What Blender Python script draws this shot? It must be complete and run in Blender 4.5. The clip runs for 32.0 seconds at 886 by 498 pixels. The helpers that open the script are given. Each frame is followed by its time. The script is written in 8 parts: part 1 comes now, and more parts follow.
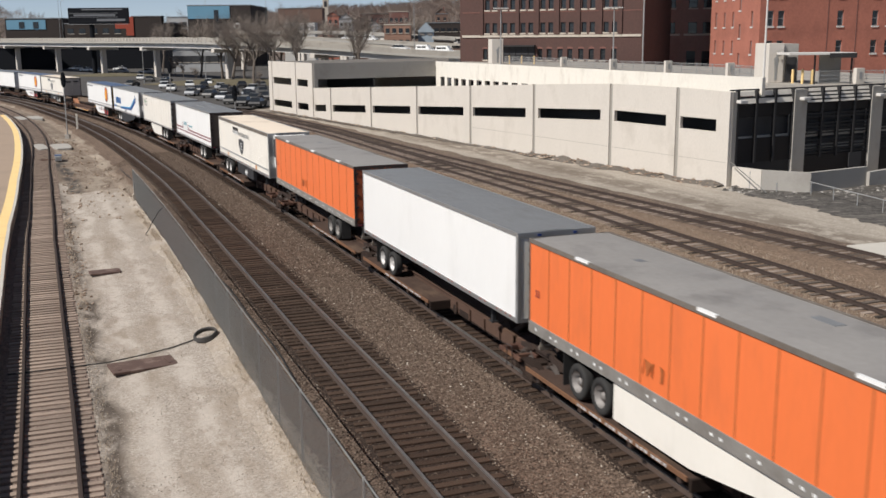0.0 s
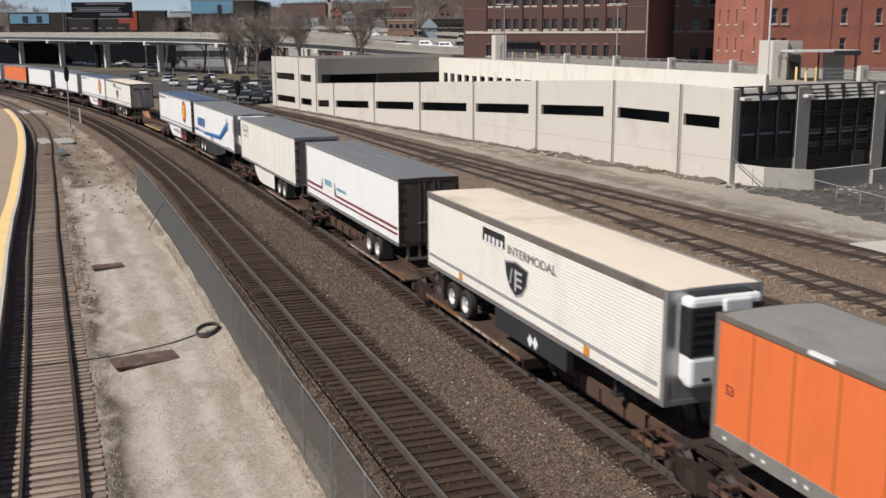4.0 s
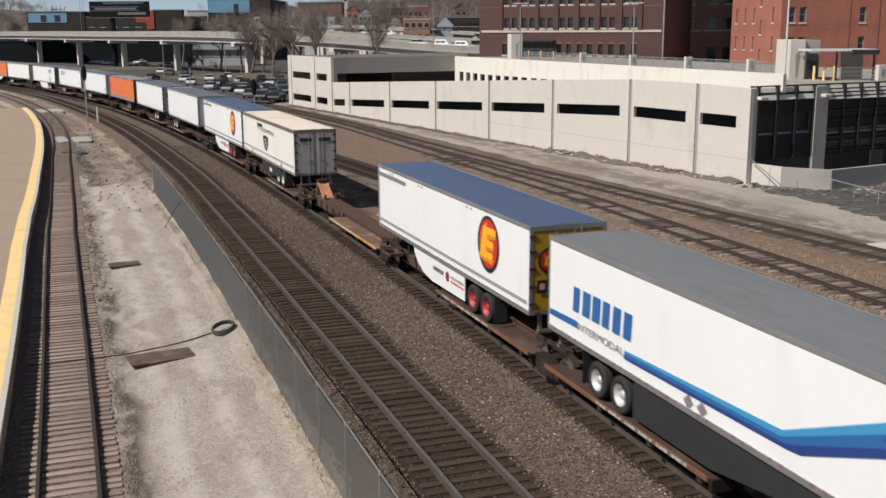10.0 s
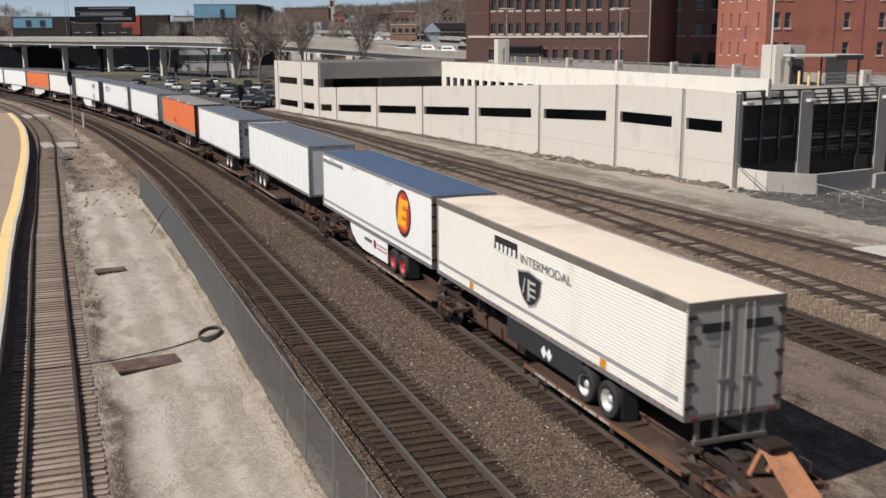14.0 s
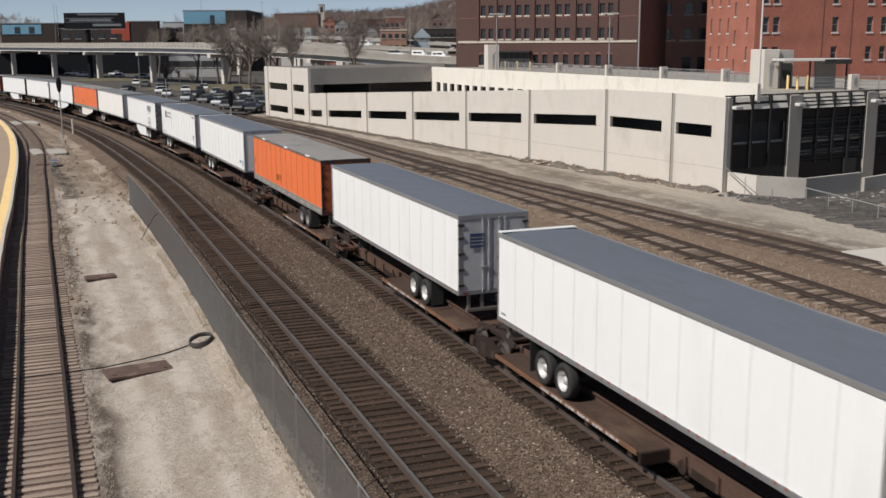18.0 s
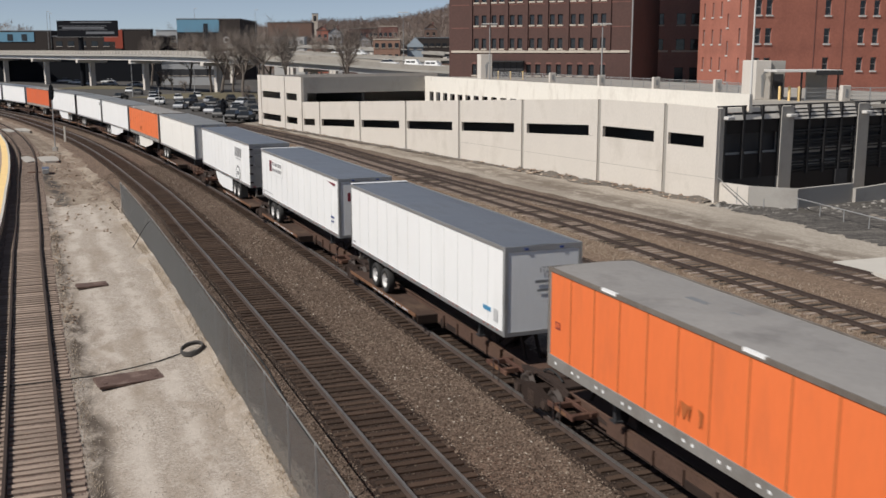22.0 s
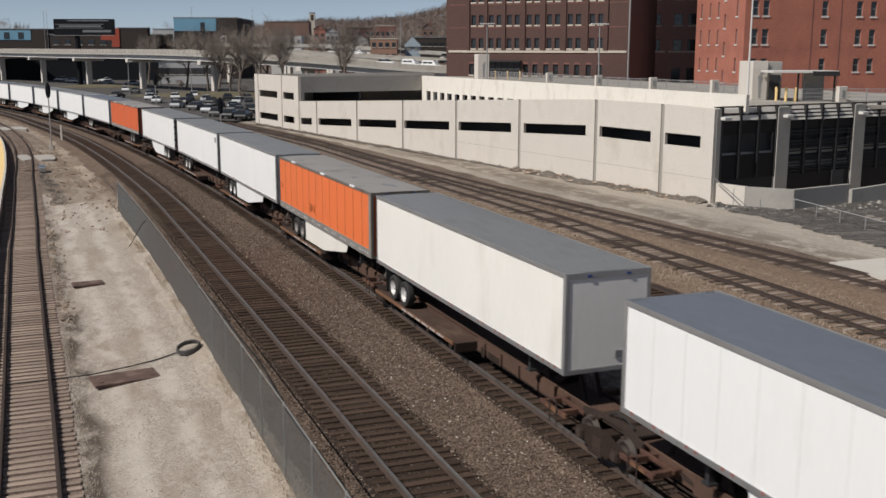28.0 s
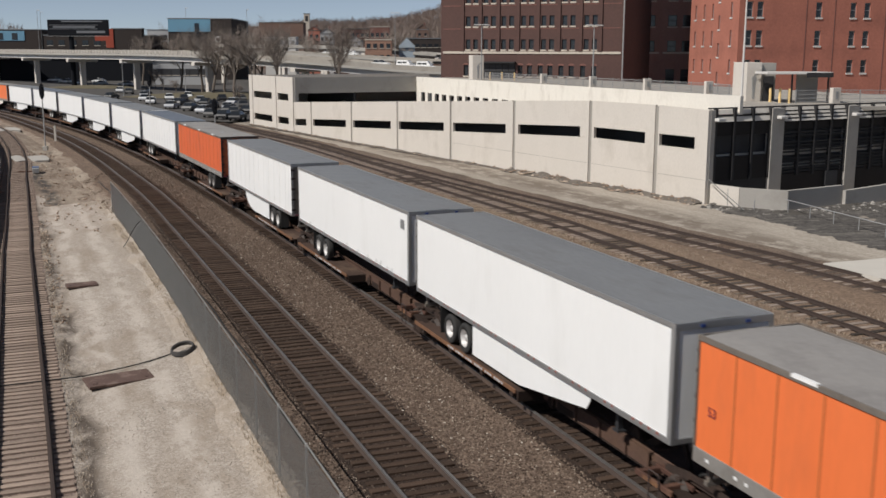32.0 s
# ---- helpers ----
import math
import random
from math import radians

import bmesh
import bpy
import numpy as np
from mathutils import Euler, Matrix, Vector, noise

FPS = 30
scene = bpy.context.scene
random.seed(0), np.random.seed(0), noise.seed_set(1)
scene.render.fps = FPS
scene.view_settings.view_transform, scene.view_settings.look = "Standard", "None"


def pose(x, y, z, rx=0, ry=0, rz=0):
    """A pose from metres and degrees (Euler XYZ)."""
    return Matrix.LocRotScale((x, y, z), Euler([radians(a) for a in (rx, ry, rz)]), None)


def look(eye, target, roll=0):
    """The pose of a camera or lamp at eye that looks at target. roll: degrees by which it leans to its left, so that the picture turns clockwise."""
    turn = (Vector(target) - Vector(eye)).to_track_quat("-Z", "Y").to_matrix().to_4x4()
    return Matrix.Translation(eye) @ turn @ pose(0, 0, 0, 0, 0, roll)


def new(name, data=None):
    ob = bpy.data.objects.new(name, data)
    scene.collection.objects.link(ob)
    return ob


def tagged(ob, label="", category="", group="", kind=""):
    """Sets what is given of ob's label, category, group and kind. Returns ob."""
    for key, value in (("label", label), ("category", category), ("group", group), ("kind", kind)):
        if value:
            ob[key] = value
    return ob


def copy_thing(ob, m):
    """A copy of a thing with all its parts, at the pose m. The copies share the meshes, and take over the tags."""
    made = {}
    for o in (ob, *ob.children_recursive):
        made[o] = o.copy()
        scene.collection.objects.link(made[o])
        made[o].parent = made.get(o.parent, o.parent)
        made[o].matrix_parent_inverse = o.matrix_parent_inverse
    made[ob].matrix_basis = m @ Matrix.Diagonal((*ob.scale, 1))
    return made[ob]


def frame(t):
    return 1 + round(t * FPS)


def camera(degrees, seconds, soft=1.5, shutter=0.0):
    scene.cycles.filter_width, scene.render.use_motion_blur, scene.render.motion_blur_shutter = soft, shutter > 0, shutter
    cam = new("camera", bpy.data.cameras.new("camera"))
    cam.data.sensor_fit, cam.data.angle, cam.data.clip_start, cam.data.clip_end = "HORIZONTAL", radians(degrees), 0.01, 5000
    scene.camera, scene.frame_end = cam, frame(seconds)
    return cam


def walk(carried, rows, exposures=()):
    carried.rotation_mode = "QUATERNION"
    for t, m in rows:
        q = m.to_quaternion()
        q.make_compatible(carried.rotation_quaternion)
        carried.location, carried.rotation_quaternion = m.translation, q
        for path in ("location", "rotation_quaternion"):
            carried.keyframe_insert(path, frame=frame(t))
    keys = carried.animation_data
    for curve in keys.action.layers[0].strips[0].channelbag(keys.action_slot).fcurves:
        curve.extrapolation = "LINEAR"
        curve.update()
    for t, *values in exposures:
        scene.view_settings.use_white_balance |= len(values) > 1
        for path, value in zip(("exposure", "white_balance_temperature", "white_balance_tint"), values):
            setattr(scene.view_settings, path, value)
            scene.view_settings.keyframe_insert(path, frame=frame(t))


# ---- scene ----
# ---- camera: a hand-steadied camera on a footbridge, seconds, yaw, pitch, roll ----
ROWS = [
    (0.0, -0.635, -11.675, -0.467),
    (0.5, -0.659, -11.729, -0.470),
    (1.0, -0.651, -11.770, -0.465),
    (1.5, -0.642, -11.773, -0.425),
    (2.0, -0.640, -11.764, -0.391),
    (2.5, -0.655, -11.780, -0.413),
    (3.0, -0.656, -11.813, -0.396),
    (3.5, -0.565, -11.867, -0.298),
    (5.5, -0.355, -11.921, -0.200),
    (6.0, -0.155, -11.927, -0.187),
    (6.5, 0.022, -11.888, -0.240),
    (7.0, 0.078, -11.889, -0.179),
    (7.5, 0.174, -11.843, -0.179),
    (8.0, 0.220, -11.900, -0.245),
    (8.5, 0.090, -11.827, -0.320),
    (9.0, 0.000, -11.816, -0.271),
    (9.5, 0.112, -11.880, -0.239),
    (10.0, 0.367, -11.946, -0.237),
    (10.5, 0.468, -11.847, -0.265),
    (11.0, 0.393, -11.756, -0.400),
    (11.5, 0.183, -11.750, -0.400),
    (12.0, 0.003, -11.735, -0.317),
    (12.5, -0.041, -11.736, -0.282),
    (13.0, -0.083, -11.694, -0.271),
    (13.5, -0.196, -11.649, -0.179),
    (14.0, -0.358, -11.667, -0.221),
    (14.5, -0.590, -11.630, -0.242),
    (16.5, -0.806, -11.567, -0.204),
    (17.0, -0.770, -11.554, -0.140),
    (17.5, -0.735, -11.544, -0.233),
    (18.0, -0.877, -11.380, -0.366),
    (18.5, -1.068, -11.177, -0.401),
    (19.0, -1.104, -11.073, -0.277),
    (19.5, -1.264, -10.874, -0.088),
    (20.0, -1.307, -10.822, -0.112),
    (20.5, -1.360, -10.852, -0.130),
    (21.0, -1.361, -10.893, -0.118),
    (21.5, -1.321, -10.879, -0.083),
    (22.0, -1.305, -10.876, -0.094),
    (22.5, -1.314, -10.874, -0.078),
    (23.0, -1.318, -10.872, -0.067),
    (23.5, -1.365, -10.920, -0.056),
    (24.0, -1.464, -10.920, -0.036),
    (24.5, -1.492, -10.924, -0.060),
    (25.0, -1.459, -10.920, -0.037),
    (25.5, -1.396, -10.923, -0.079),
    (27.5, -1.350, -10.876, 0.086),
    (28.0, -1.496, -10.895, 0.103),
    (28.5, -1.569, -10.932, 0.122),
    (29.0, -1.546, -10.924, 0.112),
    (29.5, -1.524, -10.916, 0.125),
    (30.0, -1.594, -10.900, 0.097),
    (30.5, -1.714, -10.876, 0.061),
    (31.0, -1.825, -10.859, 0.002),
    (31.5, -1.852, -10.828, 0.097),
    (32.0, -1.805, -10.838, 0.155),
]

cam = camera(46.53, 32.0, soft=1.6, shutter=0.3)
EYE_Z = 10.43
walk(cam, [(t, pose(0, 0, EYE_Z, 90 + p, 0, y) @ pose(0, 0, 0, 0, 0, r)) for t, y, p, r in ROWS], exposures=((0, 0.02), (1, -0.1), (2.5, -0.08), (8, -0.08), (12, -0.07), (14, -0.05), (16, -0.1), (20, -0.15), (22, -0.14), (23, -0.08), (24, -0.22), (28, -0.23), (30, -0.25), (32, -0.2)))

# ---- light: clear noon sky, sun from behind on the platform side ----
SUN_AZ = math.atan2(-0.86, -0.51)      # from +Y towards +X
SUN_EL = radians(47)
world = bpy.data.worlds.new("world")
scene.world = world
world.use_nodes = True
wn = world.node_tree
sky = wn.nodes.new("ShaderNodeTexSky")
sky.sky_type = "NISHITA"
sky.sun_disc = False
sky.sun_elevation = SUN_EL
sky.sun_rotation = SUN_AZ
sky.dust_density = 0.0
sky.ozone_density = 2.0
sky.air_density = 0.5
stc = wn.nodes.new("ShaderNodeTexCoord")
smp = wn.nodes.new("ShaderNodeMapping")
smp.inputs["Location"].default_value = (0, 0, 0.015)      # looks past the dust band at the horizon
wn.links.new(stc.outputs["Generated"], smp.inputs[0])
wn.links.new(smp.outputs[0], sky.inputs[0])
haze = wn.nodes.new("ShaderNodeHueSaturation")
haze.inputs["Saturation"].default_value = 0.68            # thin haze
wn.links.new(sky.outputs[0], haze.inputs["Color"])
wn.links.new(haze.outputs[0], wn.nodes["Background"].inputs[0])
wn.nodes["Background"].inputs[1].default_value = 0.083
sun = new("sun", bpy.data.lights.new("sun", "SUN"))
sun.data.energy = 5.0
sun.data.angle = radians(0.53)
sun.data.color = (1.0, 0.955, 0.895)
sun.matrix_world = look((-86, -51, 107), (0, 0, 0))


# ---- materials ----
def mat(name, color, rough=0.7, metal=0.0, vary=0.15, scale=3.0, fine=40.0, bump=0.15, dirt=None, dirt_amount=0.0, dirt_scale=0.8, island=0.0, obj=0.0, stretch=(1, 1, 1), spec=0.5):
    """Principled surface with coarse and fine variation, optional dirt patches and per-piece change."""
    m = bpy.data.materials.new(name)
    m.use_nodes = True
    nt = m.node_tree
    b = nt.nodes["Principled BSDF"]
    b.inputs["Metallic"].default_value = metal
    b.inputs["Specular IOR Level"].default_value = spec
    tc = nt.nodes.new("ShaderNodeTexCoord")
    mp = nt.nodes.new("ShaderNodeMapping")
    mp.inputs["Scale"].default_value = stretch
    nt.links.new(tc.outputs["Object"], mp.inputs[0])
    n1 = nt.nodes.new("ShaderNodeTexNoise")
    n1.inputs["Scale"].default_value = scale
    n1.inputs["Detail"].default_value = 5
    n2 = nt.nodes.new("ShaderNodeTexNoise")
    n2.inputs["Scale"].default_value = fine
    n2.inputs["Detail"].default_value = 3
    nt.links.new(mp.outputs[0], n1.inputs[0])
    nt.links.new(mp.outputs[0], n2.inputs[0])
    add = nt.nodes.new("ShaderNodeMath")
    add.operation = "ADD"
    nt.links.new(n1.outputs[0], add.inputs[0])
    nt.links.new(n2.outputs[0], add.inputs[1])
    last = add.outputs[0]
    if island or obj:
        src = nt.nodes.new("ShaderNodeObjectInfo" if obj else "ShaderNodeNewGeometry")
        out = src.outputs["Random"] if obj else src.outputs["Random Per Island"]
        mul = nt.nodes.new("ShaderNodeMath")
        mul.operation = "MULTIPLY_ADD"
        mul.inputs[1].default_value = (obj or island)
        nt.links.new(out, mul.inputs[0])
        nt.links.new(last, mul.inputs[2])
        last = mul.outputs[0]
    rng = nt.nodes.new("ShaderNodeMapRange")
    extra = obj or island
    rng.inputs["From Min"].default_value = 0.6 + extra * 0.5 - 0.35
    rng.inputs["From Max"].default_value = 1.4 + extra * 0.5
    rng.inputs["To Min"].default_value = 1 - vary
    rng.inputs["To Max"].default_value = 1 + vary
    nt.links.new(last, rng.inputs["Value"])
    sc = nt.nodes.new("ShaderNodeMix")
    sc.data_type = "RGBA"
    sc.blend_type = "MULTIPLY"
    sc.inputs[0].default_value = 1.0
    sc.inputs[6].default_value = (*color, 1)
    nt.links.new(rng.outputs[0], sc.inputs[7])
    col = sc.outputs[2]
    if dirt:
        n3 = nt.nodes.new("ShaderNodeTexNoise")
        n3.inputs["Scale"].default_value = dirt_scale
        n3.inputs["Detail"].default_value = 8
        n3.inputs["Roughness"].default_value = 0.65
        nt.links.new(mp.outputs[0], n3.inputs[0])
        r3 = nt.nodes.new("ShaderNodeMapRange")
        r3.inputs["From Min"].default_value = 0.52
        r3.inputs["From Max"].default_value = 0.72
        r3.inputs["To Max"].default_value = dirt_amount
        nt.links.new(n3.outputs[0], r3.inputs["Value"])
        mx = nt.nodes.new("ShaderNodeMix")
        mx.data_type = "RGBA"
        nt.links.new(r3.outputs[0], mx.inputs[0])
        nt.links.new(col, mx.inputs[6])
        mx.inputs[7].default_value = (*dirt, 1)
        col = mx.outputs[2]
    nt.links.new(col, b.inputs["Base Color"])
    rr = nt.nodes.new("ShaderNodeMapRange")
    rr.inputs["To Min"].default_value = max(0.03, rough - 0.12)
    rr.inputs["To Max"].default_value = min(1, rough + 0.12)
    nt.links.new(n1.outputs[0], rr.inputs["Value"])
    nt.links.new(rr.outputs[0], b.inputs["Roughness"])
    if bump:
        bp = nt.nodes.new("ShaderNodeBump")
        bp.inputs["Strength"].default_value = bump
        bp.inputs["Distance"].default_value = 0.03
        nt.links.new(n2.outputs[0], bp.inputs["Height"])
        nt.links.new(bp.outputs[0], b.inputs["Normal"])
    return m


def stones(name, light, dark, size, rough=0.95, patch=(0.3, 0.25, 0.2), patch_amount=0.3, patch_scale=0.15, bump=0.7, streak=0.35, band=None, thr=0.55):
    """Crushed stone and soil: cells of many tones, streaks along the line, stains, an optional band of stains (middle, half width, colour, amount)."""
    m = bpy.data.materials.new(name)
    m.use_nodes = True
    nt = m.node_tree
    b = nt.nodes["Principled BSDF"]
    b.inputs["Roughness"].default_value = rough
    b.inputs["Specular IOR Level"].default_value = 0.15
    tc = nt.nodes.new("ShaderNodeTexCoord")

    def node(kind, **inputs):
        n = nt.nodes.new(kind)
        for k, v in inputs.items():
            n.inputs[k.replace("_", " ")].default_value = v
        return n

    def ranged(sock, lo, hi, to0=0.0, to1=1.0):
        n = node("ShaderNodeMapRange", From_Min=lo, From_Max=hi, To_Min=to0, To_Max=to1)
        nt.links.new(sock, n.inputs["Value"])
        return n.outputs[0]

    def mixed(fac, one, two):
        n = nt.nodes.new("ShaderNodeMix")
        n.data_type = "RGBA"
        nt.links.new(fac, n.inputs[0])
        for k, v in ((6, one), (7, two)):
            if isinstance(v, tuple):
                n.inputs[k].default_value = (*v, 1)
            else:
                nt.links.new(v, n.inputs[k])
        return n.outputs[2]

    def times(x, y):
        n = nt.nodes.new("ShaderNodeMath")
        n.operation = "MULTIPLY"
        for k, v in ((0, x), (1, y)):
            if isinstance(v, (int, float)):
                n.inputs[k].default_value = v
            else:
                nt.links.new(v, n.inputs[k])
        return n.outputs[0]

    def cloud(scale, stretch, detail=6, rough_=0.6, coord="UV"):
        mp = nt.nodes.new("ShaderNodeMapping")
        mp.inputs["Scale"].default_value = stretch
        nt.links.new(tc.outputs[coord], mp.inputs[0])
        n = node("ShaderNodeTexNoise", Scale=scale, Detail=detail, Roughness=rough_)
        nt.links.new(mp.outputs[0], n.inputs[0])
        return n.outputs[0]

    v = node("ShaderNodeTexVoronoi", Scale=1 / size)
    nt.links.new(tc.outputs["Object"], v.inputs["Vector"])
    sep = nt.nodes.new("ShaderNodeSeparateColor")
    nt.links.new(v.outputs["Color"], sep.inputs[0])
    col = mixed(ranged(sep.outputs[0], 0.2, 1.0, 0, 0.95), light, dark)
    grit = cloud(2.2, (1, 1, 1), 4, 0.7)
    col = mixed(ranged(grit, 0.42, 0.75, 0, 0.6), col, dark)
    col = mixed(ranged(cloud(1.0, (0.05, 1.3, 1), 5, 0.65), 0.48, 0.72, 0, streak), col, patch)
    col = mixed(ranged(cloud(patch_scale * 3, (0.45, 1.0, 1), 8, 0.68), thr, thr + 0.13, 0, patch_amount), col, patch)
    if band:
        for mid, half, colr, amount, thr in band:
            uv = nt.nodes.new("ShaderNodeSeparateXYZ")
            nt.links.new(tc.outputs["UV"], uv.inputs[0])
            off = nt.nodes.new("ShaderNodeMath")
            off.operation = "SUBTRACT"
            nt.links.new(uv.outputs[1], off.inputs[0])
            off.inputs[1].default_value = mid
            ab = nt.nodes.new("ShaderNodeMath")
            ab.operation = "ABSOLUTE"
            nt.links.new(off.outputs[0], ab.inputs[0])
            near = ranged(ab.outputs[0], half * 0.3, half, 1, 0)
            blot = ranged(cloud(0.3 + 0.07 * abs(mid) % 0.45, (0.7, 1.2, 1), 7, 0.7), thr, thr + 0.1, 0, amount)
            col = mixed(times(near, blot), col, colr)
    nt.links.new(col, b.inputs["Base Color"])
    bp = node("ShaderNodeBump", Strength=bump, Distance=size * 0.7)
    bp.invert = True
    nt.links.new(v.outputs["Distance"], bp.inputs["Height"])
    nt.links.new(bp.outputs[0], b.inputs["Normal"])
    return m


M = {}
M["ballast"] = stones("ballast", (0.205, 0.150, 0.114), (0.07, 0.049, 0.037), 0.075, patch=(0.085, 0.062, 0.047), patch_amount=0.5, streak=0.4)
M["ballast_oily"] = stones("ballast_oily", (0.065, 0.046, 0.036), (0.026, 0.018, 0.014), 0.07, patch=(0.03, 0.021, 0.017), patch_amount=0.5, streak=0.5)
M["ballast_pale"] = stones("ballast_pale", (0.28, 0.20, 0.145), (0.12, 0.086, 0.062), 0.08, patch=(0.13, 0.098, 0.08), patch_amount=0.65, patch_scale=0.2, streak=0.5)
M["yard"] = stones("yard", (0.465, 0.412, 0.358), (0.26, 0.222, 0.187), 0.055, patch=(0.27, 0.22, 0.172), patch_amount=0.7, patch_scale=0.16, bump=0.35, streak=0.45, thr=0.5, band=((13.1, 0.6, (0.10, 0.08, 0.065), 0.95, 0.44), (8.5, 0.9, (0.34, 0.28, 0.215), 0.5, 0.47), (10.2, 0.5, (0.53, 0.475, 0.42), 0.55, 0.42), (11.9, 0.5, (0.53, 0.475, 0.42), 0.55, 0.42), (12.3, 0.5, (0.25, 0.2, 0.16), 0.6, 0.53)))
M["ballast_pink"] = stones("ballast_pink", (0.31, 0.24, 0.20), (0.13, 0.095, 0.08), 0.07, patch=(0.11, 0.082, 0.07), patch_amount=0.5, patch_scale=0.2, streak=0.3)
M["dirt"] = stones("dirt", (0.205, 0.158, 0.125), (0.098, 0.073, 0.057), 0.07, patch=(0.072, 0.056, 0.046), patch_amount=0.85, patch_scale=0.1, bump=0.25, streak=0.5, thr=0.52, band=((-4.4, 2.4, (0.31, 0.26, 0.205), 0.75, 0.5), (-5.9, 2.2, (0.055, 0.043, 0.035), 0.9, 0.49), (-8.4, 1.9, (0.18, 0.135, 0.112), 0.8, 0.4), (-3.2, 1.2, (0.075, 0.055, 0.044), 0.8, 0.54)))
M["apron"] = stones("apron", (0.43, 0.385, 0.33), (0.30, 0.262, 0.215), 0.09, patch=(0.20, 0.17, 0.14), patch_amount=0.6, patch_scale=0.05, bump=0.3, streak=0.5, thr=0.5, band=((-24.6, 2.0, (0.15, 0.12, 0.095), 0.75, 0.42), (-33.5, 4.0, (0.20, 0.175, 0.148), 0.6, 0.45)))
M["waste"] = stones("waste", (0.25, 0.195, 0.152), (0.135, 0.102, 0.078), 0.1, patch=(0.36, 0.31, 0.25), patch_amount=0.7, patch_scale=0.12, bump=0.5, streak=0.5, thr=0.48, band=((11.5, 0.8, (0.06, 0.055, 0.052), 0.9, 0.43),))
M["tie"] = mat("tie", (0.056, 0.037, 0.027), 0.9, vary=0.5, scale=2, fine=22, bump=0.5, obj=0.8, stretch=(4, 0.7, 1), dirt=(0.036, 0.024, 0.019), dirt_amount=0.7, dirt_scale=1.2, spec=0.15)
M["tie_mixed"] = mat("tie_mixed", (0.19, 0.155, 0.13), 0.9, vary=0.8, scale=1.2, fine=22, bump=0.5, obj=1.6, stretch=(4, 0.7, 1), dirt=(0.045, 0.034, 0.027), dirt_amount=0.8, dirt_scale=0.9, spec=0.2)
M["tie_pale"] = mat("tie_pale", (0.285, 0.222, 0.18), 0.92, vary=0.4, scale=2, fine=22, bump=0.5, obj=0.7, stretch=(4, 0.7, 1), dirt=(0.1, 0.07, 0.055), dirt_amount=0.7, spec=0.2)
M["rail"] = mat("rail", (0.055, 0.037, 0.029), 0.75, 0.1, vary=0.3, scale=1, fine=15, bump=0.15, dirt=(0.12, 0.075, 0.05), dirt_amount=0.5, dirt_scale=1.5)
M["rail_rusty"] = mat("rail_rusty", (0.038, 0.025, 0.02), 0.85, 0.05, vary=0.3, scale=1, fine=15, bump=0.1)
M["railhead"] = mat("railhead", (0.15, 0.14, 0.133), 0.45, 0.45, vary=0.25, scale=0.6, fine=8, bump=0.02, dirt=(0.08, 0.062, 0.052), dirt_amount=0.6, dirt_scale=1.0)
M["concrete"] = mat("concrete", (0.575, 0.532, 0.477), 0.88, vary=0.13, scale=0.3, fine=9, bump=0.08, dirt=(0.40, 0.36, 0.31), dirt_amount=0.55, dirt_scale=0.3, stretch=(1, 1, 0.55))
M["concrete_grey"] = mat("concrete_grey", (0.36, 0.34, 0.31), 0.9, vary=0.12, scale=0.4, fine=14, bump=0.08, dirt=(0.22, 0.2, 0.18), dirt_amount=0.5, dirt_scale=0.3)
M["joint"] = mat("joint", (0.30, 0.28, 0.25), 0.9, vary=0.1, scale=1, fine=20, bump=0.05)
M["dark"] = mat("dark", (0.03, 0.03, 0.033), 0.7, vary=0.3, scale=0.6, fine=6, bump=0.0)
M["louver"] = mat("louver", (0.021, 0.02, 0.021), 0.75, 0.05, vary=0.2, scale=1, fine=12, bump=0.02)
M["platform"] = mat("platform", (0.34, 0.255, 0.19), 0.9, vary=0.1, scale=0.4, fine=18, bump=0.06, dirt=(0.24, 0.19, 0.15), dirt_amount=0.4, dirt_scale=0.3)
M["yellow"] = mat("yellow", (0.84, 0.60, 0.27), 0.75, vary=0.08, scale=1, fine=25, bump=0.05, dirt=(0.55, 0.36, 0.15), dirt_amount=0.35)
M["kerb"] = mat("kerb", (0.50, 0.47, 0.42), 0.85, vary=0.1, scale=1, fine=20, bump=0.05)
M["galv_dull"] = mat("galv_dull", (0.17, 0.168, 0.16), 0.7, 0.15, vary=0.2, scale=1, fine=10, bump=0.02)
M["galv"] = mat("galv", (0.32, 0.32, 0.315), 0.55, 0.25, vary=0.15, scale=1, fine=10, bump=0.02)
M["wire"] = mat("wire", (0.226, 0.222, 0.211), 0.7, 0.1, vary=0.1, scale=1, fine=10, bump=0.0)
M["wheel_steel"] = mat("wheel_steel", (0.06, 0.042, 0.034), 0.7, 0.2, vary=0.35, scale=3, fine=20, bump=0.1, spec=0.2)
M["wheel_worn"] = mat("wheel_worn", (0.05, 0.038, 0.032), 0.75, 0.1, vary=0.35, scale=3, fine=20, bump=0.05, dirt=(0.045, 0.032, 0.026), dirt_amount=0.85, dirt_scale=2.5)
M["plate_rust"] = mat("plate_rust", (0.10, 0.062, 0.05), 0.8, 0.1, vary=0.35, scale=1.2, fine=18, bump=0.15, dirt=(0.33, 0.25, 0.21), dirt_amount=0.6, dirt_scale=1.6)
M["rust"] = mat("rust", (0.19, 0.105, 0.075), 0.8, 0.1, vary=0.3, scale=1.2, fine=18, bump=0.15, dirt=(0.34, 0.27, 0.22), dirt_amount=0.6, dirt_scale=1.3)
M["orange"] = mat("orange", (0.75, 0.17, 0.049), 0.5, vary=0.07, scale=0.5, fine=8, bump=0.02, dirt=(0.50, 0.13, 0.05), dirt_amount=0.4, dirt_scale=0.9, stretch=(1, 1, 0.3))
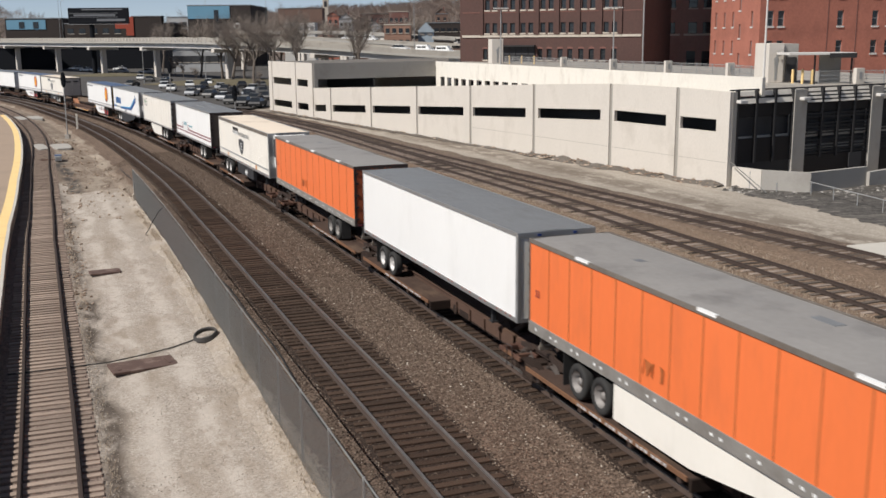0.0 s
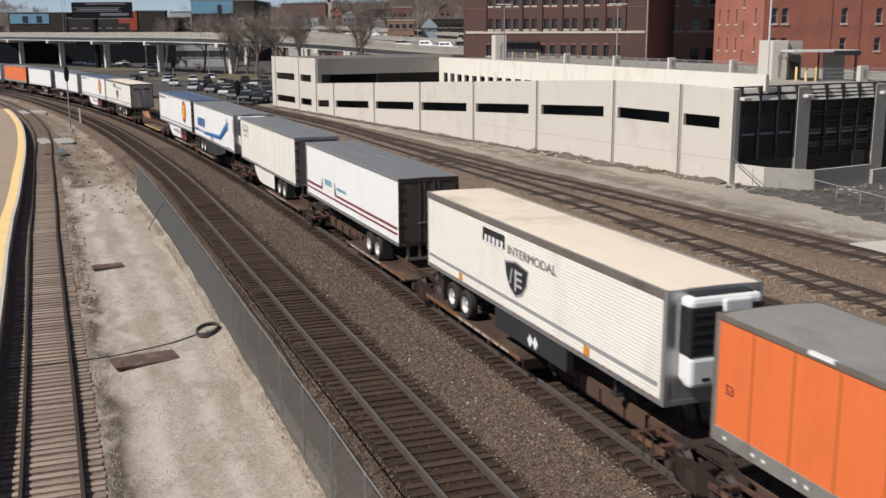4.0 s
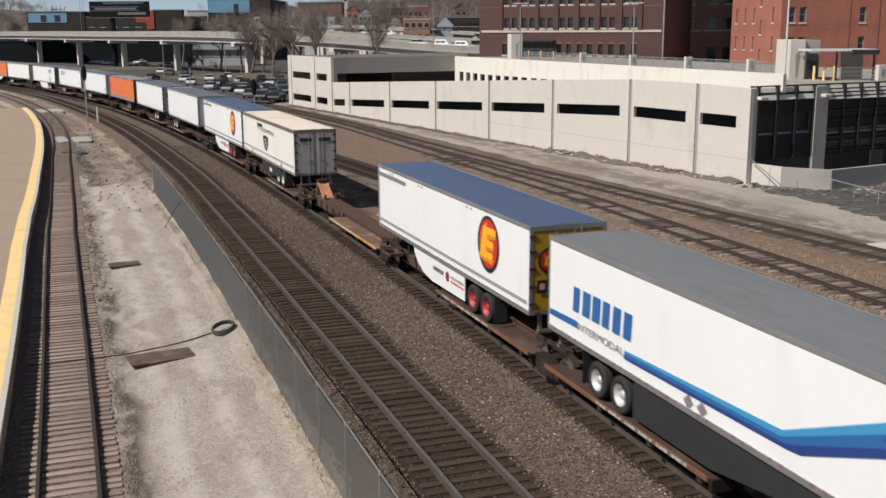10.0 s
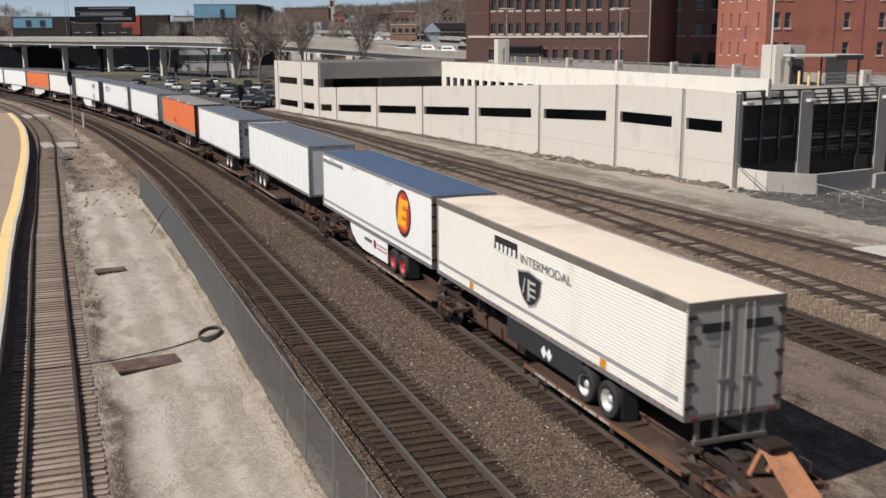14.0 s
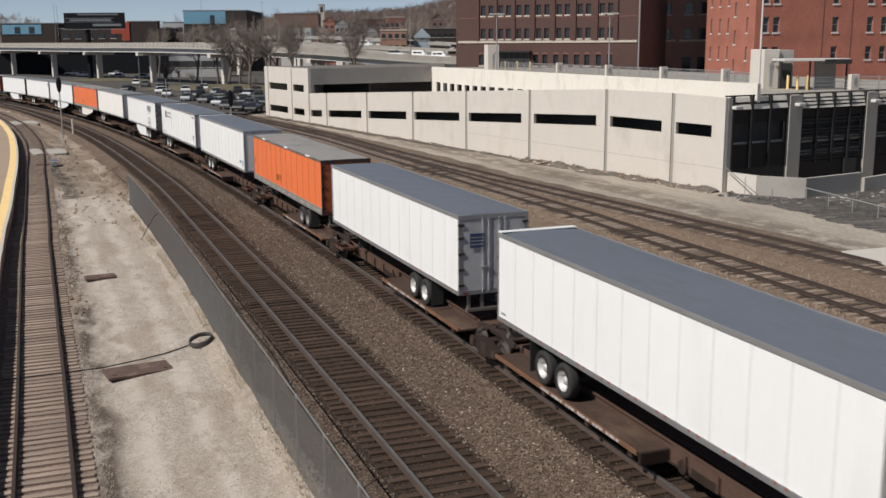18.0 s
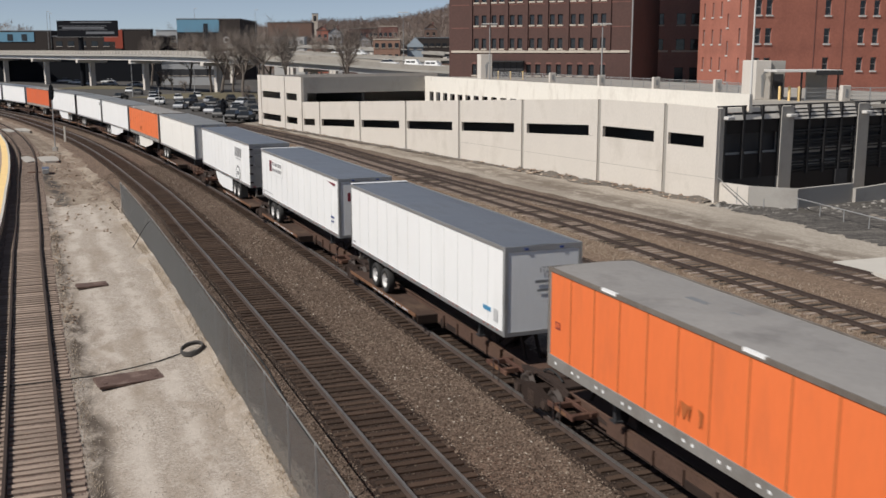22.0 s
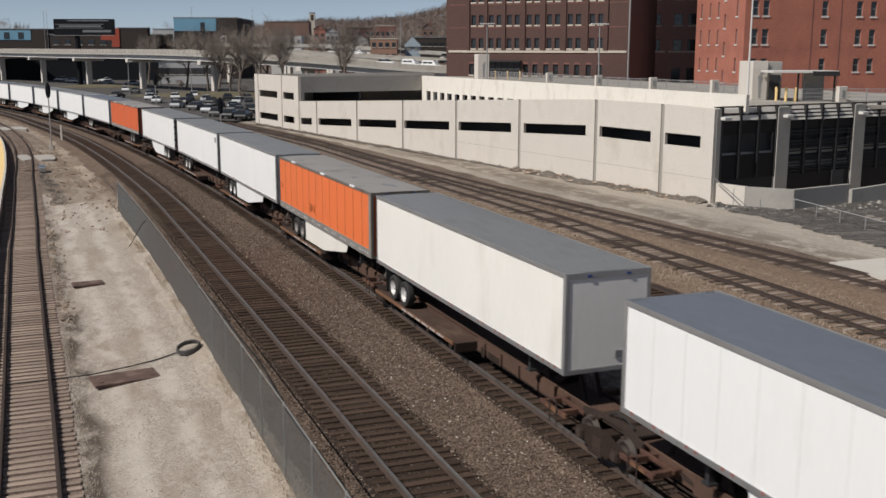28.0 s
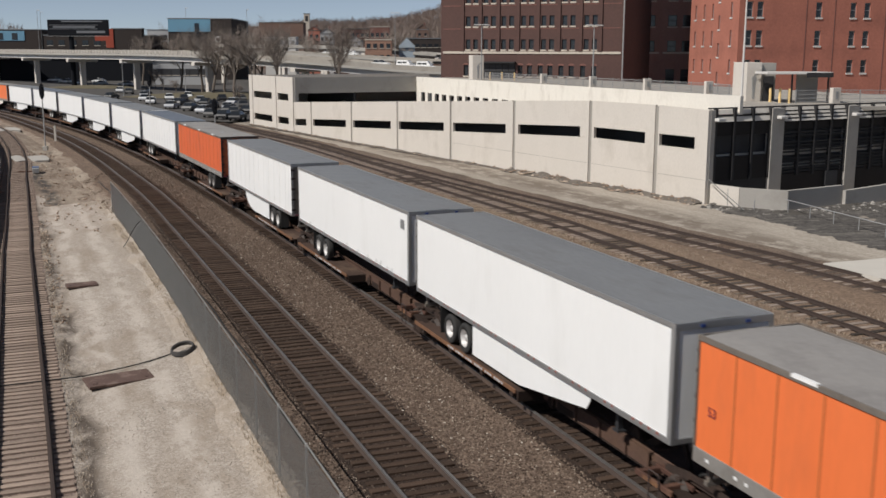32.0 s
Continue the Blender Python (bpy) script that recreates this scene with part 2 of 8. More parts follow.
M["orange_dirty"] = mat("orange_dirty", (0.60, 0.115, 0.035), 0.65, vary=0.14, scale=0.7, fine=8, bump=0.03, dirt=(0.30, 0.085, 0.045), dirt_amount=0.65, dirt_scale=0.8, stretch=(1, 1, 0.25))
M["white"] = mat("white", (0.80, 0.80, 0.79), 0.45, vary=0.03, scale=0.5, fine=8, bump=0.01, dirt=(0.6, 0.59, 0.56), dirt_amount=0.25, dirt_scale=0.6, stretch=(1, 1, 0.3))
M["white_warm"] = mat("white_warm", (0.77, 0.735, 0.67), 0.5, vary=0.04, scale=0.5, fine=8, bump=0.015, dirt=(0.52, 0.48, 0.42), dirt_amount=0.35, dirt_scale=0.6, stretch=(1, 1, 0.3))
M["white_soft"] = mat("white_soft", (0.79, 0.77, 0.725), 0.5, vary=0.05, scale=0.5, fine=8, bump=0.015, dirt=(0.55, 0.52, 0.46), dirt_amount=0.35, dirt_scale=0.6, stretch=(1, 1, 0.3))
M["cream"] = mat("cream", (0.80, 0.69, 0.56), 0.6, vary=0.05, scale=0.5, fine=9, bump=0.02, dirt=(0.42, 0.33, 0.25), dirt_amount=0.7, dirt_scale=0.35)
M["roof_grey"] = mat("roof_grey", (0.20, 0.206, 0.212), 0.55, 0.15, vary=0.16, scale=0.5, fine=6, bump=0.03, dirt=(0.13, 0.125, 0.12), dirt_amount=0.6, dirt_scale=0.5, stretch=(0.5, 1.4, 1))
M["roof_slate"] = mat("roof_slate", (0.15, 0.168, 0.20), 0.5, 0.2, vary=0.14, scale=0.5, fine=6, bump=0.03, dirt=(0.12, 0.125, 0.135), dirt_amount=0.6, dirt_scale=0.5, stretch=(0.5, 1.4, 1))
M["roof_brown"] = mat("roof_brown", (0.28, 0.265, 0.25), 0.6, 0.1, vary=0.14, scale=0.5, fine=6, bump=0.03, dirt=(0.13, 0.12, 0.115), dirt_amount=0.7, dirt_scale=0.4)
M["roof_blue"] = mat("roof_blue", (0.088, 0.132, 0.228), 0.5, 0.2, vary=0.12, scale=0.5, fine=6, bump=0.03, dirt=(0.11, 0.125, 0.16), dirt_amount=0.6, dirt_scale=0.5, stretch=(0.5, 1.4, 1))
M["alu"] = mat("alu", (0.42, 0.42, 0.42), 0.42, 0.7, vary=0.12, scale=1.2, fine=12, bump=0.03)
M["alu_dirty"] = mat("alu_dirty", (0.20, 0.175, 0.15), 0.6, 0.4, vary=0.2, scale=1.2, fine=12, bump=0.05, dirt=(0.1, 0.075, 0.06), dirt_amount=0.8, dirt_scale=0.7)
M["rail_grey"] = mat("rail_grey", (0.27, 0.255, 0.235), 0.55, 0.3, vary=0.2, scale=1.2, fine=12, bump=0.03, dirt=(0.15, 0.125, 0.105), dirt_amount=0.7, dirt_scale=0.9)
M["frame_dark"] = mat("frame_dark", (0.045, 0.03, 0.026), 0.75, 0.1, vary=0.3, scale=1.2, fine=12, bump=0.05)
M["black"] = mat("black", (0.025, 0.025, 0.027), 0.6, vary=0.2, scale=2, fine=15, bump=0.05)
M["rubber"] = mat("rubber", (0.022, 0.021, 0.02), 0.85, vary=0.3, scale=3, fine=30, bump=0.1)
M["rim"] = mat("rim", (0.50, 0.485, 0.47), 0.5, 0.2, vary=0.2, scale=4, fine=30, bump=0.03, dirt=(0.28, 0.25, 0.22), dirt_amount=0.7, dirt_scale=3)
M["rim_dirty"] = mat("rim_dirty", (0.20, 0.185, 0.175), 0.6, 0.2, vary=0.3, scale=4, fine=30, bump=0.03, dirt=(0.08, 0.07, 0.06), dirt_amount=0.7, dirt_scale=3)
M["rim_red"] = mat("rim_red", (0.4, 0.035, 0.04), 0.5, 0.1, vary=0.15, scale=5, fine=30, bump=0.03)
M["car_steel"] = mat("car_steel", (0.042, 0.029, 0.024), 0.85, 0.05, vary=0.4, scale=1.2, fine=14, bump=0.15, dirt=(0.085, 0.05, 0.034), dirt_amount=0.6, dirt_scale=0.9, spec=0.2)
M["car_edge"] = mat("car_edge", (0.14, 0.068, 0.035), 0.8, 0.05, vary=0.4, scale=1.5, fine=14, bump=0.1, dirt=(0.34, 0.17, 0.06), dirt_amount=0.7, dirt_scale=1.4)
M["deck_rust"] = mat("deck_rust", (0.066, 0.043, 0.034), 0.85, 0.05, vary=0.4, scale=1.0, fine=14, bump=0.12, dirt=(0.19, 0.13, 0.09), dirt_amount=0.6, dirt_scale=0.7, stretch=(0.5, 1, 1), spec=0.2)
M["sill_brown"] = mat("sill_brown", (0.085, 0.051, 0.038), 0.85, 0.05, vary=0.4, scale=1.2, fine=14, bump=0.12, dirt=(0.12, 0.072, 0.046), dirt_amount=0.6, dirt_scale=0.9, spec=0.2)
M["frame_red"] = mat("frame_red", (0.082, 0.043, 0.032), 0.85, 0.05, vary=0.4, scale=1.5, fine=14, bump=0.12, dirt=(0.2, 0.11, 0.07), dirt_amount=0.6, dirt_scale=1.2, spec=0.2)
M["truck"] = mat("truck", (0.03, 0.02, 0.016), 0.85, 0.1, vary=0.35, scale=2, fine=15, bump=0.15, spec=0.2)
M["brick"] = mat("brick", (0.083, 0.043, 0.036), 0.9, vary=0.3, scale=0.3, fine=3.0, bump=0.08, dirt=(0.062, 0.04, 0.035), dirt_amount=0.7, dirt_scale=0.3)
M["brick_bright"] = mat("brick_bright", (0.34, 0.128, 0.09), 0.9, vary=0.3, scale=0.3, fine=3.0, bump=0.08, dirt=(0.21, 0.082, 0.06), dirt_amount=0.6, dirt_scale=0.25)
M["brick_dark"] = mat("brick_dark", (0.175, 0.08, 0.065), 0.9, vary=0.3, scale=0.3, fine=3.0, bump=0.08, dirt=(0.11, 0.062, 0.052), dirt_amount=0.6, dirt_scale=0.3)
# paler copy of the warehouse brick, painted to offset the wing's deep shade
M["brick_wing"] = mat("brick_wing", (0.25, 0.145, 0.125), 0.9, vary=0.3, scale=0.3, fine=3.0, bump=0.08, dirt=(0.16, 0.10, 0.09), dirt_amount=0.6, dirt_scale=0.3)
M["stone"] = mat("stone", (0.50, 0.44, 0.37), 0.85, vary=0.1, scale=0.6, fine=10, bump=0.05)
M["glass"] = mat("glass", (0.02, 0.023, 0.027), 0.12, vary=0.3, scale=0.4, fine=2, bump=0.0, spec=0.6)
M["sash_grey"] = mat("sash_grey", (0.22, 0.22, 0.225), 0.6, vary=0.1, scale=1, fine=12, bump=0.0)
M["bleached"] = mat("bleached", (0.70, 0.66, 0.59), 0.88, vary=0.12, scale=0.5, fine=9, bump=0.06, dirt=(0.50, 0.455, 0.395), dirt_amount=0.75, dirt_scale=0.5, stretch=(1, 1, 0.5))
# near-black for the garage end bays: their shade is put into the colour
M["spandrel_shade"] = mat("spandrel_shade", (0.033, 0.03, 0.029), 0.9, vary=0.15, scale=0.6, fine=10, bump=0.04, spec=0.1)
M["frame_white"] = mat("frame_white", (0.6, 0.58, 0.55), 0.6, vary=0.05, scale=1, fine=12, bump=0.0)
M["deck"] = mat("deck", (0.32, 0.295, 0.26), 0.9, vary=0.2, scale=0.2, fine=3, bump=0.05, dirt=(0.15, 0.13, 0.115), dirt_amount=0.7, dirt_scale=0.3, stretch=(1, 1, 0.5))


# ---- mesh helpers ----
def box(bm, x0, x1, y0, y1, z0, z1, bevel=0.0):
    vs = [bm.verts.new(v) for v in ((x0, y0, z0), (x1, y0, z0), (x1, y1, z0), (x0, y1, z0), (x0, y0, z1), (x1, y0, z1), (x1, y1, z1), (x0, y1, z1))]
    fs = [bm.faces.new([vs[i] for i in q]) for q in ((3, 2, 1, 0), (4, 5, 6, 7), (0, 1, 5, 4), (1, 2, 6, 5), (2, 3, 7, 6), (3, 0, 4, 7))]
    if bevel:
        es = list({e for f in fs for e in f.edges})
        bmesh.ops.bevel(bm, geom=es, offset=bevel, segments=2, affect="EDGES", profile=0.5)
    return vs


def boxes(*bs, bevel=0.0):
    bm = bmesh.new()
    for b in bs:
        box(bm, *b, bevel=bevel)
    return bm


def cyl(bm, p, q, r0, r1=None, n=12, caps=True):
    """A tapered round bar from p to q."""
    r1 = r0 if r1 is None else r1
    p, q = Vector(p), Vector(q)
    d = (q - p).normalized()
    a = d.orthogonal().normalized()
    b = d.cross(a)
    ring = [[bm.verts.new(c + (a * math.cos(i * 2 * math.pi / n) + b * math.sin(i * 2 * math.pi / n)) * r) for i in range(n)] for c, r in ((p, r0), (q, r1))]
    for i in range(n):
        bm.faces.new((ring[0][i], ring[0][(i + 1) % n], ring[1][(i + 1) % n], ring[1][i]))
    if caps:
        bm.faces.new(ring[0][::-1])
        bm.faces.new(ring[1])


def lathe(bm, profile, n=20, axis="y", at=(0, 0, 0)):
    """Turn (radius, along) pairs round an axis."""
    rings = []
    for r, h in profile:
        ring = []
        for i in range(n):
            c, s = math.cos(i * 2 * math.pi / n) * r, math.sin(i * 2 * math.pi / n) * r
            v = {"y": (c, h, s), "z": (c, s, h), "x": (h, c, s)}[axis]
            ring.append(bm.verts.new((v[0] + at[0], v[1] + at[1], v[2] + at[2])))
        rings.append(ring)
    for a, b in zip(rings, rings[1:]):
        for i in range(n):
            bm.faces.new((a[i], a[(i + 1) % n], b[(i + 1) % n], b[i]))


def mesh_of(name, bm, *materials, smooth=False):
    me = bpy.data.meshes.new(name)
    bmesh.ops.recalc_face_normals(bm, faces=bm.faces)
    if smooth:
        for f in bm.faces:
            f.smooth = True
    bm.to_mesh(me)
    bm.free()
    for m in materials:
        me.materials.append(M[m] if isinstance(m, str) else m)
    return me


def part(name, bm, material, parent, label="", smooth=False):
    ob = new(name, mesh_of(name, bm, material, smooth=smooth) if not isinstance(bm, bpy.types.Mesh) else bm)
    ob.parent = parent
    if label:
        tagged(ob, label)
    return ob


def thing(name, label, category, m=None, group="", kind=""):
    e = new(name)
    e.empty_display_size = 0.3
    if m is not None:
        e.matrix_world = m
    return tagged(e, label, category, group, kind)


def solid(name, bm, material, label="", category="", kind="", group="", m=None):
    ob = new(name, mesh_of(name, bm, material))
    if m is not None:
        ob.matrix_world = m
    return tagged(ob, label, category, group, kind)


# ---- the line of the railway: s metres along it, d metres to its platform side ----
CURVE = (2.40556e-10, -3.049132e-06, -2.4379e-05, -0.35324822, 13.348714)
LY = np.arange(-400, 800, 0.25)
LYC = np.clip(LY, 15, 250)
LX = np.polyval(CURVE, LYC) + np.polyval(np.polyder(CURVE), LYC) * (LY - LYC)
LS = np.r_[0, np.cumsum(np.hypot(np.diff(LX), np.diff(LY)))]
LS -= np.interp(20, LY, LS)


def line(s, d, z=0.0):
    """World place at s along the loaded track and d beside its middle."""
    x, y = np.interp(s, LS, LX), np.interp(s, LS, LY)
    tx, ty = (np.interp(s + 0.5, LS, LX) - np.interp(s - 0.5, LS, LX)), (np.interp(s + 0.5, LS, LY) - np.interp(s - 0.5, LS, LY))
    k = math.hypot(tx, ty)
    e = d - 1.3
    return Vector((x - ty / k * e, y + tx / k * e, z))


def bend(table, s):
    return float(np.interp(s, [r[0] for r in table], [r[1] for r in table]))


TRAIN_D = ((-100, 0), (400, 0))
MID_D = ((-60, 5.55), (20, 5.55), (33, 5.48), (40, 5.38), (47, 5.28), (55, 5.08), (63, 4.93), (76, 4.85), (95, 4.6), (107, 4.45), (120, 4.35), (134, 4.3), (150, 4.1), (168, 3.6), (200, 3.1))
LEFT_D = ((-60, 14.8), (10, 14.85), (28, 14.95), (38, 14.92), (48, 14.8), (65, 14.24), (75, 13.77), (84, 13.3), (99, 12.1), (112, 11.15), (127, 10.3), (141, 9.7), (158, 9.1), (174, 8.5), (195, 7.8), (215, 7.0))
R0_D = ((-60, -15), (7, -11.9), (10, -11.75), (20, -11.25), (27, -10.95), (40, -10.7), (47, -9.7), (60, -8.5), (100, -6.5), (200, -5))
R1_D = ((-60, -15.6), (14, -16.2), (20, -16.35), (30, -16.5), (40, -16.95), (54, -16.95), (62, -17.05), (76, -17.3), (96, -18.3), (140, -18.5), (220, -18))
R2_D = ((-60, -28), (21, -22.2), (28, -21.65), (33, -21.2), (40, -20.7), (57, -19.5), (68, -19.2), (82, -19.2), (101, -20.1), (140, -20.5), (220, -20.5))
LEFT_Z = ((-60, -1.0), (60, -1.0), (140, -0.15), (400, -0.1))


# ---- ground ----
def ground_profile(s):
    """Cross-section of the bed as (d, z) pairs, platform side first."""
    lz = bend(LEFT_Z, s)
    ld = bend(LEFT_D, s)
    md = bend(MID_D, s)
    f = min(1, max(0, (ld - md - 3.4) / 4))
    low = lz - 0.228
    return [(45, lz - 0.45), (ld + 2.2, lz - 0.3), (ld + 1.6, low), (ld - 1.35, low), (ld - 2.0, low - 0.06), (md + 1.9 * f + 1.7, -0.98 * f - 0.2 * (1 - f)), (md + 1.0 * f + 1.65, -0.62 * f - 0.2 * (1 - f)), (md + 1.55, -0.218), (md - 1.5, -0.218), (2.2, -0.3), (1.55, -0.218), (-1.5, -0.218), (-2.9, -0.42),
            (bend(R0_D, s) + 1.6, -0.33), (bend(R0_D, s) - 1.6, -0.33), (bend(R1_D, s) + 1.7, -0.3), (bend(R1_D, s) - 1.5, -0.29), (bend(R2_D, s) + 1.5, -0.268), (bend(R2_D, s) - 1.6, -0.262), (min(-22, bend(R2_D, s) - 2.2), -0.2), (-29, -0.05), (-34, -0.02), (-150, 0.0)]


GROUND_MATS = ["yard", "ballast_pink", "ballast_pink", "yard", "yard", "yard", "ballast", "ballast_oily", "ballast", "ballast", "ballast_oily", "ballast", "dirt", "ballast_oily", "ballast_pale", "ballast_pale", "ballast_pale", "ballast", "dirt", "apron", "apron", "apron"]


def build_ground():
    bm = bmesh.new()
    rows = []
    ss = [-60 + 1.0 * i for i in range(330)]
    for s in ss:
        rows.append([bm.verts.new(line(s, d + (0.45 * noise.noise((s * 0.3, d, 7)) + 0.2 * noise.noise((s * 0.9, d, 2)) if j in (4, 5, 6, 18, 19) else 0), z + 0.03 * noise.noise((s * 0.35, d * 0.6, 0)) * (1 if 9 < d < 13 or d < -21 else 0.15))) for j, (d, z) in enumerate(ground_profile(s))])
    names = sorted(set(GROUND_MATS) | {"waste"})
    for a, b, s in zip(rows, rows[1:], ss):
        for j in range(len(a) - 1):
            f = bm.faces.new((a[j], b[j], b[j + 1], a[j + 1]))
            g = GROUND_MATS[j]
            f.material_index = names.index("waste" if g == "yard" and j > 2 and s > 72 - 5 * (j - 3) + 6 * noise.noise((s * 0.4, j * 3, 1)) else g)
    uv = bm.loops.layers.uv.new("UVMap")
    where = {v: (s, d) for row, s in zip(rows, ss) for v, (d, z) in zip(row, ground_profile(s))}
    for f in bm.faces:
        for lp in f.loops:
            lp[uv].uv = where[lp.vert]
    solid_me = mesh_of("railway_bed", bm, *names)
    tagged(new("railway_bed", solid_me), "railway bed of dark crushed stone between pale gravel strips", "ground", kind="structure")
    bm = bmesh.new()
    for x0, x1, y0, y1 in ((-2500, 2500, -900, 4000),):
        n = 24
        vs = [[bm.verts.new((x0 + (x1 - x0) * i / n, y0 + (y1 - y0) * j / n, -1.6)) for i in range(n + 1)] for j in range(n + 1)]
        for j in range(n):
            for i in range(n):
                bm.faces.new((vs[j][i], vs[j][i + 1], vs[j + 1][i + 1], vs[j + 1][i]))
    solid("ground", bm, "dirt", "dry pale earth and gravel reaching to the horizon", "ground", kind="structure")


build_ground()


# ---- tracks ----
def rail_mesh(table, ztab, side, s0, s1, step, lo, hi, w0, w1):
    bm = bmesh.new()
    prev = None
    s = s0
    while s <= s1 + 0.01:
        d = bend(table, s) + side * 0.7525
        z = bend(ztab, s)
        ring = [bm.verts.new(line(s, d + dx, z + dz)) for dx, dz in ((w1, hi), (-w1, hi), (-w0, lo), (w0, lo))]
        if prev:
            for i in range(4):
                bm.faces.new((prev[i], prev[(i + 1) % 4], ring[(i + 1) % 4], ring[i]))
        prev = ring
        s += step
    return bm


TIE_ME = {}


def tie_mesh(kind):
    if kind not in TIE_ME:
        bm = boxes((-0.115, 0.115, -1.3, 1.3, -0.2, 0), bevel=0.015)
        TIE_ME[kind] = mesh_of("tie", bm, kind)
    return TIE_ME[kind]


def track(name, label, table, ztab, s0, s1, tie_kind, ties=(-8, 60), shiny=True, spacing=0.53, skew=0.03, seed=1):
    e = thing(name, label, "railway track", kind="structure")
    for side in (1, -1):
        r = part("rail", rail_mesh(table, ztab, side, s0, s1, 2.0, -0.15, -0.045, 0.06, 0.02), "rail" if shiny else "rail_rusty", e)
        part("rail_head", rail_mesh(table, ztab, side, s0, s1, 2.0, -0.045, 0.0, 0.038, 0.036), "railhead" if shiny else "rail_rusty", r)
        part("rail_foot", rail_mesh(table, ztab, side, s0, s1, 2.0, -0.165, -0.15, 0.075, 0.07), "rail" if shiny else "rail_rusty", r)
    rnd = random.Random(seed)
    me = tie_mesh(tie_kind)
    s = s0
    far = bmesh.new()
    while s < s1:
        c = line(s, bend(table, s) + rnd.uniform(-0.06, 0.06), bend(ztab, s) - 0.165 + rnd.uniform(-0.02, 0.008))
        t = line(s + 0.5, 0) - line(s - 0.5, 0)
        a = math.atan2(t.y, t.x) + rnd.uniform(-skew, skew)
        if ties[0] < s < ties[1]:
            ob = new("tie", me)
            ob.parent = e
            ob.matrix_world = Matrix.Translation(c) @ Matrix.Rotation(a, 4, "Z")
        elif s > ties[1] and s < ties[1] + 90:
            m = Matrix.Translation(c) @ Matrix.Rotation(a, 4, "Z")
            vs = [far.verts.new(m @ Vector(v)) for v in ((-0.11, -1.3, 0), (0.11, -1.3, 0), (0.11, 1.3, 0), (-0.11, 1.3, 0), (-0.11, -1.3, -0.1), (0.11, -1.3, -0.1), (0.11, 1.3, -0.1), (-0.11, 1.3, -0.1))]
            for q in ((0, 1, 2, 3), (0, 4, 5, 1), (1, 5, 6, 2), (2, 6, 7, 3), (3, 7, 4, 0)):
                far.faces.new([vs[i] for i in q])
        s += spacing * rnd.uniform(0.93, 1.07)
    tagged(part("far_sleepers", far, tie_kind, e), kind="stuff")
    return e


FLAT_Z = ((-100, 0), (400, 0))
LOW_Z = ((-100, -0.08), (400, -0.08))
HIGH_Z = ((-100, -0.1), (400, -0.1))


# ---- platform ----
PLAT_D = ((-60, 16.6), (40, 16.6), (50, 16.4), (56, 16.13), (71, 15.5), (96, 14.0), (113, 12.95), (126, 12.35), (138, 11.9), (150, 11.4))


def strip(s0, s1, step, cols, closed=False):
    """A ribbon along the line: cols(s) gives (d, z) pairs."""
    bm = bmesh.new()
    prev = None
    s = s0
    while s <= s1 + 0.01:
        row = [bm.verts.new(line(s, d, z)) for d, z in cols(s)]
        if prev:
            n = len(row)
            for j in range(n if closed else n - 1):
                bm.faces.new((prev[j], prev[(j + 1) % n], row[(j + 1) % n], row[j]))
        else:
            first = row
        prev = row
        s += step
    if closed:
        bm.faces.new(first[::-1])
        bm.faces.new(prev)
    return bm


def plat_z(s):
    return bend(LEFT_Z, s) + 0.62


def plat_back(s):
    return 34 if s < 120 else 34 - (s - 120) * 1.1


def build_platform():
    e = thing("platform", "low brick-toned passenger platform with a yellow warning edge", "platform", kind="structure")
    pd = lambda s: bend(PLAT_D, s)
    part("slab", strip(-60, 138, 2, lambda s: [(pd(s), plat_z(s) - 1.0), (pd(s), plat_z(s)), (max(plat_back(s), pd(s) + 0.5), plat_z(s)), (max(plat_back(s), pd(s) + 0.5), plat_z(s) - 1.0)], closed=True), "platform", e)
    part("warning_strip", strip(-60, 138, 2, lambda s: [(pd(s) + 0.14, plat_z(s) - 0.05), (pd(s) + 0.14, plat_z(s) + 0.006), (pd(s) + 0.72, plat_z(s) + 0.006), (pd(s) + 0.72, plat_z(s) - 0.05)], closed=True), "yellow", e, "yellow tactile warning strip")
    part("edge_stone", strip(-60, 138, 2, lambda s: [(pd(s) - 0.03, plat_z(s) - 0.16), (pd(s) - 0.03, plat_z(s) + 0.005), (pd(s) + 0.136, plat_z(s) + 0.005), (pd(s) + 0.136, plat_z(s) - 0.16)], closed=True), "kerb", e, "pale stone edge")
    s = -40.0
    while s < 130:
        part("joint", strip(s, s + 0.021, 0.02, lambda q: [(pd(q) + 0.74, plat_z(q) + 0.003), (min(30, plat_back(q)), plat_z(q) + 0.003)]), "joint", e)
        s += 6.1


build_platform()


# ---- chain-link fence ----
FENCE_D = ((-60, 8.5), (20, 8.5), (40, 8.34), (62, 8.15))
FENCE_TOP = 1.25


def fence_foot(s):
    return -0.82


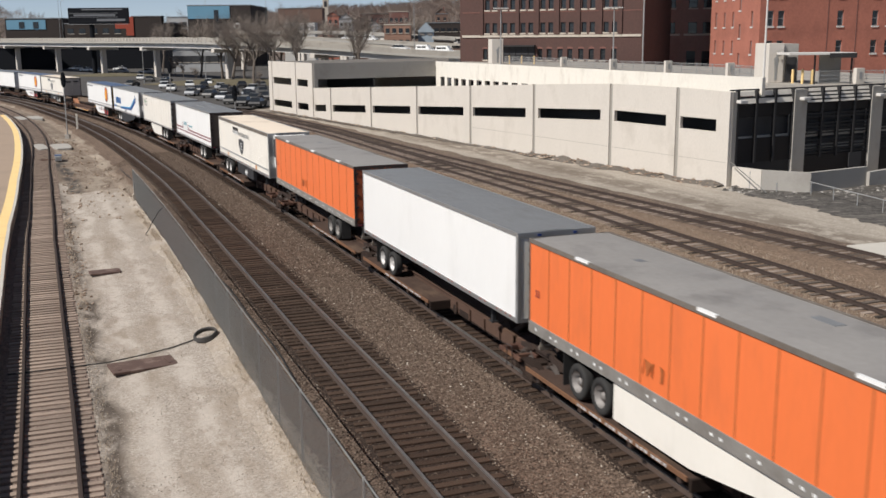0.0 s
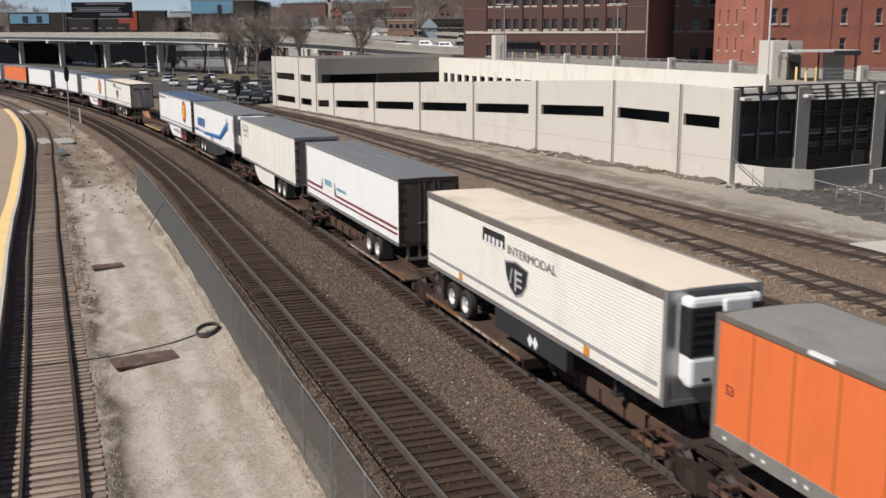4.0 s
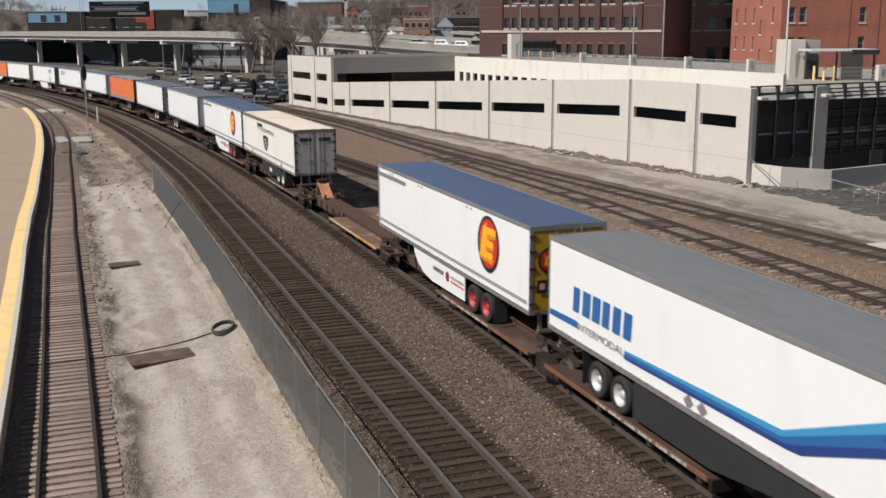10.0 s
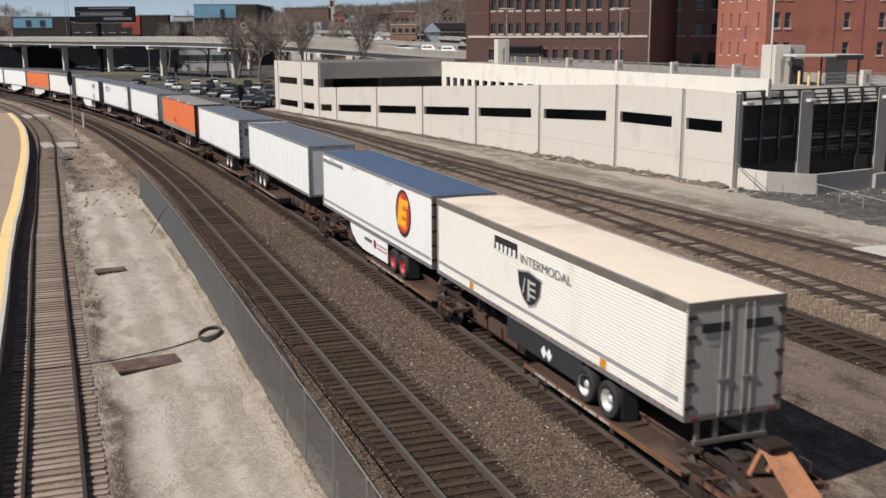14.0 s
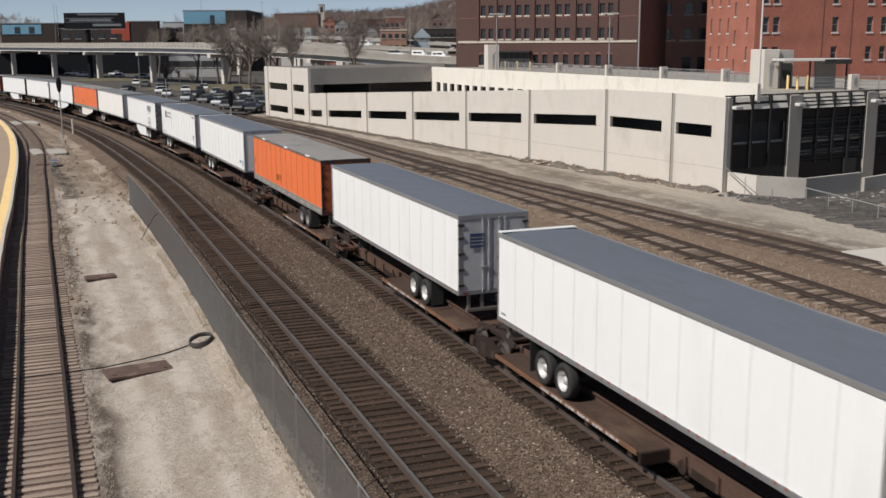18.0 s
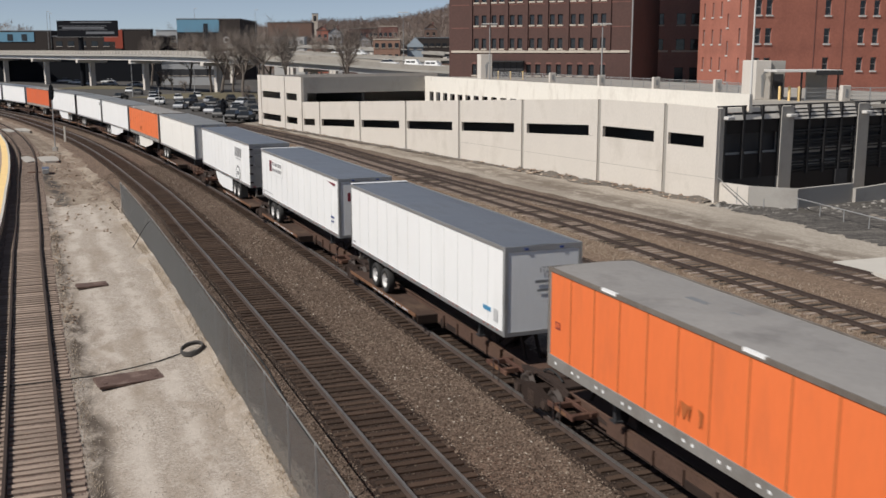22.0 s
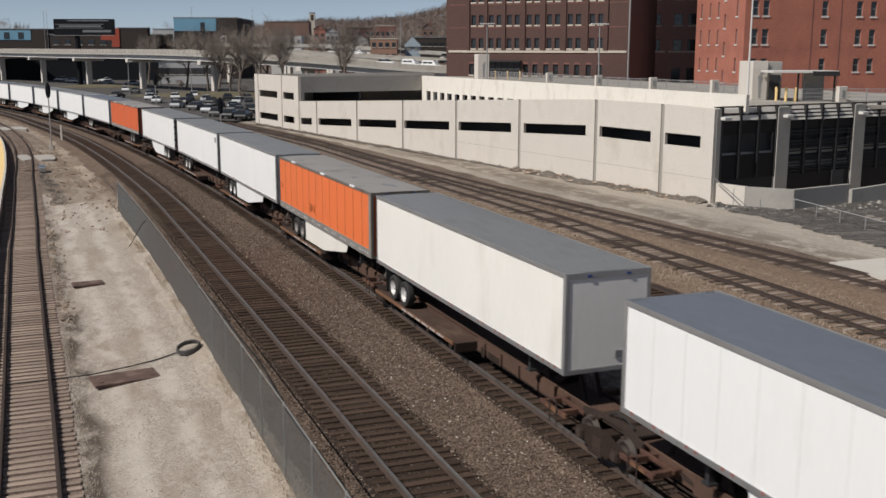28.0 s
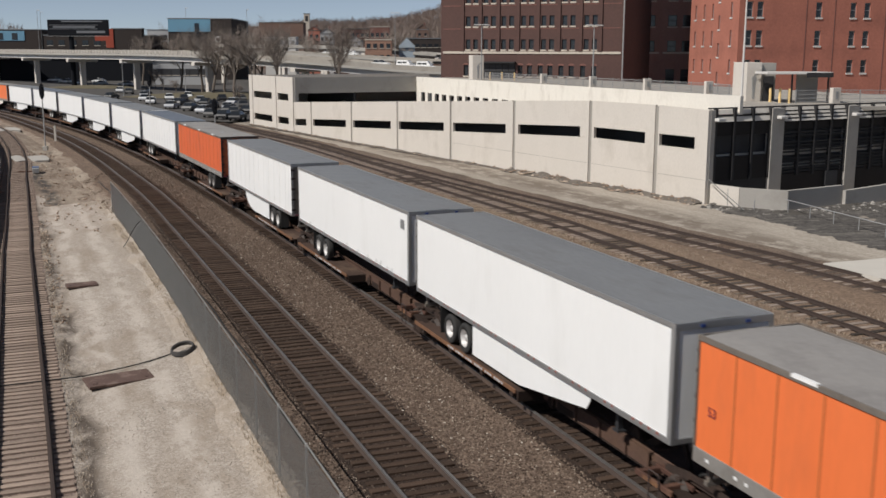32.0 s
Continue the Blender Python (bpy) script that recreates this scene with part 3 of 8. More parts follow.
def build_fence():
    e = thing("chain_link_fence", "grey chain-link fence along the gravel strip beside the tracks", "fence")
    post = mesh_of("post", (lambda b: (cyl(b, (0, 0, -0.2), (0, 0, 2.12), 0.032, n=8), b)[1])(bmesh.new()), "galv")
    s = -12.0
    while s < 61:
        o = part("post", post, "galv", e)
        o.matrix_world = Matrix.Translation(line(s, bend(FENCE_D, s) - 0.05, fence_foot(s)))
        s += 3.0
    s = -12.0
    while s < 59.5:
        bm = bmesh.new()
        cyl(bm, line(s, bend(FENCE_D, s) - 0.05, FENCE_TOP + 0.03), line(s + 3, bend(FENCE_D, s + 3) - 0.05, FENCE_TOP + 0.03), 0.024, n=6, caps=False)
        part("top_rail", bm, "galv_dull", e)
        s += 3.0
    # woven wires: two sets of slanted strands
    bm = bmesh.new()
    w = 0.0034
    hgt = FENCE_TOP + 0.8
    s = -12.0
    while s < 60:
        for k in (1, -1):
            a, b = line(s, bend(FENCE_D, s), -0.8), line(s + k * hgt * 0.9, bend(FENCE_D, s), FENCE_TOP)
            if s + k * hgt * 0.9 < -12 or s + k * hgt * 0.9 > 60:
                continue
            t = (b - a).normalized()
            nrm = Vector((t.y, -t.x, 0)).normalized()
            up = t.cross(nrm)
            for o1, o2 in ((nrm, up),):
                q = [bm.verts.new(p + v * w) for p in (a, b) for v in (o1, o2 * 0.87 - o1 * 0.5, -o2 * 0.87 - o1 * 0.5)]
                for i in range(3):
                    bm.faces.new((q[i], q[(i + 1) % 3], q[3 + (i + 1) % 3], q[3 + i]))
        s += 0.06
    tagged(part("wire_mesh", bm, "wire", e), kind="stuff")


build_fence()


# ---- parking garage ----
GA = Vector((20.6, 71.1, 0))
GU = Vector((-0.4758, 0.8795, 0))          # along the long wall, away from the eye
GN = Vector((0.8795, 0.4758, 0))           # into the building
GARAGE_M = Matrix(((GU.x, GN.x, 0, GA.x), (GU.y, GN.y, 0, GA.y), (0, 0, 1, 0), (0, 0, 0, 1)))


def slab_quad(bm, pts, y0, y1):
    """Extrude a polygon of (u, z) from depth y0 to y1."""
    a = [bm.verts.new((u, y0, z)) for u, z in pts]
    b = [bm.verts.new((u, y1, z)) for u, z in pts]
    bm.faces.new(a)
    bm.faces.new(b[::-1])
    n = len(pts)
    for i in range(n):
        bm.faces.new((a[i], b[i], b[(i + 1) % n], a[(i + 1) % n]))


def ramp(u):
    """Drop of the sloping floor along the long wall."""
    return -0.0467 * max(0, u - 14)


def build_garage():
    e = thing("parking_garage", "pale precast concrete parking garage with narrow dark slots", "parking garage", GARAGE_M)
    us = [0.0, 5.25, 13.05, 23.93, 35.0, 46.3, 57.9, 69.9, 75.85]
    slots = [(1.24, 4.92), (6.47, 12.57), (14.36, 23.28), (25.27, 34.57), (36.39, 46.0), (47.89, 57.5), (59.5, 69.4), (71.58, 75.3)]
    top = lambda u: 6.62 + ramp(u) * 0.96 if u > 5 else 6.5 + 0.024 * u
    zl = lambda u: 3.70 + ramp(u)
    zh = lambda u: 4.56 + ramp(u)
    for (a, b), (p, q) in zip(zip(us, us[1:]), slots):
        g = 0.19
        a2, b2 = a + (g if a > 0 else 0), b - g
        bm = bmesh.new()
        slab_quad(bm, [(a2, -0.8), (b2, -0.8), (b2, zl(b2)), (a2, zl(a2))], 0, 0.25)
        slab_quad(bm, [(a2, zh(a2)), (b2, zh(b2)), (b2, top(b2)), (a2, top(a2))], 0, 0.25)
        slab_quad(bm, [(a2, zl(a2)), (p, zl(p)), (p, zh(p)), (a2, zh(a2))], 0, 0.25)
        slab_quad(bm, [(q, zl(q)), (b2, zl(b2)), (b2, zh(b2)), (q, zh(q))], 0, 0.25)
        bmesh.ops.remove_doubles(bm, verts=bm.verts, dist=0.0005)
        w = part("wall_panel", bm, "concrete", e)
        part("panel_joint", boxes((b - g, b + g, 0.09, 0.24, -0.8, top(b) - 0.06)), "joint", e)
        # faint cast lines across each panel
        part("form_line", boxes((a2 + 0.1, b2 - 0.1, -0.004, 0.02, 1.62, 1.645)), "joint", w) if a < 30 else None
    # two-storey block at the far end
    for a, b, p, q in ((75.85, 82.0, 77.6, 81.45), (82.0, 91.3, 83.7, 90.8), (91.3, 92.75, None, None)):
        g = 0.12
        bm = bmesh.new()
        if p is None:
            box(bm, a + g, b, 0, 0.3, -0.8, 7.08)
        else:
            for z0, z1 in ((-0.8, 0.78), (1.69, 3.93), (4.86, 7.08)):
                box(bm, a + g, b - g, 0, 0.25, z0, z1)
            for z0, z1 in ((0.78, 1.69), (3.93, 4.86)):
                box(bm, a + g, p, 0, 0.25, z0, z1)
                box(bm, q, b - g, 0, 0.25, z0, z1)
        bmesh.ops.remove_doubles(bm, verts=bm.verts, dist=0.0005)
        part("wall_panel", bm, "concrete", e)
        part("panel_joint", boxes((b - g, b + g, 0.09, 0.24, -0.8, 7.0)), "joint", e)
    # sloping ramp road, floors, and dark sheets standing in for the shade inside
    par0 = lambda u: 2.9 + 0.2056 * u
    bm = bmesh.new()
    us3 = [0.3, 14.0, 30.0, 45.0, 60.0, 75.8]
    prev = None
    for u in us3:
        z = 5.75 + ramp(u) * 0.96
        row = [bm.verts.new(v) for v in ((u, 0.26, z), (u, par0(u), z), (u, par0(u), z - 0.3), (u, 0.26, z - 0.3))]
        if prev:
            for i in range(4):
                bm.faces.new((prev[i], row[i], row[(i + 1) % 4], prev[(i + 1) % 4]))
        prev = row
    part("ramp_road", bm, "concrete_grey", e)
    bm = bmesh.new()
    slab_quad(bm, [(0.3, 2.4), (14, 2.4), (75.8, 2.4 + ramp(75.8)), (75.8, 2.1 + ramp(75.8)), (14, 2.1), (0.3, 2.1)], 0.3, 16)
    part("lower_floor", bm, "concrete_grey", e)
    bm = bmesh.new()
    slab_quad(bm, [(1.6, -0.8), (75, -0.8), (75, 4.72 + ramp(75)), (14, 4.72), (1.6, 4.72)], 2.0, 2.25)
    part("inner_shade", bm, "dark", e)
    part("inner_shade", boxes((1.3, 1.55, 0.3, 19, -0.8, 6.05)), "dark", e)
    # upper deck behind the ramp: a slanting parapet with a row of square openings
    bm = bmesh.new()
    par = lambda u: 2.95 + 0.2056 * u
    ops = [(24.7 + 2.95 * i, 26.5 + 2.95 * i) for i in range(17)]
    xs = sorted({0.0, 9.0, 75.8} | {v for p in ops for v in p})
    for a, b in zip(xs, xs[1:]):
        zt0, zt1 = 7.42 - 0.0058 * a, 7.42 - 0.0058 * b
        rows = [(6.1 if a < 1 else 2.6, zt0, zt1)] if not any(abs(a - p[0]) < 1e-6 for p in ops) else [(4.95 + 0.014 * max(0, 62 - a), zt0, zt1)]
        for zb, z0, z1 in rows:
            vs = [bm.verts.new((u, par(u) + o, z)) for u, z2 in ((a, z0), (b, z1)) for o in (0, 0.3) for z in (zb, z2)]
            for q in ((0, 1, 5, 4), (2, 6, 7, 3), (1, 3, 7, 5), (0, 4, 6, 2), (0, 2, 3, 1), (4, 5, 7, 6)):
                bm.faces.new([vs[i] for i in q])
    bmesh.ops.remove_doubles(bm, verts=bm.verts, dist=0.0005)
    part("deck_parapet", bm, "bleached", e, "bleached concrete parapet with square openings")
    # dark sheet in place of the shaded space behind the openings
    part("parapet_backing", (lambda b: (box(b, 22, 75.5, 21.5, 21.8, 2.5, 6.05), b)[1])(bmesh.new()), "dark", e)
    # side of the far block, its shade put into greyer concrete, with its long opening
    part("block_side", boxes((75.85, 76.1, 0.26, 18.5, 4.95, 7.05), (75.85, 76.1, 0.26, 18.5, 0.6, 2.6), (75.85, 76.1, 0.26, 0.8, 2.6, 4.95)), "concrete_grey", e, "concrete side wall with its shade in a greyer colour")
    part("block_roof", boxes((76.1, 92.4, 0.26, 30, 6.1, 6.4)), "concrete_grey", e)
    part("block_floor", boxes((76.1, 92.4, 0.26, 30, 2.6, 2.9)), "concrete_grey", e)
    part("block_end", boxes((92.45, 92.75, 0.3, 30, -0.8, 7.05)), "concrete", e)
    # dark sheet for the shade inside the far block
    part("block_shade", boxes((76.2, 92.3, 9, 9.3, -0.8, 6.1)), "dark", e)
    bm = bmesh.new()
    vs = [bm.verts.new((u, n, z)) for z in (6.1, 6.38) for u, n in ((0.2, 3.2), (75.8, 18.8), (92.4, 30), (92.4, 48), (-8, 34), (0.2, 16))]
    bm.faces.new(vs[:6][::-1])
    bm.faces.new(vs[6:])
    for i in range(6):
        bm.faces.new((vs[i], vs[(i + 1) % 6], vs[6 + (i + 1) % 6], vs[6 + i]))
    part("upper_deck", bm, "deck", e)
    # end wall: concrete piers, open bays with pale tilted blades along the top
    for n0, n1 in ((6.15, 7.42), (14.35, 15.6), (22.4, 23.6)):
        part("pier", boxes((-0.12, 0.45, n0, n1, -0.8, 6.5), bevel=0.02), "concrete_grey", e)
    part("pier", boxes((-0.02, 0.45, 0.26, 0.75, -0.8, 6.48)), "concrete_grey", e)
    part("end_floor", boxes((0.3, 1.28, 0.3, 22.4, 3.0, 3.35)), "concrete_grey", e)
    part("end_cap", boxes((0.24, 0.4, 0.3, 24, 6.54, 6.64)), "louver", e)

    def blade(a, b, z0, z1):
        bm = bmesh.new()
        u0, u1 = 0.26 * (z0 - 5.5) - 0.06, 0.26 * (z1 - 5.5) - 0.05
        vs = [bm.verts.new((x, n, z)) for n in (a, b) for x, z in ((u0, z0), (u1, z1), (u1 + 0.03, z1 - 0.01), (u0 + 0.03, z0 - 0.01))]
        for q in ((0, 1, 5, 4), (1, 2, 6, 5), (2, 3, 7, 6), (3, 0, 4, 7), (3, 2, 1, 0), (4, 5, 6, 7)):
            bm.faces.new([vs[i] for i in q])
        part("pale_blade", bm, "bleached", e, "pale tilted louvre blade")

    for (a, b), fine in (((0.75, 6.15), False), ((7.42, 14.35), True), ((15.6, 22.4), True)):
        m = 3 if not fine else 4
        w = (b - a) / m
        for i in range(m + 1):
            part("mullion", boxes((-0.05, 0.2, a + i * w - 0.1, a + i * w + 0.1, 1.5, 6.56)), "louver", e)
        for i in range(m):
            for z0, z1 in (((5.66, 6.0), (6.18, 6.5)) if not fine else ((5.53, 5.68), (5.79, 5.94), (6.05, 6.2), (6.31, 6.46))):
                blade(a + i * w + 0.1, a + (i + 1) * w - 0.1, z0, z1)
        for z in ((6.09,) if not fine else (5.74, 6.0, 6.26)):
            part("rail", boxes((0.26 * (z - 5.5) - 0.04, 0.26 * (z - 5.5) + 0.0, a, b, z - 0.045, z + 0.045)), "louver", e)
        # beam, parapet and low panel carry the bay's shade as dark colour
        part("spandrel_beam", boxes((0.12, 0.3, a, b, 4.7 if not fine else 4.86, 5.6 if not fine else 5.5)), "spandrel_shade", e, "beam under the louvres with its shade in a near-black colour")
        if fine:
            for k in range(13):
                z = 1.75 + 0.24 * k
                if k not in (5, 10):
                    part("slat", boxes((0.02, 0.14, a, b, z, z + 0.11)), "louver", e)
            part("low_panel", boxes((0.1, 0.25, a, b, -0.8, 1.66)), "spandrel_shade", e)
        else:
            part("bay_parapet", boxes((0.12, 0.3, a, b, 1.5, 3.2)), "spandrel_shade", e)
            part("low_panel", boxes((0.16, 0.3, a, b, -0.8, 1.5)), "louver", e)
    # dark sheet added close behind the bays as their inner shade
    part("inner_shade", boxes((0.5, 0.6, 0.76, 22.4, -0.8, 6.0)), "dark", e)
    # no opening is cut; a black box gives the doorway's shade
    part("doorway", boxes((-0.08, 0.09, 12.3, 13.6, -0.4, 1.62)), "dark", e, "black box standing for the shade in an open doorway")
    for n0 in (0.75, 6.9, 15.0):
        part("wall_lamp", boxes((-0.55, -0.1, n0 - 0.3, n0 + 0.4, 5.72, 5.95), bevel=0.05), "frame_white", e)
    return e


garage = build_garage()


# ---- the train ----
def run(t):
    """Metres rolled since the start."""
    return 11.0115 * t - 0.65505 * t ** 2 / 32 + 0.60153 * t ** 3 / 1024 - 0.51983 * t ** 4 / 32 ** 3 + 0.04629 * t ** 5 / 32 ** 4


def on_track(s, a=1.5, b=14.6):
    p, q = line(s + a, 0), line(s + b, 0)
    u = (q - p).normalized()
    o = p - u * a
    return Matrix.Translation(o) @ Matrix.Rotation(math.atan2(u.y, u.x), 4, "Z")


FLOOR, TOP, LEN, HALF = 1.86, 4.64, 16.15, 1.295
MOVING = []
for nm, colr in (("ink_black", (0.02, 0.02, 0.022)), ("ink_red", (0.55, 0.03, 0.02)), ("ink_maroon", (0.20, 0.03, 0.045)), ("ink_blue", (0.025, 0.12, 0.33)), ("ink_sky", (0.05, 0.28, 0.50)), ("ink_navy", (0.02, 0.05, 0.20)), ("ink_teal", (0.20, 0.40, 0.46)), ("ink_green", (0.06, 0.22, 0.09)), ("ink_grey", (0.20, 0.20, 0.205)), ("ink_pale", (0.45, 0.45, 0.45)), ("ink_yellow", (0.85, 0.42, 0.02)), ("ink_gold", (0.62, 0.24, 0.02)), ("ink_blush", (0.75, 0.32, 0.28)), ("ink_mid", (0.30, 0.30, 0.305)), ("ink_white", (0.78, 0.78, 0.77))):
    M[nm] = mat(nm, colr, 0.5, vary=0.06, scale=1.5, fine=20, bump=0.0)
M["gold"] = mat("gold", (0.50, 0.27, 0.015), 0.55, vary=0.1, scale=1, fine=10, bump=0.02)
M["seam_orange"] = mat("seam_orange", (0.40, 0.11, 0.03), 0.65, vary=0.15, scale=1, fine=10, bump=0.02)
M["seam_white"] = mat("seam_white", (0.67, 0.67, 0.655), 0.5, vary=0.06, scale=1, fine=10, bump=0.0)
M["seam_faint"] = mat("seam_faint", (0.735, 0.735, 0.72), 0.5, vary=0.05, scale=1, fine=10, bump=0.0)
M["seam_cream"] = mat("seam_cream", (0.65, 0.615, 0.55), 0.55, vary=0.1, scale=1, fine=10, bump=0.0)
M["door_orange"] = mat("door_orange", (0.36, 0.085, 0.032), 0.7, vary=0.3, scale=1.2, fine=10, bump=0.04, dirt=(0.1, 0.05, 0.035), dirt_amount=0.8, dirt_scale=0.8)
M["door_dark"] = mat("door_dark", (0.085, 0.068, 0.056), 0.65, 0.2, vary=0.35, scale=1.2, fine=12, bump=0.04, dirt=(0.16, 0.12, 0.09), dirt_amount=0.7, dirt_scale=0.8)
M["door_grey"] = mat("door_grey", (0.41, 0.385, 0.35), 0.55, 0.1, vary=0.2, scale=1.2, fine=12, bump=0.03, dirt=(0.15, 0.10, 0.07), dirt_amount=1.0, dirt_scale=0.8, stretch=(1, 1, 0.5))
M["hitch_orange"] = mat("hitch_orange", (0.42, 0.19, 0.10), 0.75, vary=0.3, scale=2.2, fine=10, bump=0.05, dirt=(0.16, 0.08, 0.05), dirt_amount=0.8, dirt_scale=1.6)
M["door_pale"] = mat("door_pale", (0.50, 0.50, 0.505), 0.5, 0.1, vary=0.12, scale=1.2, fine=12, bump=0.03, dirt=(0.22, 0.19, 0.165), dirt_amount=0.7, dirt_scale=0.8)
M["lip_yellow"] = mat("lip_yellow", (0.50, 0.27, 0.09), 0.75, vary=0.3, scale=2.2, fine=10, bump=0.05, dirt=(0.17, 0.085, 0.045), dirt_amount=0.9, dirt_scale=1.8)
M["deck_dusty"] = mat("deck_dusty", (0.135, 0.08, 0.058), 0.85, 0.05, vary=0.4, scale=1.0, fine=14, bump=0.12, dirt=(0.40, 0.28, 0.19), dirt_amount=0.85, dirt_scale=1.1)
M["tape_red"] = mat("tape_red", (0.30, 0.12, 0.10), 0.5, vary=0.3, scale=6, fine=20, bump=0.0)


def wheel_meshes(rim):
    key = "wheel_" + rim
    if key not in TIE_ME:
        b = bmesh.new()
        lathe(b, [(0.30, -0.14), (0.46, -0.15), (0.50, -0.11), (0.508, -0.05), (0.508, 0.05), (0.50, 0.11), (0.46, 0.15), (0.30, 0.14), (0.30, -0.14)], 24)
        c = bmesh.new()
        lathe(c, [(0.30, 0.145), (0.285, 0.14), (0.268, -0.05), (0.17, -0.03), (0.13, -0.02), (0.115, 0.07), (0.06, 0.1), (0.001, 0.1)], 20)
        # dark discs on the rim, painted for the shade in its hand holes
        for k in range(8):
            a = k * math.pi / 4
            q = [c.verts.new((math.cos(a) * 0.2 + math.cos(j * math.pi / 3) * 0.042, -0.022, math.sin(a) * 0.2 + math.sin(j * math.pi / 3) * 0.042)) for j in range(6)]
            c.faces.new(q).material_index = 1
        TIE_ME[key] = (mesh_of("tyre", b, "rubber", smooth=True), mesh_of("rim", c, rim, "rubber", smooth=True))
    return TIE_ME[key]


def mark(e, name, pts, ink, label="", lift=0.006, y=None):
    """A painted shape on the near side; l runs from the far end, z up."""
    bm = bmesh.new()
    y = HALF + 0.016 if y is None else y
    slab_quad(bm, [(LEN - l, z) for l, z in pts], y, y + lift)
    return part(name, bm, ink, e, label)


def oval(cx, cz, rx, rz, n=28):
    return [(cx + rx * math.cos(i * 2 * math.pi / n), cz + rz * math.sin(i * 2 * math.pi / n)) for i in range(n)]


def rect(l0, l1, z0, z1, slant=0.0):
    return [(l0, z0), (l1, z0), (l1 + slant, z1), (l0 + slant, z1)]


def text_row(e, l0, l1, z0, z1, n, ink, seed=0, slant=0.0, label=""):
    """A row of plain bars standing for lettering."""
    r = random.Random(seed)
    w = (l1 - l0) / n
    for i in range(n):
        a = l0 + i * w
        mark(e, "letter_bar", rect(a, a + w * r.uniform(0.62, 0.8), z0, z1, slant), ink)


def face_mark(e, x, y0, y1, z0, z1, ink, o=-1, name="end_mark"):
    return part(name, boxes((*sorted((x + o * 0.058, x + o * 0.066)), y0, y1, z0, z1)), ink, e)


def reefer_unit(e, x, o, shell="white"):
    """A cooling unit on the front end: rounded shell, grille, cowl."""
    bm = boxes((*sorted((x + o * 0.02, x + o * 0.52)), -0.98, 0.98, FLOOR + 0.62, TOP - 0.1), bevel=0.12)
    u = part("cooling_unit", bm, shell, e, "white cooling unit")
    part("grille", boxes((*sorted((x + o * 0.1, x + o * 0.56)), 0.14, 1.0, FLOOR + 1.3, TOP - 0.3), bevel=0.05), "ink_black", u)
    part("grille", boxes((*sorted((x + o * 0.1, x + o * 0.56)), -1.0, -0.6, FLOOR + 1.3, TOP - 0.3), bevel=0.05), "ink_black", u)
    for k in range(4):
        z = FLOOR + 1.6 + 0.22 * k
        part("grille_bar", boxes((*sorted((x + o * 0.555, x + o * 0.575)), 0.2, 0.92, z, z + 0.05)), "black", u)
    part("cowl", boxes((*sorted((x + o * 0.48, x + o * 0.62)), -0.62, 0.14, FLOOR + 1.42, TOP - 0.16), bevel=0.05), shell, u)
    part("belly", boxes((*sorted((x + o * 0.2, x + o * 0.58)), -0.97, 0.97, FLOOR + 0.56, FLOOR + 1.3), bevel=0.1), shell, u)
    part("name_bar", boxes((*sorted((x + o * 0.58, x + o * 0.59)), -0.55, 0.25, FLOOR + 1.02, FLOOR + 1.2)), "ink_grey", u)
    for y in (-0.3, 0.0, 0.55):
        part("vent", boxes((*sorted((x + o * 0.58, x + o * 0.588)), y - 0.1, y + 0.1, FLOOR + 0.72, FLOOR + 0.8)), "ink_black", u)
    part("visor", boxes((*sorted((x + o * 0.05, x + o * 0.4)), -0.8, 0.8, TOP - 0.11, TOP - 0.06), bevel=0.02), "black", u)


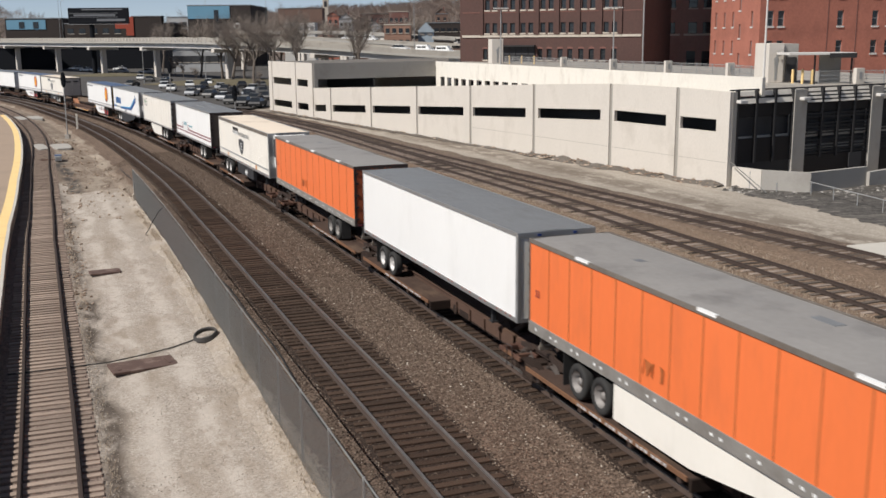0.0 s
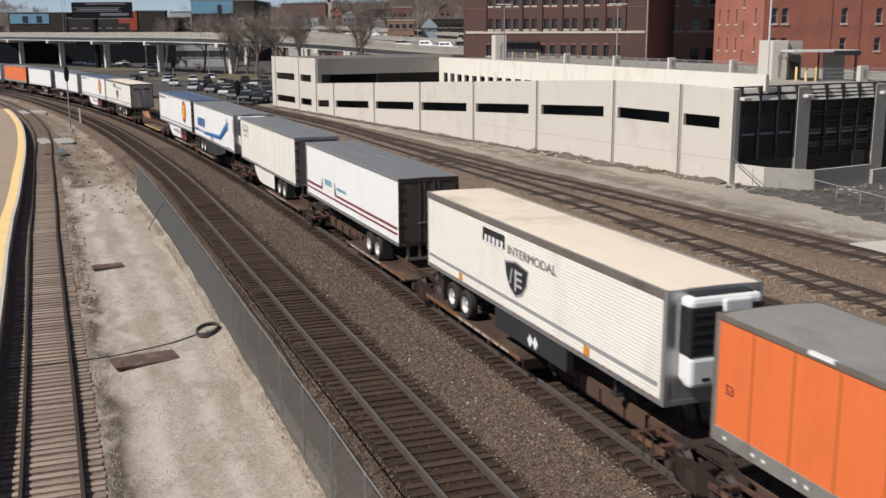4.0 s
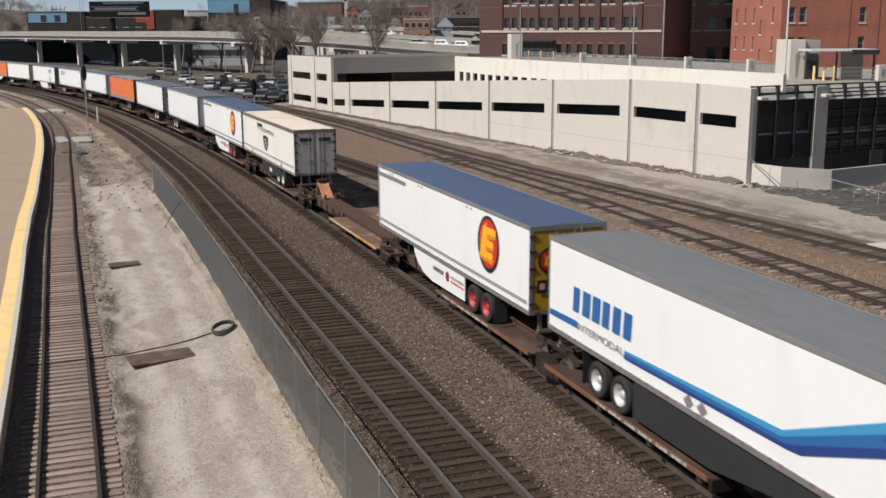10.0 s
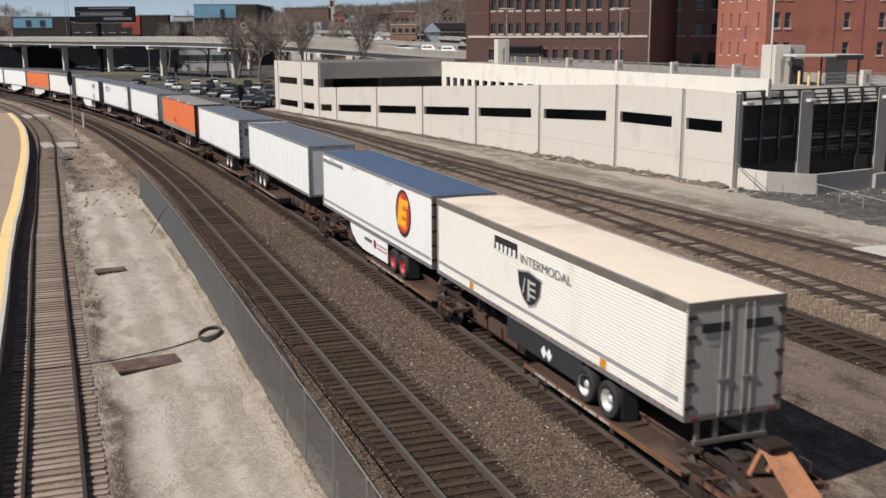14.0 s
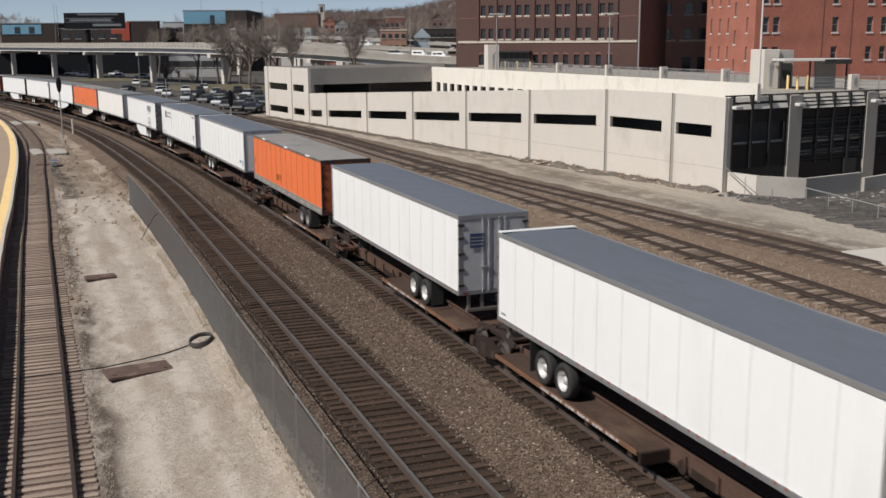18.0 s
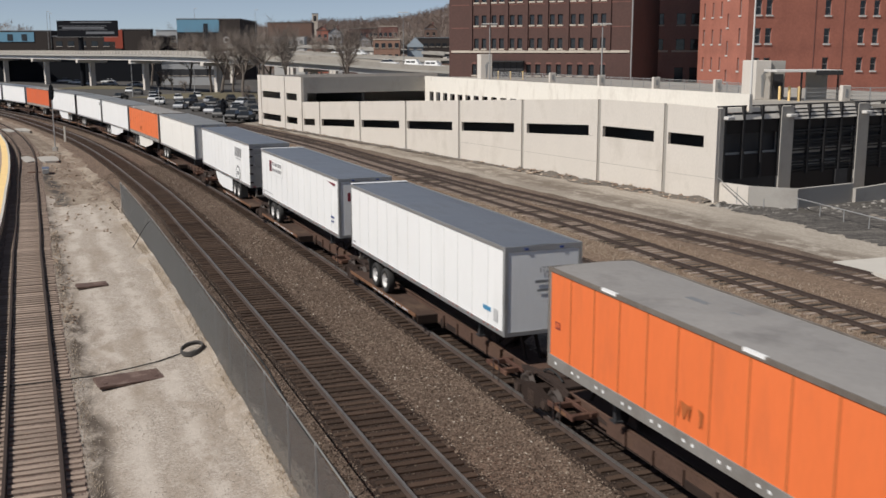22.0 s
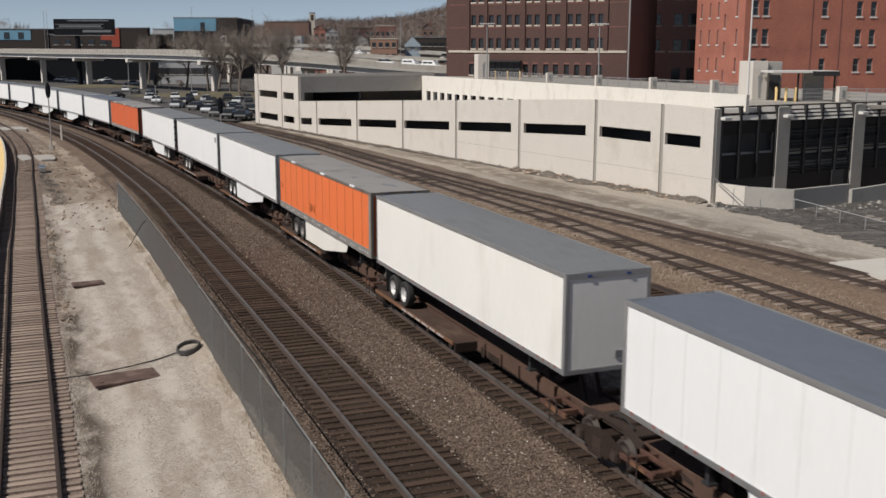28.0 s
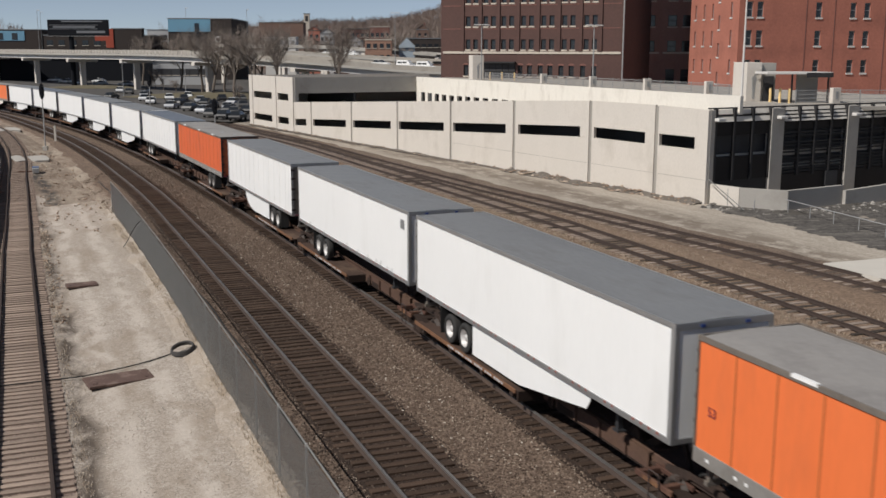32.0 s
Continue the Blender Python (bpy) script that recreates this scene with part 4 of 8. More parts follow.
def trailer(side="white", roof="roof_grey", rear_near=True, rear="alu_dirty", frame_mat="alu", ribs=1.22, rib_mat="seam_white", rib_w=0.018, rim="rim", skirt=None, gap=1.4, reefer=False, front="alu", label="", rail_mat=None, low_rail=0.15, corrugated=False, tape=True, deco=None, plain=False, end_mat=None, bogie=2.3, nose=0.11):
    top = TOP
    e = thing("semi_trailer", label, "trailer", group="trailers of the freight train")
    rail_mat = rail_mat or frame_mat
    part("side_wall", boxes((0.03, LEN - 0.03, HALF - 0.04, HALF, FLOOR + low_rail, top - 0.09)), side, e)
    part("side_wall", boxes((0.03, LEN - 0.03, -HALF, -HALF + 0.04, FLOOR + low_rail, top - 0.09)), side, e)
    part("floor", boxes((0.03, LEN - 0.03, -HALF + 0.04, HALF - 0.04, FLOOR + 0.02, FLOOR + 0.15)), "black", e)
    bm = bmesh.new()
    n = 26
    ys = (-HALF + 0.03, -0.7, 0, 0.7, HALF - 0.03)
    rr = random.Random(len(label))
    rows = [[bm.verts.new((0.02 + (LEN - 0.04) * i / n, y, top - 0.02 + 0.03 * (1 - (y / HALF) ** 2) + rr.uniform(-0.008, 0.008))) for y in ys] for i in range(n + 1)]
    for a, b in zip(rows, rows[1:]):
        for j in range(4):
            bm.faces.new((a[j], b[j], b[j + 1], a[j + 1]))
    part("roof", bm, roof, e)
    if not plain:
        for k in range(rr.randint(2, 3) if side.startswith("orange") else 0):
            x, y = rr.uniform(1, LEN - 3), rr.uniform(-0.8, 0.3)
            part("roof_patch", boxes((x, x + rr.uniform(0.3, 0.9), y, y + rr.uniform(0.15, 0.35), top - 0.03, top + 0.013)), rr.choice(("roof_grey", "alu")), e, "patched roof sheet")
        for k in range(3 if side.startswith("orange") else 0):
            x = (2.2, 7.0, 12.6)[k]
            part("roof_strap", boxes((x, x + 0.7, HALF - 0.05, HALF + 0.034, top - 0.05, top + 0.018)), "white", e, "white repair strip at the roof edge")
    for y in (1, -1):
        part("top_rail", boxes((0, LEN, y * HALF - 0.02 + 0.012 * y, y * HALF + 0.02 + 0.012 * y, top - 0.11, top + 0.012), bevel=0.008), frame_mat, e)
        part("bottom_rail", boxes((0, LEN, y * HALF - 0.03 + 0.012 * y, y * HALF + 0.02 + 0.012 * y, FLOOR, FLOOR + low_rail), bevel=0.008), rail_mat, e)
    if corrugated:
        bm = bmesh.new()
        z = FLOOR + low_rail + 0.05
        while z < top - 0.15:
            slab_quad(bm, [(0.05, z), (LEN - 0.05, z), (LEN - 0.05, z + 0.045), (0.05, z + 0.045)], HALF - 0.004, HALF + 0.006)
            z += 0.098
        part("corrugation", bm, side, e)
    elif ribs and not plain:
        k = int(LEN / ribs)
        me = mesh_of("side_post", boxes((-rib_w, rib_w, HALF - 0.004, HALF + 0.009, FLOOR + low_rail + 0.005, top - 0.115)), rib_mat)
        for i in range(1, k):
            o = part("side_post", me, None, e)
            o.matrix_basis = pose(i * LEN / k, 0, 0)
    if tape and not plain:
        bm = bmesh.new()
        x = 0.4
        while x < LEN - 0.4:
            box(bm, x, x + 0.1, HALF + 0.033, HALF + 0.036, FLOOR + 0.05 + low_rail * 0.25, FLOOR + 0.12 + low_rail * 0.25)
            x += 0.34 if int(x * 7) % 3 else 0.95
        tagged(part("marker_tape", bm, "white" if side.startswith("orange") else "tape_red", e), kind="stuff")
    for x, is_rear in ((0, rear_near), (LEN, not rear_near)):
        o = -1 if x == 0 else 1
        x0, x1 = sorted((x, x + o * 0.05))
        part("end_frame", boxes((x0, x1, HALF - 0.1, HALF + 0.015, FLOOR, top), (x0, x1, -HALF - 0.015, -HALF + 0.1, FLOOR, top), (x0, x1, -HALF + 0.1, HALF - 0.1, top - 0.16, top), (x0, x1, -HALF + 0.1, HALF - 0.1, FLOOR, FLOOR + 0.12)), end_mat if end_mat and is_rear else frame_mat, e)
        if is_rear:
            for y in (1, -1):
                ya, yb = sorted((0.012 * y, (HALF - 0.11) * y))
                xa, xb = sorted((x + o * 0.0, x + o * 0.035))
                dr = part("door", boxes((xa, xb, ya, yb, FLOOR + 0.13, top - 0.17), bevel=0.01), rear, e)
                for yy in ((0.2, 0.42) if not plain else ()):
                    bm = bmesh.new()
                    cyl(bm, (x + o * 0.06, y * yy, FLOOR + 0.05), (x + o * 0.06, y * yy, top - 0.1), 0.013, n=6)
                    part("lock_rod", bm, "alu" if rear in ("alu", "gold") else rear, dr)
                part("handle", boxes((*sorted((x + o * 0.05, x + o * 0.09)), *sorted((y * 0.16, y * 0.5)), FLOOR + 0.92, FLOOR + 0.97)), "alu", dr)
                for z in ((0.3, 0.85, 1.4, 1.95, 2.4) if not plain else ()):
                    part("hinge", boxes((*sorted((x + o * 0.03, x + o * 0.065)), *sorted((y * (HALF + 0.02), y * (HALF - 0.2))), FLOOR + z, FLOOR + z + 0.09)), "frame_dark", dr)
            part("bumper", boxes((*sorted((x + o * -0.1, x + o * 0.02)), -1.0, 1.0, FLOOR - 0.62, FLOOR - 0.5), bevel=0.01), "alu_dirty", e)
            for y in (-0.9, -0.4, 0.4, 0.9):
                part("bumper_post", boxes((*sorted((x + o * -0.1, x + o * 0.0)), y - 0.05, y + 0.05, FLOOR - 0.5, FLOOR + 0.02)), "alu_dirty", e)
            for y in (1, -1):
                part("tail_light", boxes((*sorted((x + o * 0.05, x + o * 0.07)), *sorted((y * 0.95, y * 1.15)), FLOOR + 0.03, FLOOR + 0.09)), "ink_maroon", e)
        else:
            xa, xb = sorted((x, x + o * 0.03))
            part("front_wall", boxes((xa, xb, -HALF + 0.1, HALF - 0.1, FLOOR + 0.12, top - 0.16), bevel=0.01), front, e)
            for y in (1, -1):
                bm = bmesh.new()
                cyl(bm, (x - o * 0.02, y * (HALF - 0.02), FLOOR), (x - o * 0.02, y * (HALF - 0.02), top), 0.06, n=10)
                part("corner_post", bm, frame_mat, e)
                part("corner_plate", boxes((*sorted((x - o * nose, x + o * 0.03)), *sorted((y * (HALF - 0.01), y * (HALF + 0.018))), FLOOR + low_rail, top - 0.1), bevel=0.006), rail_mat, e)
            if reefer:
                reefer_unit(e, x, o)
            else:
                part("gladhand_plate", boxes((*sorted((x + o * 0.03, x + o * 0.06)), -0.5, -0.25, FLOOR + 0.35, FLOOR + 0.55)), "ink_grey", e)
                for y in (0.6, -0.6):
                    part("marker_lamp", boxes((*sorted((x + o * 0.05, x + o * 0.075)), y - 0.06, y + 0.06, top - 0.12, top - 0.06)), "ink_navy", e)
    back = bogie if rear_near else LEN - bogie
    ty, ri = wheel_meshes(rim)
    for dx in (-0.63, 0.63):
        for y in (1, -1):
            w = part("wheel", ty, None, e)
            w.matrix_basis = pose(back + dx, y * 1.12, FLOOR - 0.66, 0, 0, 0 if y > 0 else 180)
            part("rim", ri, None, w)
        bm = bmesh.new()
        cyl(bm, (back + dx, -1.0, FLOOR - 0.66), (back + dx, 1.0, FLOOR - 0.66), 0.07, n=8)
        part("axle", bm, "black", e)
    for y in (1, -1):
        part("slider_rail", boxes((back - 1.3, back + 1.3, y * 0.52 - 0.08, y * 0.52 + 0.08, FLOOR - 0.35, FLOOR + 0.02)), "black", e)
        fx = back - 1.42 if rear_near else back + 1.42
        part("mud_flap", boxes((fx - 0.012, fx + 0.012, *sorted((y * 0.82, y * 1.28)), FLOOR - 1.0, FLOOR - 0.02)), "rubber", e)
    leg = LEN - 2.9 if rear_near else 2.9
    for y in (1, -1):
        part("landing_leg", boxes((leg - 0.07, leg + 0.07, y * 0.8 - 0.07, y * 0.8 + 0.07, FLOOR - 0.72, FLOOR + 0.03), (leg - 0.14, leg + 0.14, y * 0.8 - 0.12, y * 0.8 + 0.12, FLOOR - 0.76, FLOOR - 0.7)), "black", e)
    bm = bmesh.new()
    slab_quad(bm, [(leg - 0.05, FLOOR - 0.6), (leg + 0.05, FLOOR - 0.6), (leg + (0.9 if not rear_near else -0.8), FLOOR), (leg + (0.8 if not rear_near else -0.9), FLOOR)], -0.04, 0.04)
    part("leg_brace", bm, "black", e)
    if skirt:
        for y in (1, -1):
            bm = bmesh.new()
            if rear_near:
                a, b = back + gap, leg - 1.9 + (gap - 1.4) * 1.3
                pts = [(a, FLOOR), (a, FLOOR - 0.95), (b - 2.2, FLOOR - 1.0), (b - 1.2, FLOOR - 0.88), (b - 0.45, FLOOR - 0.6), (b - 0.05, FLOOR - 0.28), (b + 0.05, FLOOR)]
            else:
                a, b = leg + 0.7, back - 1.3
                pts = [(b, FLOOR), (b, FLOOR - 1.02), (b - 3.4, FLOOR - 1.0), (b - 3.8, FLOOR - 0.94), (a + 0.2, FLOOR - 0.42), (a, FLOOR - 0.16), (a, FLOOR)]
            slab_quad(bm, pts, y * (HALF - 0.06) - 0.012, y * (HALF - 0.06) + 0.012)
            part("side_skirt", bm, skirt, e, "aerodynamic side skirt panel")
    if deco and not plain:
        deco(e)
    return e


# painted marks, style by style
def deco_oval(e):
    mark(e, "emblem_rim", oval(12.88, 3.46, 0.93, 0.96), "ink_black", "black emblem rim")
    mark(e, "emblem_field", oval(12.9, 3.48, 0.79, 0.83), "ink_red", "red emblem field", 0.012)
    mark(e, "emblem_shade", [(12.4, 3.98), (13.55, 3.94), (13.52, 3.7), (12.98, 3.66), (12.95, 3.52), (13.4, 3.5), (13.36, 3.26), (12.86, 3.28), (12.84, 3.1), (13.4, 3.0), (13.3, 2.82), (12.1, 2.9)], "ink_gold", "gold emblem shadow", 0.016)
    for pts in ([(12.5, 4.04), (12.9, 4.04), (12.62, 2.98), (12.18, 2.98)], [(12.9, 4.04), (13.58, 4.04), (13.52, 3.8), (12.84, 3.8)], [(12.78, 3.6), (13.36, 3.6), (13.3, 3.38), (12.73, 3.38)], [(12.68, 3.2), (13.32, 3.2), (13.26, 2.98), (12.62, 2.98)]):
        mark(e, "emblem_bar", pts, "ink_yellow", "yellow emblem bar", 0.022)
    mark(e, "emblem_gloss", [(12.3, 3.55), (12.4, 3.9), (12.62, 4.12), (12.85, 4.2), (12.66, 4.04), (12.46, 3.8)], "ink_blush", "", 0.015)
    mark(e, "stripe", rect(0.15, 3.9, 4.17, 4.34), "ink_grey")
    mark(e, "stripe", rect(0.1, 16.0, 2.17, 2.29), "ink_mid", "grey band along the side")
    for l in (1.72, 2.1, 5.6, 6.0, 10.9, 11.3):
        mark(e, "vent_disc", oval(l, 4.42, 0.055, 0.055, 10), "ink_grey")
    yy = HALF - 0.047
    for k in range(5):
        mark(e, "skirt_letter", rect(7.15 + 0.24 * k, 7.33 + 0.24 * k, 1.36, 1.52, 0.03), "ink_black", "", 0.004, yy)
    mark(e, "skirt_mark", oval(8.75, 1.42, 0.2, 0.2), "ink_maroon", "dark red skirt mark", 0.004, yy)
    for k in range(7):
        mark(e, "skirt_letter", rect(9.1 + 0.2 * k, 9.25 + 0.2 * k, 1.43, 1.53), "ink_grey", "", 0.004, yy)
        mark(e, "skirt_letter", rect(9.1 + 0.2 * k, 9.26 + 0.2 * k, 1.27, 1.35), "ink_red", "", 0.004, yy)
    for y0, dz, ink, lift in ((0.62, 0.42, "ink_black", 0.066), (0.62, 0.33, "ink_red", 0.07)):
        bm = bmesh.new()
        cyl(bm, (-lift + 0.006, y0, 3.55), (-lift, y0, 3.55), dz, n=20)
        part("door_emblem", bm, ink, e)
    part("door_emblem", boxes((-0.076, -0.071, 0.45, 0.8, 3.4, 3.7)), "ink_yellow", e)
    part("door_name", boxes((-0.066, -0.06, -0.75, 0.18, 3.4, 3.7)), "ink_black", e)
    part("door_sign", boxes((-0.066, -0.06, 0.32, 1.05, 2.55, 2.95)), "ink_black", e, "black door sign")
    part("door_sign", boxes((-0.07, -0.067, 0.8, 0.98, 2.65, 2.85)), "ink_blush", e)
    part("door_bar", boxes((-0.085, -0.06, -0.6, 0.6, 2.28, 2.34)), "ink_yellow", e)


def deco_wave(e):
    text_row(e, 1.56, 4.95, 2.8, 3.5, 6, "ink_blue", 1, 0.05)
    lettering(e, "INTERMODAL", LEN - 3.15, HALF + 0.018, 2.33, 0.24, "ink_grey", "side", width=2.6, height=0.2)
    mark(e, "blue_band", [(0.1, 2.33), (1.84, 2.35), (1.84, 2.55), (0.1, 2.5)], "ink_blue", "blue band")
    mark(e, "blue_band", [(4.48, 2.27), (10.9, 2.38), (11.35, 2.42), (14.0, 3.42), (14.0, 3.6), (11.1, 2.54), (10.8, 2.48), (4.48, 2.34)], "ink_navy", "navy wave band")
    mark(e, "blue_band", [(4.48, 2.34), (10.8, 2.48), (11.1, 2.54), (14.0, 3.6), (13.85, 3.82), (10.95, 2.66), (10.7, 2.58), (4.48, 2.44)], "ink_blue", "blue wave band")
    mark(e, "blue_band", [(4.48, 2.44), (10.7, 2.58), (10.95, 2.66), (13.85, 3.82), (13.7, 3.98), (10.75, 2.72), (4.48, 2.5)], "ink_sky", "sky blue wave band")
    mark(e, "star", [(13.62, 4.24), (13.92, 3.96), (14.42, 3.95), (14.1, 3.7), (14.05, 3.28), (13.8, 3.58), (13.4, 3.5), (13.65, 3.82)], "ink_navy", "navy star shape", 0.012)
    mark(e, "star_edge", [(13.66, 4.1), (13.9, 3.9), (14.2, 3.89), (14.0, 3.72), (13.96, 3.45), (13.8, 3.66), (13.55, 3.6), (13.72, 3.82)], "white", "", 0.016)
    mark(e, "star_core", [(13.7, 4.0), (13.88, 3.86), (14.08, 3.85), (13.95, 3.72), (13.92, 3.55), (13.79, 3.7), (13.65, 3.66), (13.77, 3.82)], "ink_navy", "", 0.02)
    for l in (7.45, 8.0):
        mark(e, "hazard_diamond", [(l, 1.98), (l + 0.2, 2.16), (l, 2.34), (l - 0.2, 2.16)], "ink_grey")
    text_row(e, 13.3, 15.1, 2.05, 2.12, 8, "ink_pale", 5)
    mark(e, "unit_bar", rect(15.3, 15.34, 2.5, 2.9), "ink_grey")
    mark(e, "unit_bar", rect(15.72, 15.86, 3.2, 4.3), "ink_pale")


def deco_frame(e):
    for l0, l1, z0, z1 in ((0.8, 2.44, 4.19, 4.23), (0.8, 2.44, 3.51, 3.55), (0.78, 0.83, 3.51, 4.23), (2.41, 2.46, 3.51, 4.23)):
        mark(e, "sign_border", rect(l0, l1, z0, z1), "ink_black")
    mark(e, "sign_field", rect(0.83, 2.41, 3.55, 4.19), "white_warm", "", 0.003)
    text_row(e, 0.98, 2.25, 3.8, 3.97, 7, "ink_green", 4, 0.03)
    mark(e, "sign_line", rect(1.3, 2.2, 3.66, 3.7), "ink_grey")
    mark(e, "sign_line", rect(1.0, 2.1, 4.05, 4.09), "ink_grey")


def deco_stripes(e):
    mark(e, "stripe", rect(0.1, 15.25, 2.3, 2.39), "ink_maroon", "dark red stripe")
    mark(e, "stripe", rect(0.1, 3.3, 2.54, 2.67), "ink_maroon", "dark red stripe")
    mark(e, "stripe_tick", [(3.08, 2.67), (3.3, 2.6), (3.32, 3.24)], "ink_maroon")
    mark(e, "stripe", rect(5.66, 15.25, 2.52, 2.63), "ink_maroon", "dark red stripe")
    mark(e, "stripe_tick", [(5.64, 2.6), (5.9, 2.64), (5.62, 3.26)], "ink_maroon")
    text_row(e, 3.78, 5.2, 2.88, 3.18, 3, "ink_teal", 6)
    text_row(e, 6.05, 7.75, 2.88, 3.02, 12, "ink_teal", 7)
    for a, b, y0, y1 in ((5.0, 8.6, -0.5, -0.42), (5.0, 8.6, 0.3, 0.38), (4.95, 5.05, -0.5, 0.38), (8.55, 8.65, -0.5, 0.38), (2.4, 3.6, -0.9, -0.84), (2.4, 2.48, -0.9, 0.1)):
        part("roof_seam", boxes((LEN - b, LEN - a, y0, y1, TOP - 0.03, TOP + 0.022)), "alu", e, "pale sealed roof patch outline")


def deco_shield(e):
    for y in (-0.95, 0.2):
        face_mark(e, 0, y, y + 0.75, 3.92, 4.14, "ink_black", name="door_plate")
        face_mark(e, 0, y + 0.2, y + 0.6, 3.72, 3.76, "ink_grey", name="door_plate")
    mark(e, "name_block", [(5.3, 3.82), (7.05, 3.82), (7.05, 4.26), (5.34, 4.26)], "ink_black", "black name block")
    for k in range(5):
        mark(e, "letter_bar", rect(5.46 + 0.32 * k, 5.64 + 0.32 * k, 3.78, 4.04, 0.02), "ink_white", "", 0.012)
    lettering(e, "INTERMODAL", LEN - 8.95, HALF + 0.026, 3.76, 0.3, "ink_grey", "side", width=3.3, height=0.27)
    mark(e, "shield", [(7.14, 3.45), (7.9, 3.56), (8.74, 3.45), (8.64, 3.0), (8.34, 2.71), (7.95, 2.56), (7.56, 2.73), (7.26, 3.05)], "ink_black", "black shield emblem")
    mark(e, "shield_line", [(7.08, 3.5), (7.9, 3.62), (8.8, 3.5), (8.7, 3.0), (8.4, 2.66), (7.95, 2.5), (7.5, 2.68), (7.2, 3.05)], "ink_mid", "grey shield outline", 0.004)
    mark(e, "shield_mark", [(7.62, 3.36), (7.68, 3.36), (7.56, 2.86), (7.48, 2.86)], "ink_pale", "", 0.012)
    for z in (3.3, 3.1, 2.9):
        mark(e, "shield_mark", rect(7.85, 8.35, z - 0.05, z + 0.03, 0.04), "ink_pale", "", 0.012)
    mark(e, "shield_mark", rect(7.85, 7.97, 2.7, 3.36), "ink_pale", "", 0.011)
    mark(e, "stripe", rect(0.2, 15.9, 2.3, 2.4), "ink_mid", "grey rub rail stripe", 0.02)
    for l in (3.2, 12.3):
        mark(e, "yellow_sticker", rect(l, l + 0.3, 2.02, 2.26), "ink_gold", "small yellow sticker")
    part("top_band", boxes((0.05, LEN - 0.05, HALF + 0.03, HALF + 0.045, TOP - 0.2, TOP - 0.02)), "alu_dirty", e)
    part("tool_box", boxes((LEN - 11.2, LEN - 6.2, HALF - 0.3, HALF - 0.035, FLOOR - 0.75, FLOOR - 0.02), bevel=0.04), "black", e)
    for l in (8.9, 9.25):
        bm = bmesh.new()
        slab_quad(bm, [(LEN - l - 0.18, 1.4), (LEN - l, 1.6), (LEN - l + 0.18, 1.4), (LEN - l, 1.2)], HALF - 0.03, HALF - 0.02)
        part("hazard_diamond", bm, "white", e)


M["sticker_blue"] = mat("sticker_blue", (0.03, 0.045, 0.12), 0.5, vary=0.1, scale=2, fine=20, bump=0.0)


def deco_stickers(e):
    for y in (0.62, -0.55):
        part("blue_sticker", boxes((-0.068, -0.062, y - 0.27, y + 0.27, 3.5, 4.0)), "sticker_blue", e, "blue door sticker")
        for z in (3.6, 3.72, 3.84):
            part("sticker_line", boxes((-0.071, -0.0685, y - 0.25, y + 0.25, z, z + 0.04)), "ink_mid", e)


def deco_emblem(e):
    mark(e, "emblem_border", rect(2.0, 5.25, 3.42, 4.3), "seam_white", "", 0.0015)
    mark(e, "emblem_field", rect(2.03, 5.22, 3.45, 4.27), "white", "", 0.003)
    mark(e, "emblem", rect(2.1, 2.72, 3.56, 4.2), "ink_maroon", "dark red emblem", 0.01)
    mark(e, "emblem_core", [(2.36, 3.6), (2.6, 3.6), (2.64, 3.9), (2.54, 4.14), (2.42, 4.14), (2.34, 3.9)], "ink_black", "", 0.014)
    text_row(e, 2.85, 5.1, 3.95, 4.14, 7, "ink_grey", 10)
    text_row(e, 2.85, 5.1, 3.62, 3.8, 8, "ink_grey", 11)
    text_row(e, 0.45, 2.8, 2.2, 2.26, 14, "ink_pale", 12)
    mark(e, "corner_flash", [(14.3, 4.36), (15.7, 4.36), (15.5, 4.22)], "ink_maroon")
    text_row(e, 14.85, 15.4, 2.66, 2.76, 4, "ink_navy", 13)
    text_row(e, 14.95, 15.35, 2.46, 2.55, 3, "ink_navy", 14)
    face_mark(e, 0, 0.62, 0.88, 3.58, 3.98, "ink_maroon")
    for k, (y0, y1, z0, z1, ink) in enumerate(((-0.6, 0.5, 3.85, 3.95, "ink_grey"), (-0.6, 0.45, 3.61, 3.7, "ink_grey"), (-0.05, 0.3, 3.28, 3.38, "ink_grey"), (0.0, 0.55, 3.02, 3.1, "ink_grey"))):
        face_mark(e, 0, y0, y1, z0, z1, ink)


def deco_lettered(e):
    text_row(e, 11.8, 13.8, 3.55, 4.15, 4, "ink_mid", 14, 0.12)
    text_row(e, 12.0, 13.6, 3.38, 3.44, 7, "ink_pale", 15)
    mark(e, "round_mark", oval(12.7, 2.45, 0.62, 0.52), "ink_grey", "grey round mark")
    mark(e, "round_mark_inner", oval(12.7, 2.45, 0.48, 0.39), "white", "", 0.012)
    mark(e, "round_mark_bar", rect(12.45, 12.95, 2.32, 2.58), "ink_grey", "", 0.018)
    bm = bmesh.new()
    cyl(bm, (-0.062, 0.62, 3.55), (-0.07, 0.62, 3.55), 0.4, n=20)
    part("round_mark", bm, "ink_grey", e)
    part("letter_bar", boxes((-0.07, -0.062, 0.25, 1.0, 4.0, 4.25)), "ink_grey", e)
    part("letter_bar", boxes((-0.07, -0.062, -1.0, -0.25, 4.0, 4.25)), "ink_grey", e)


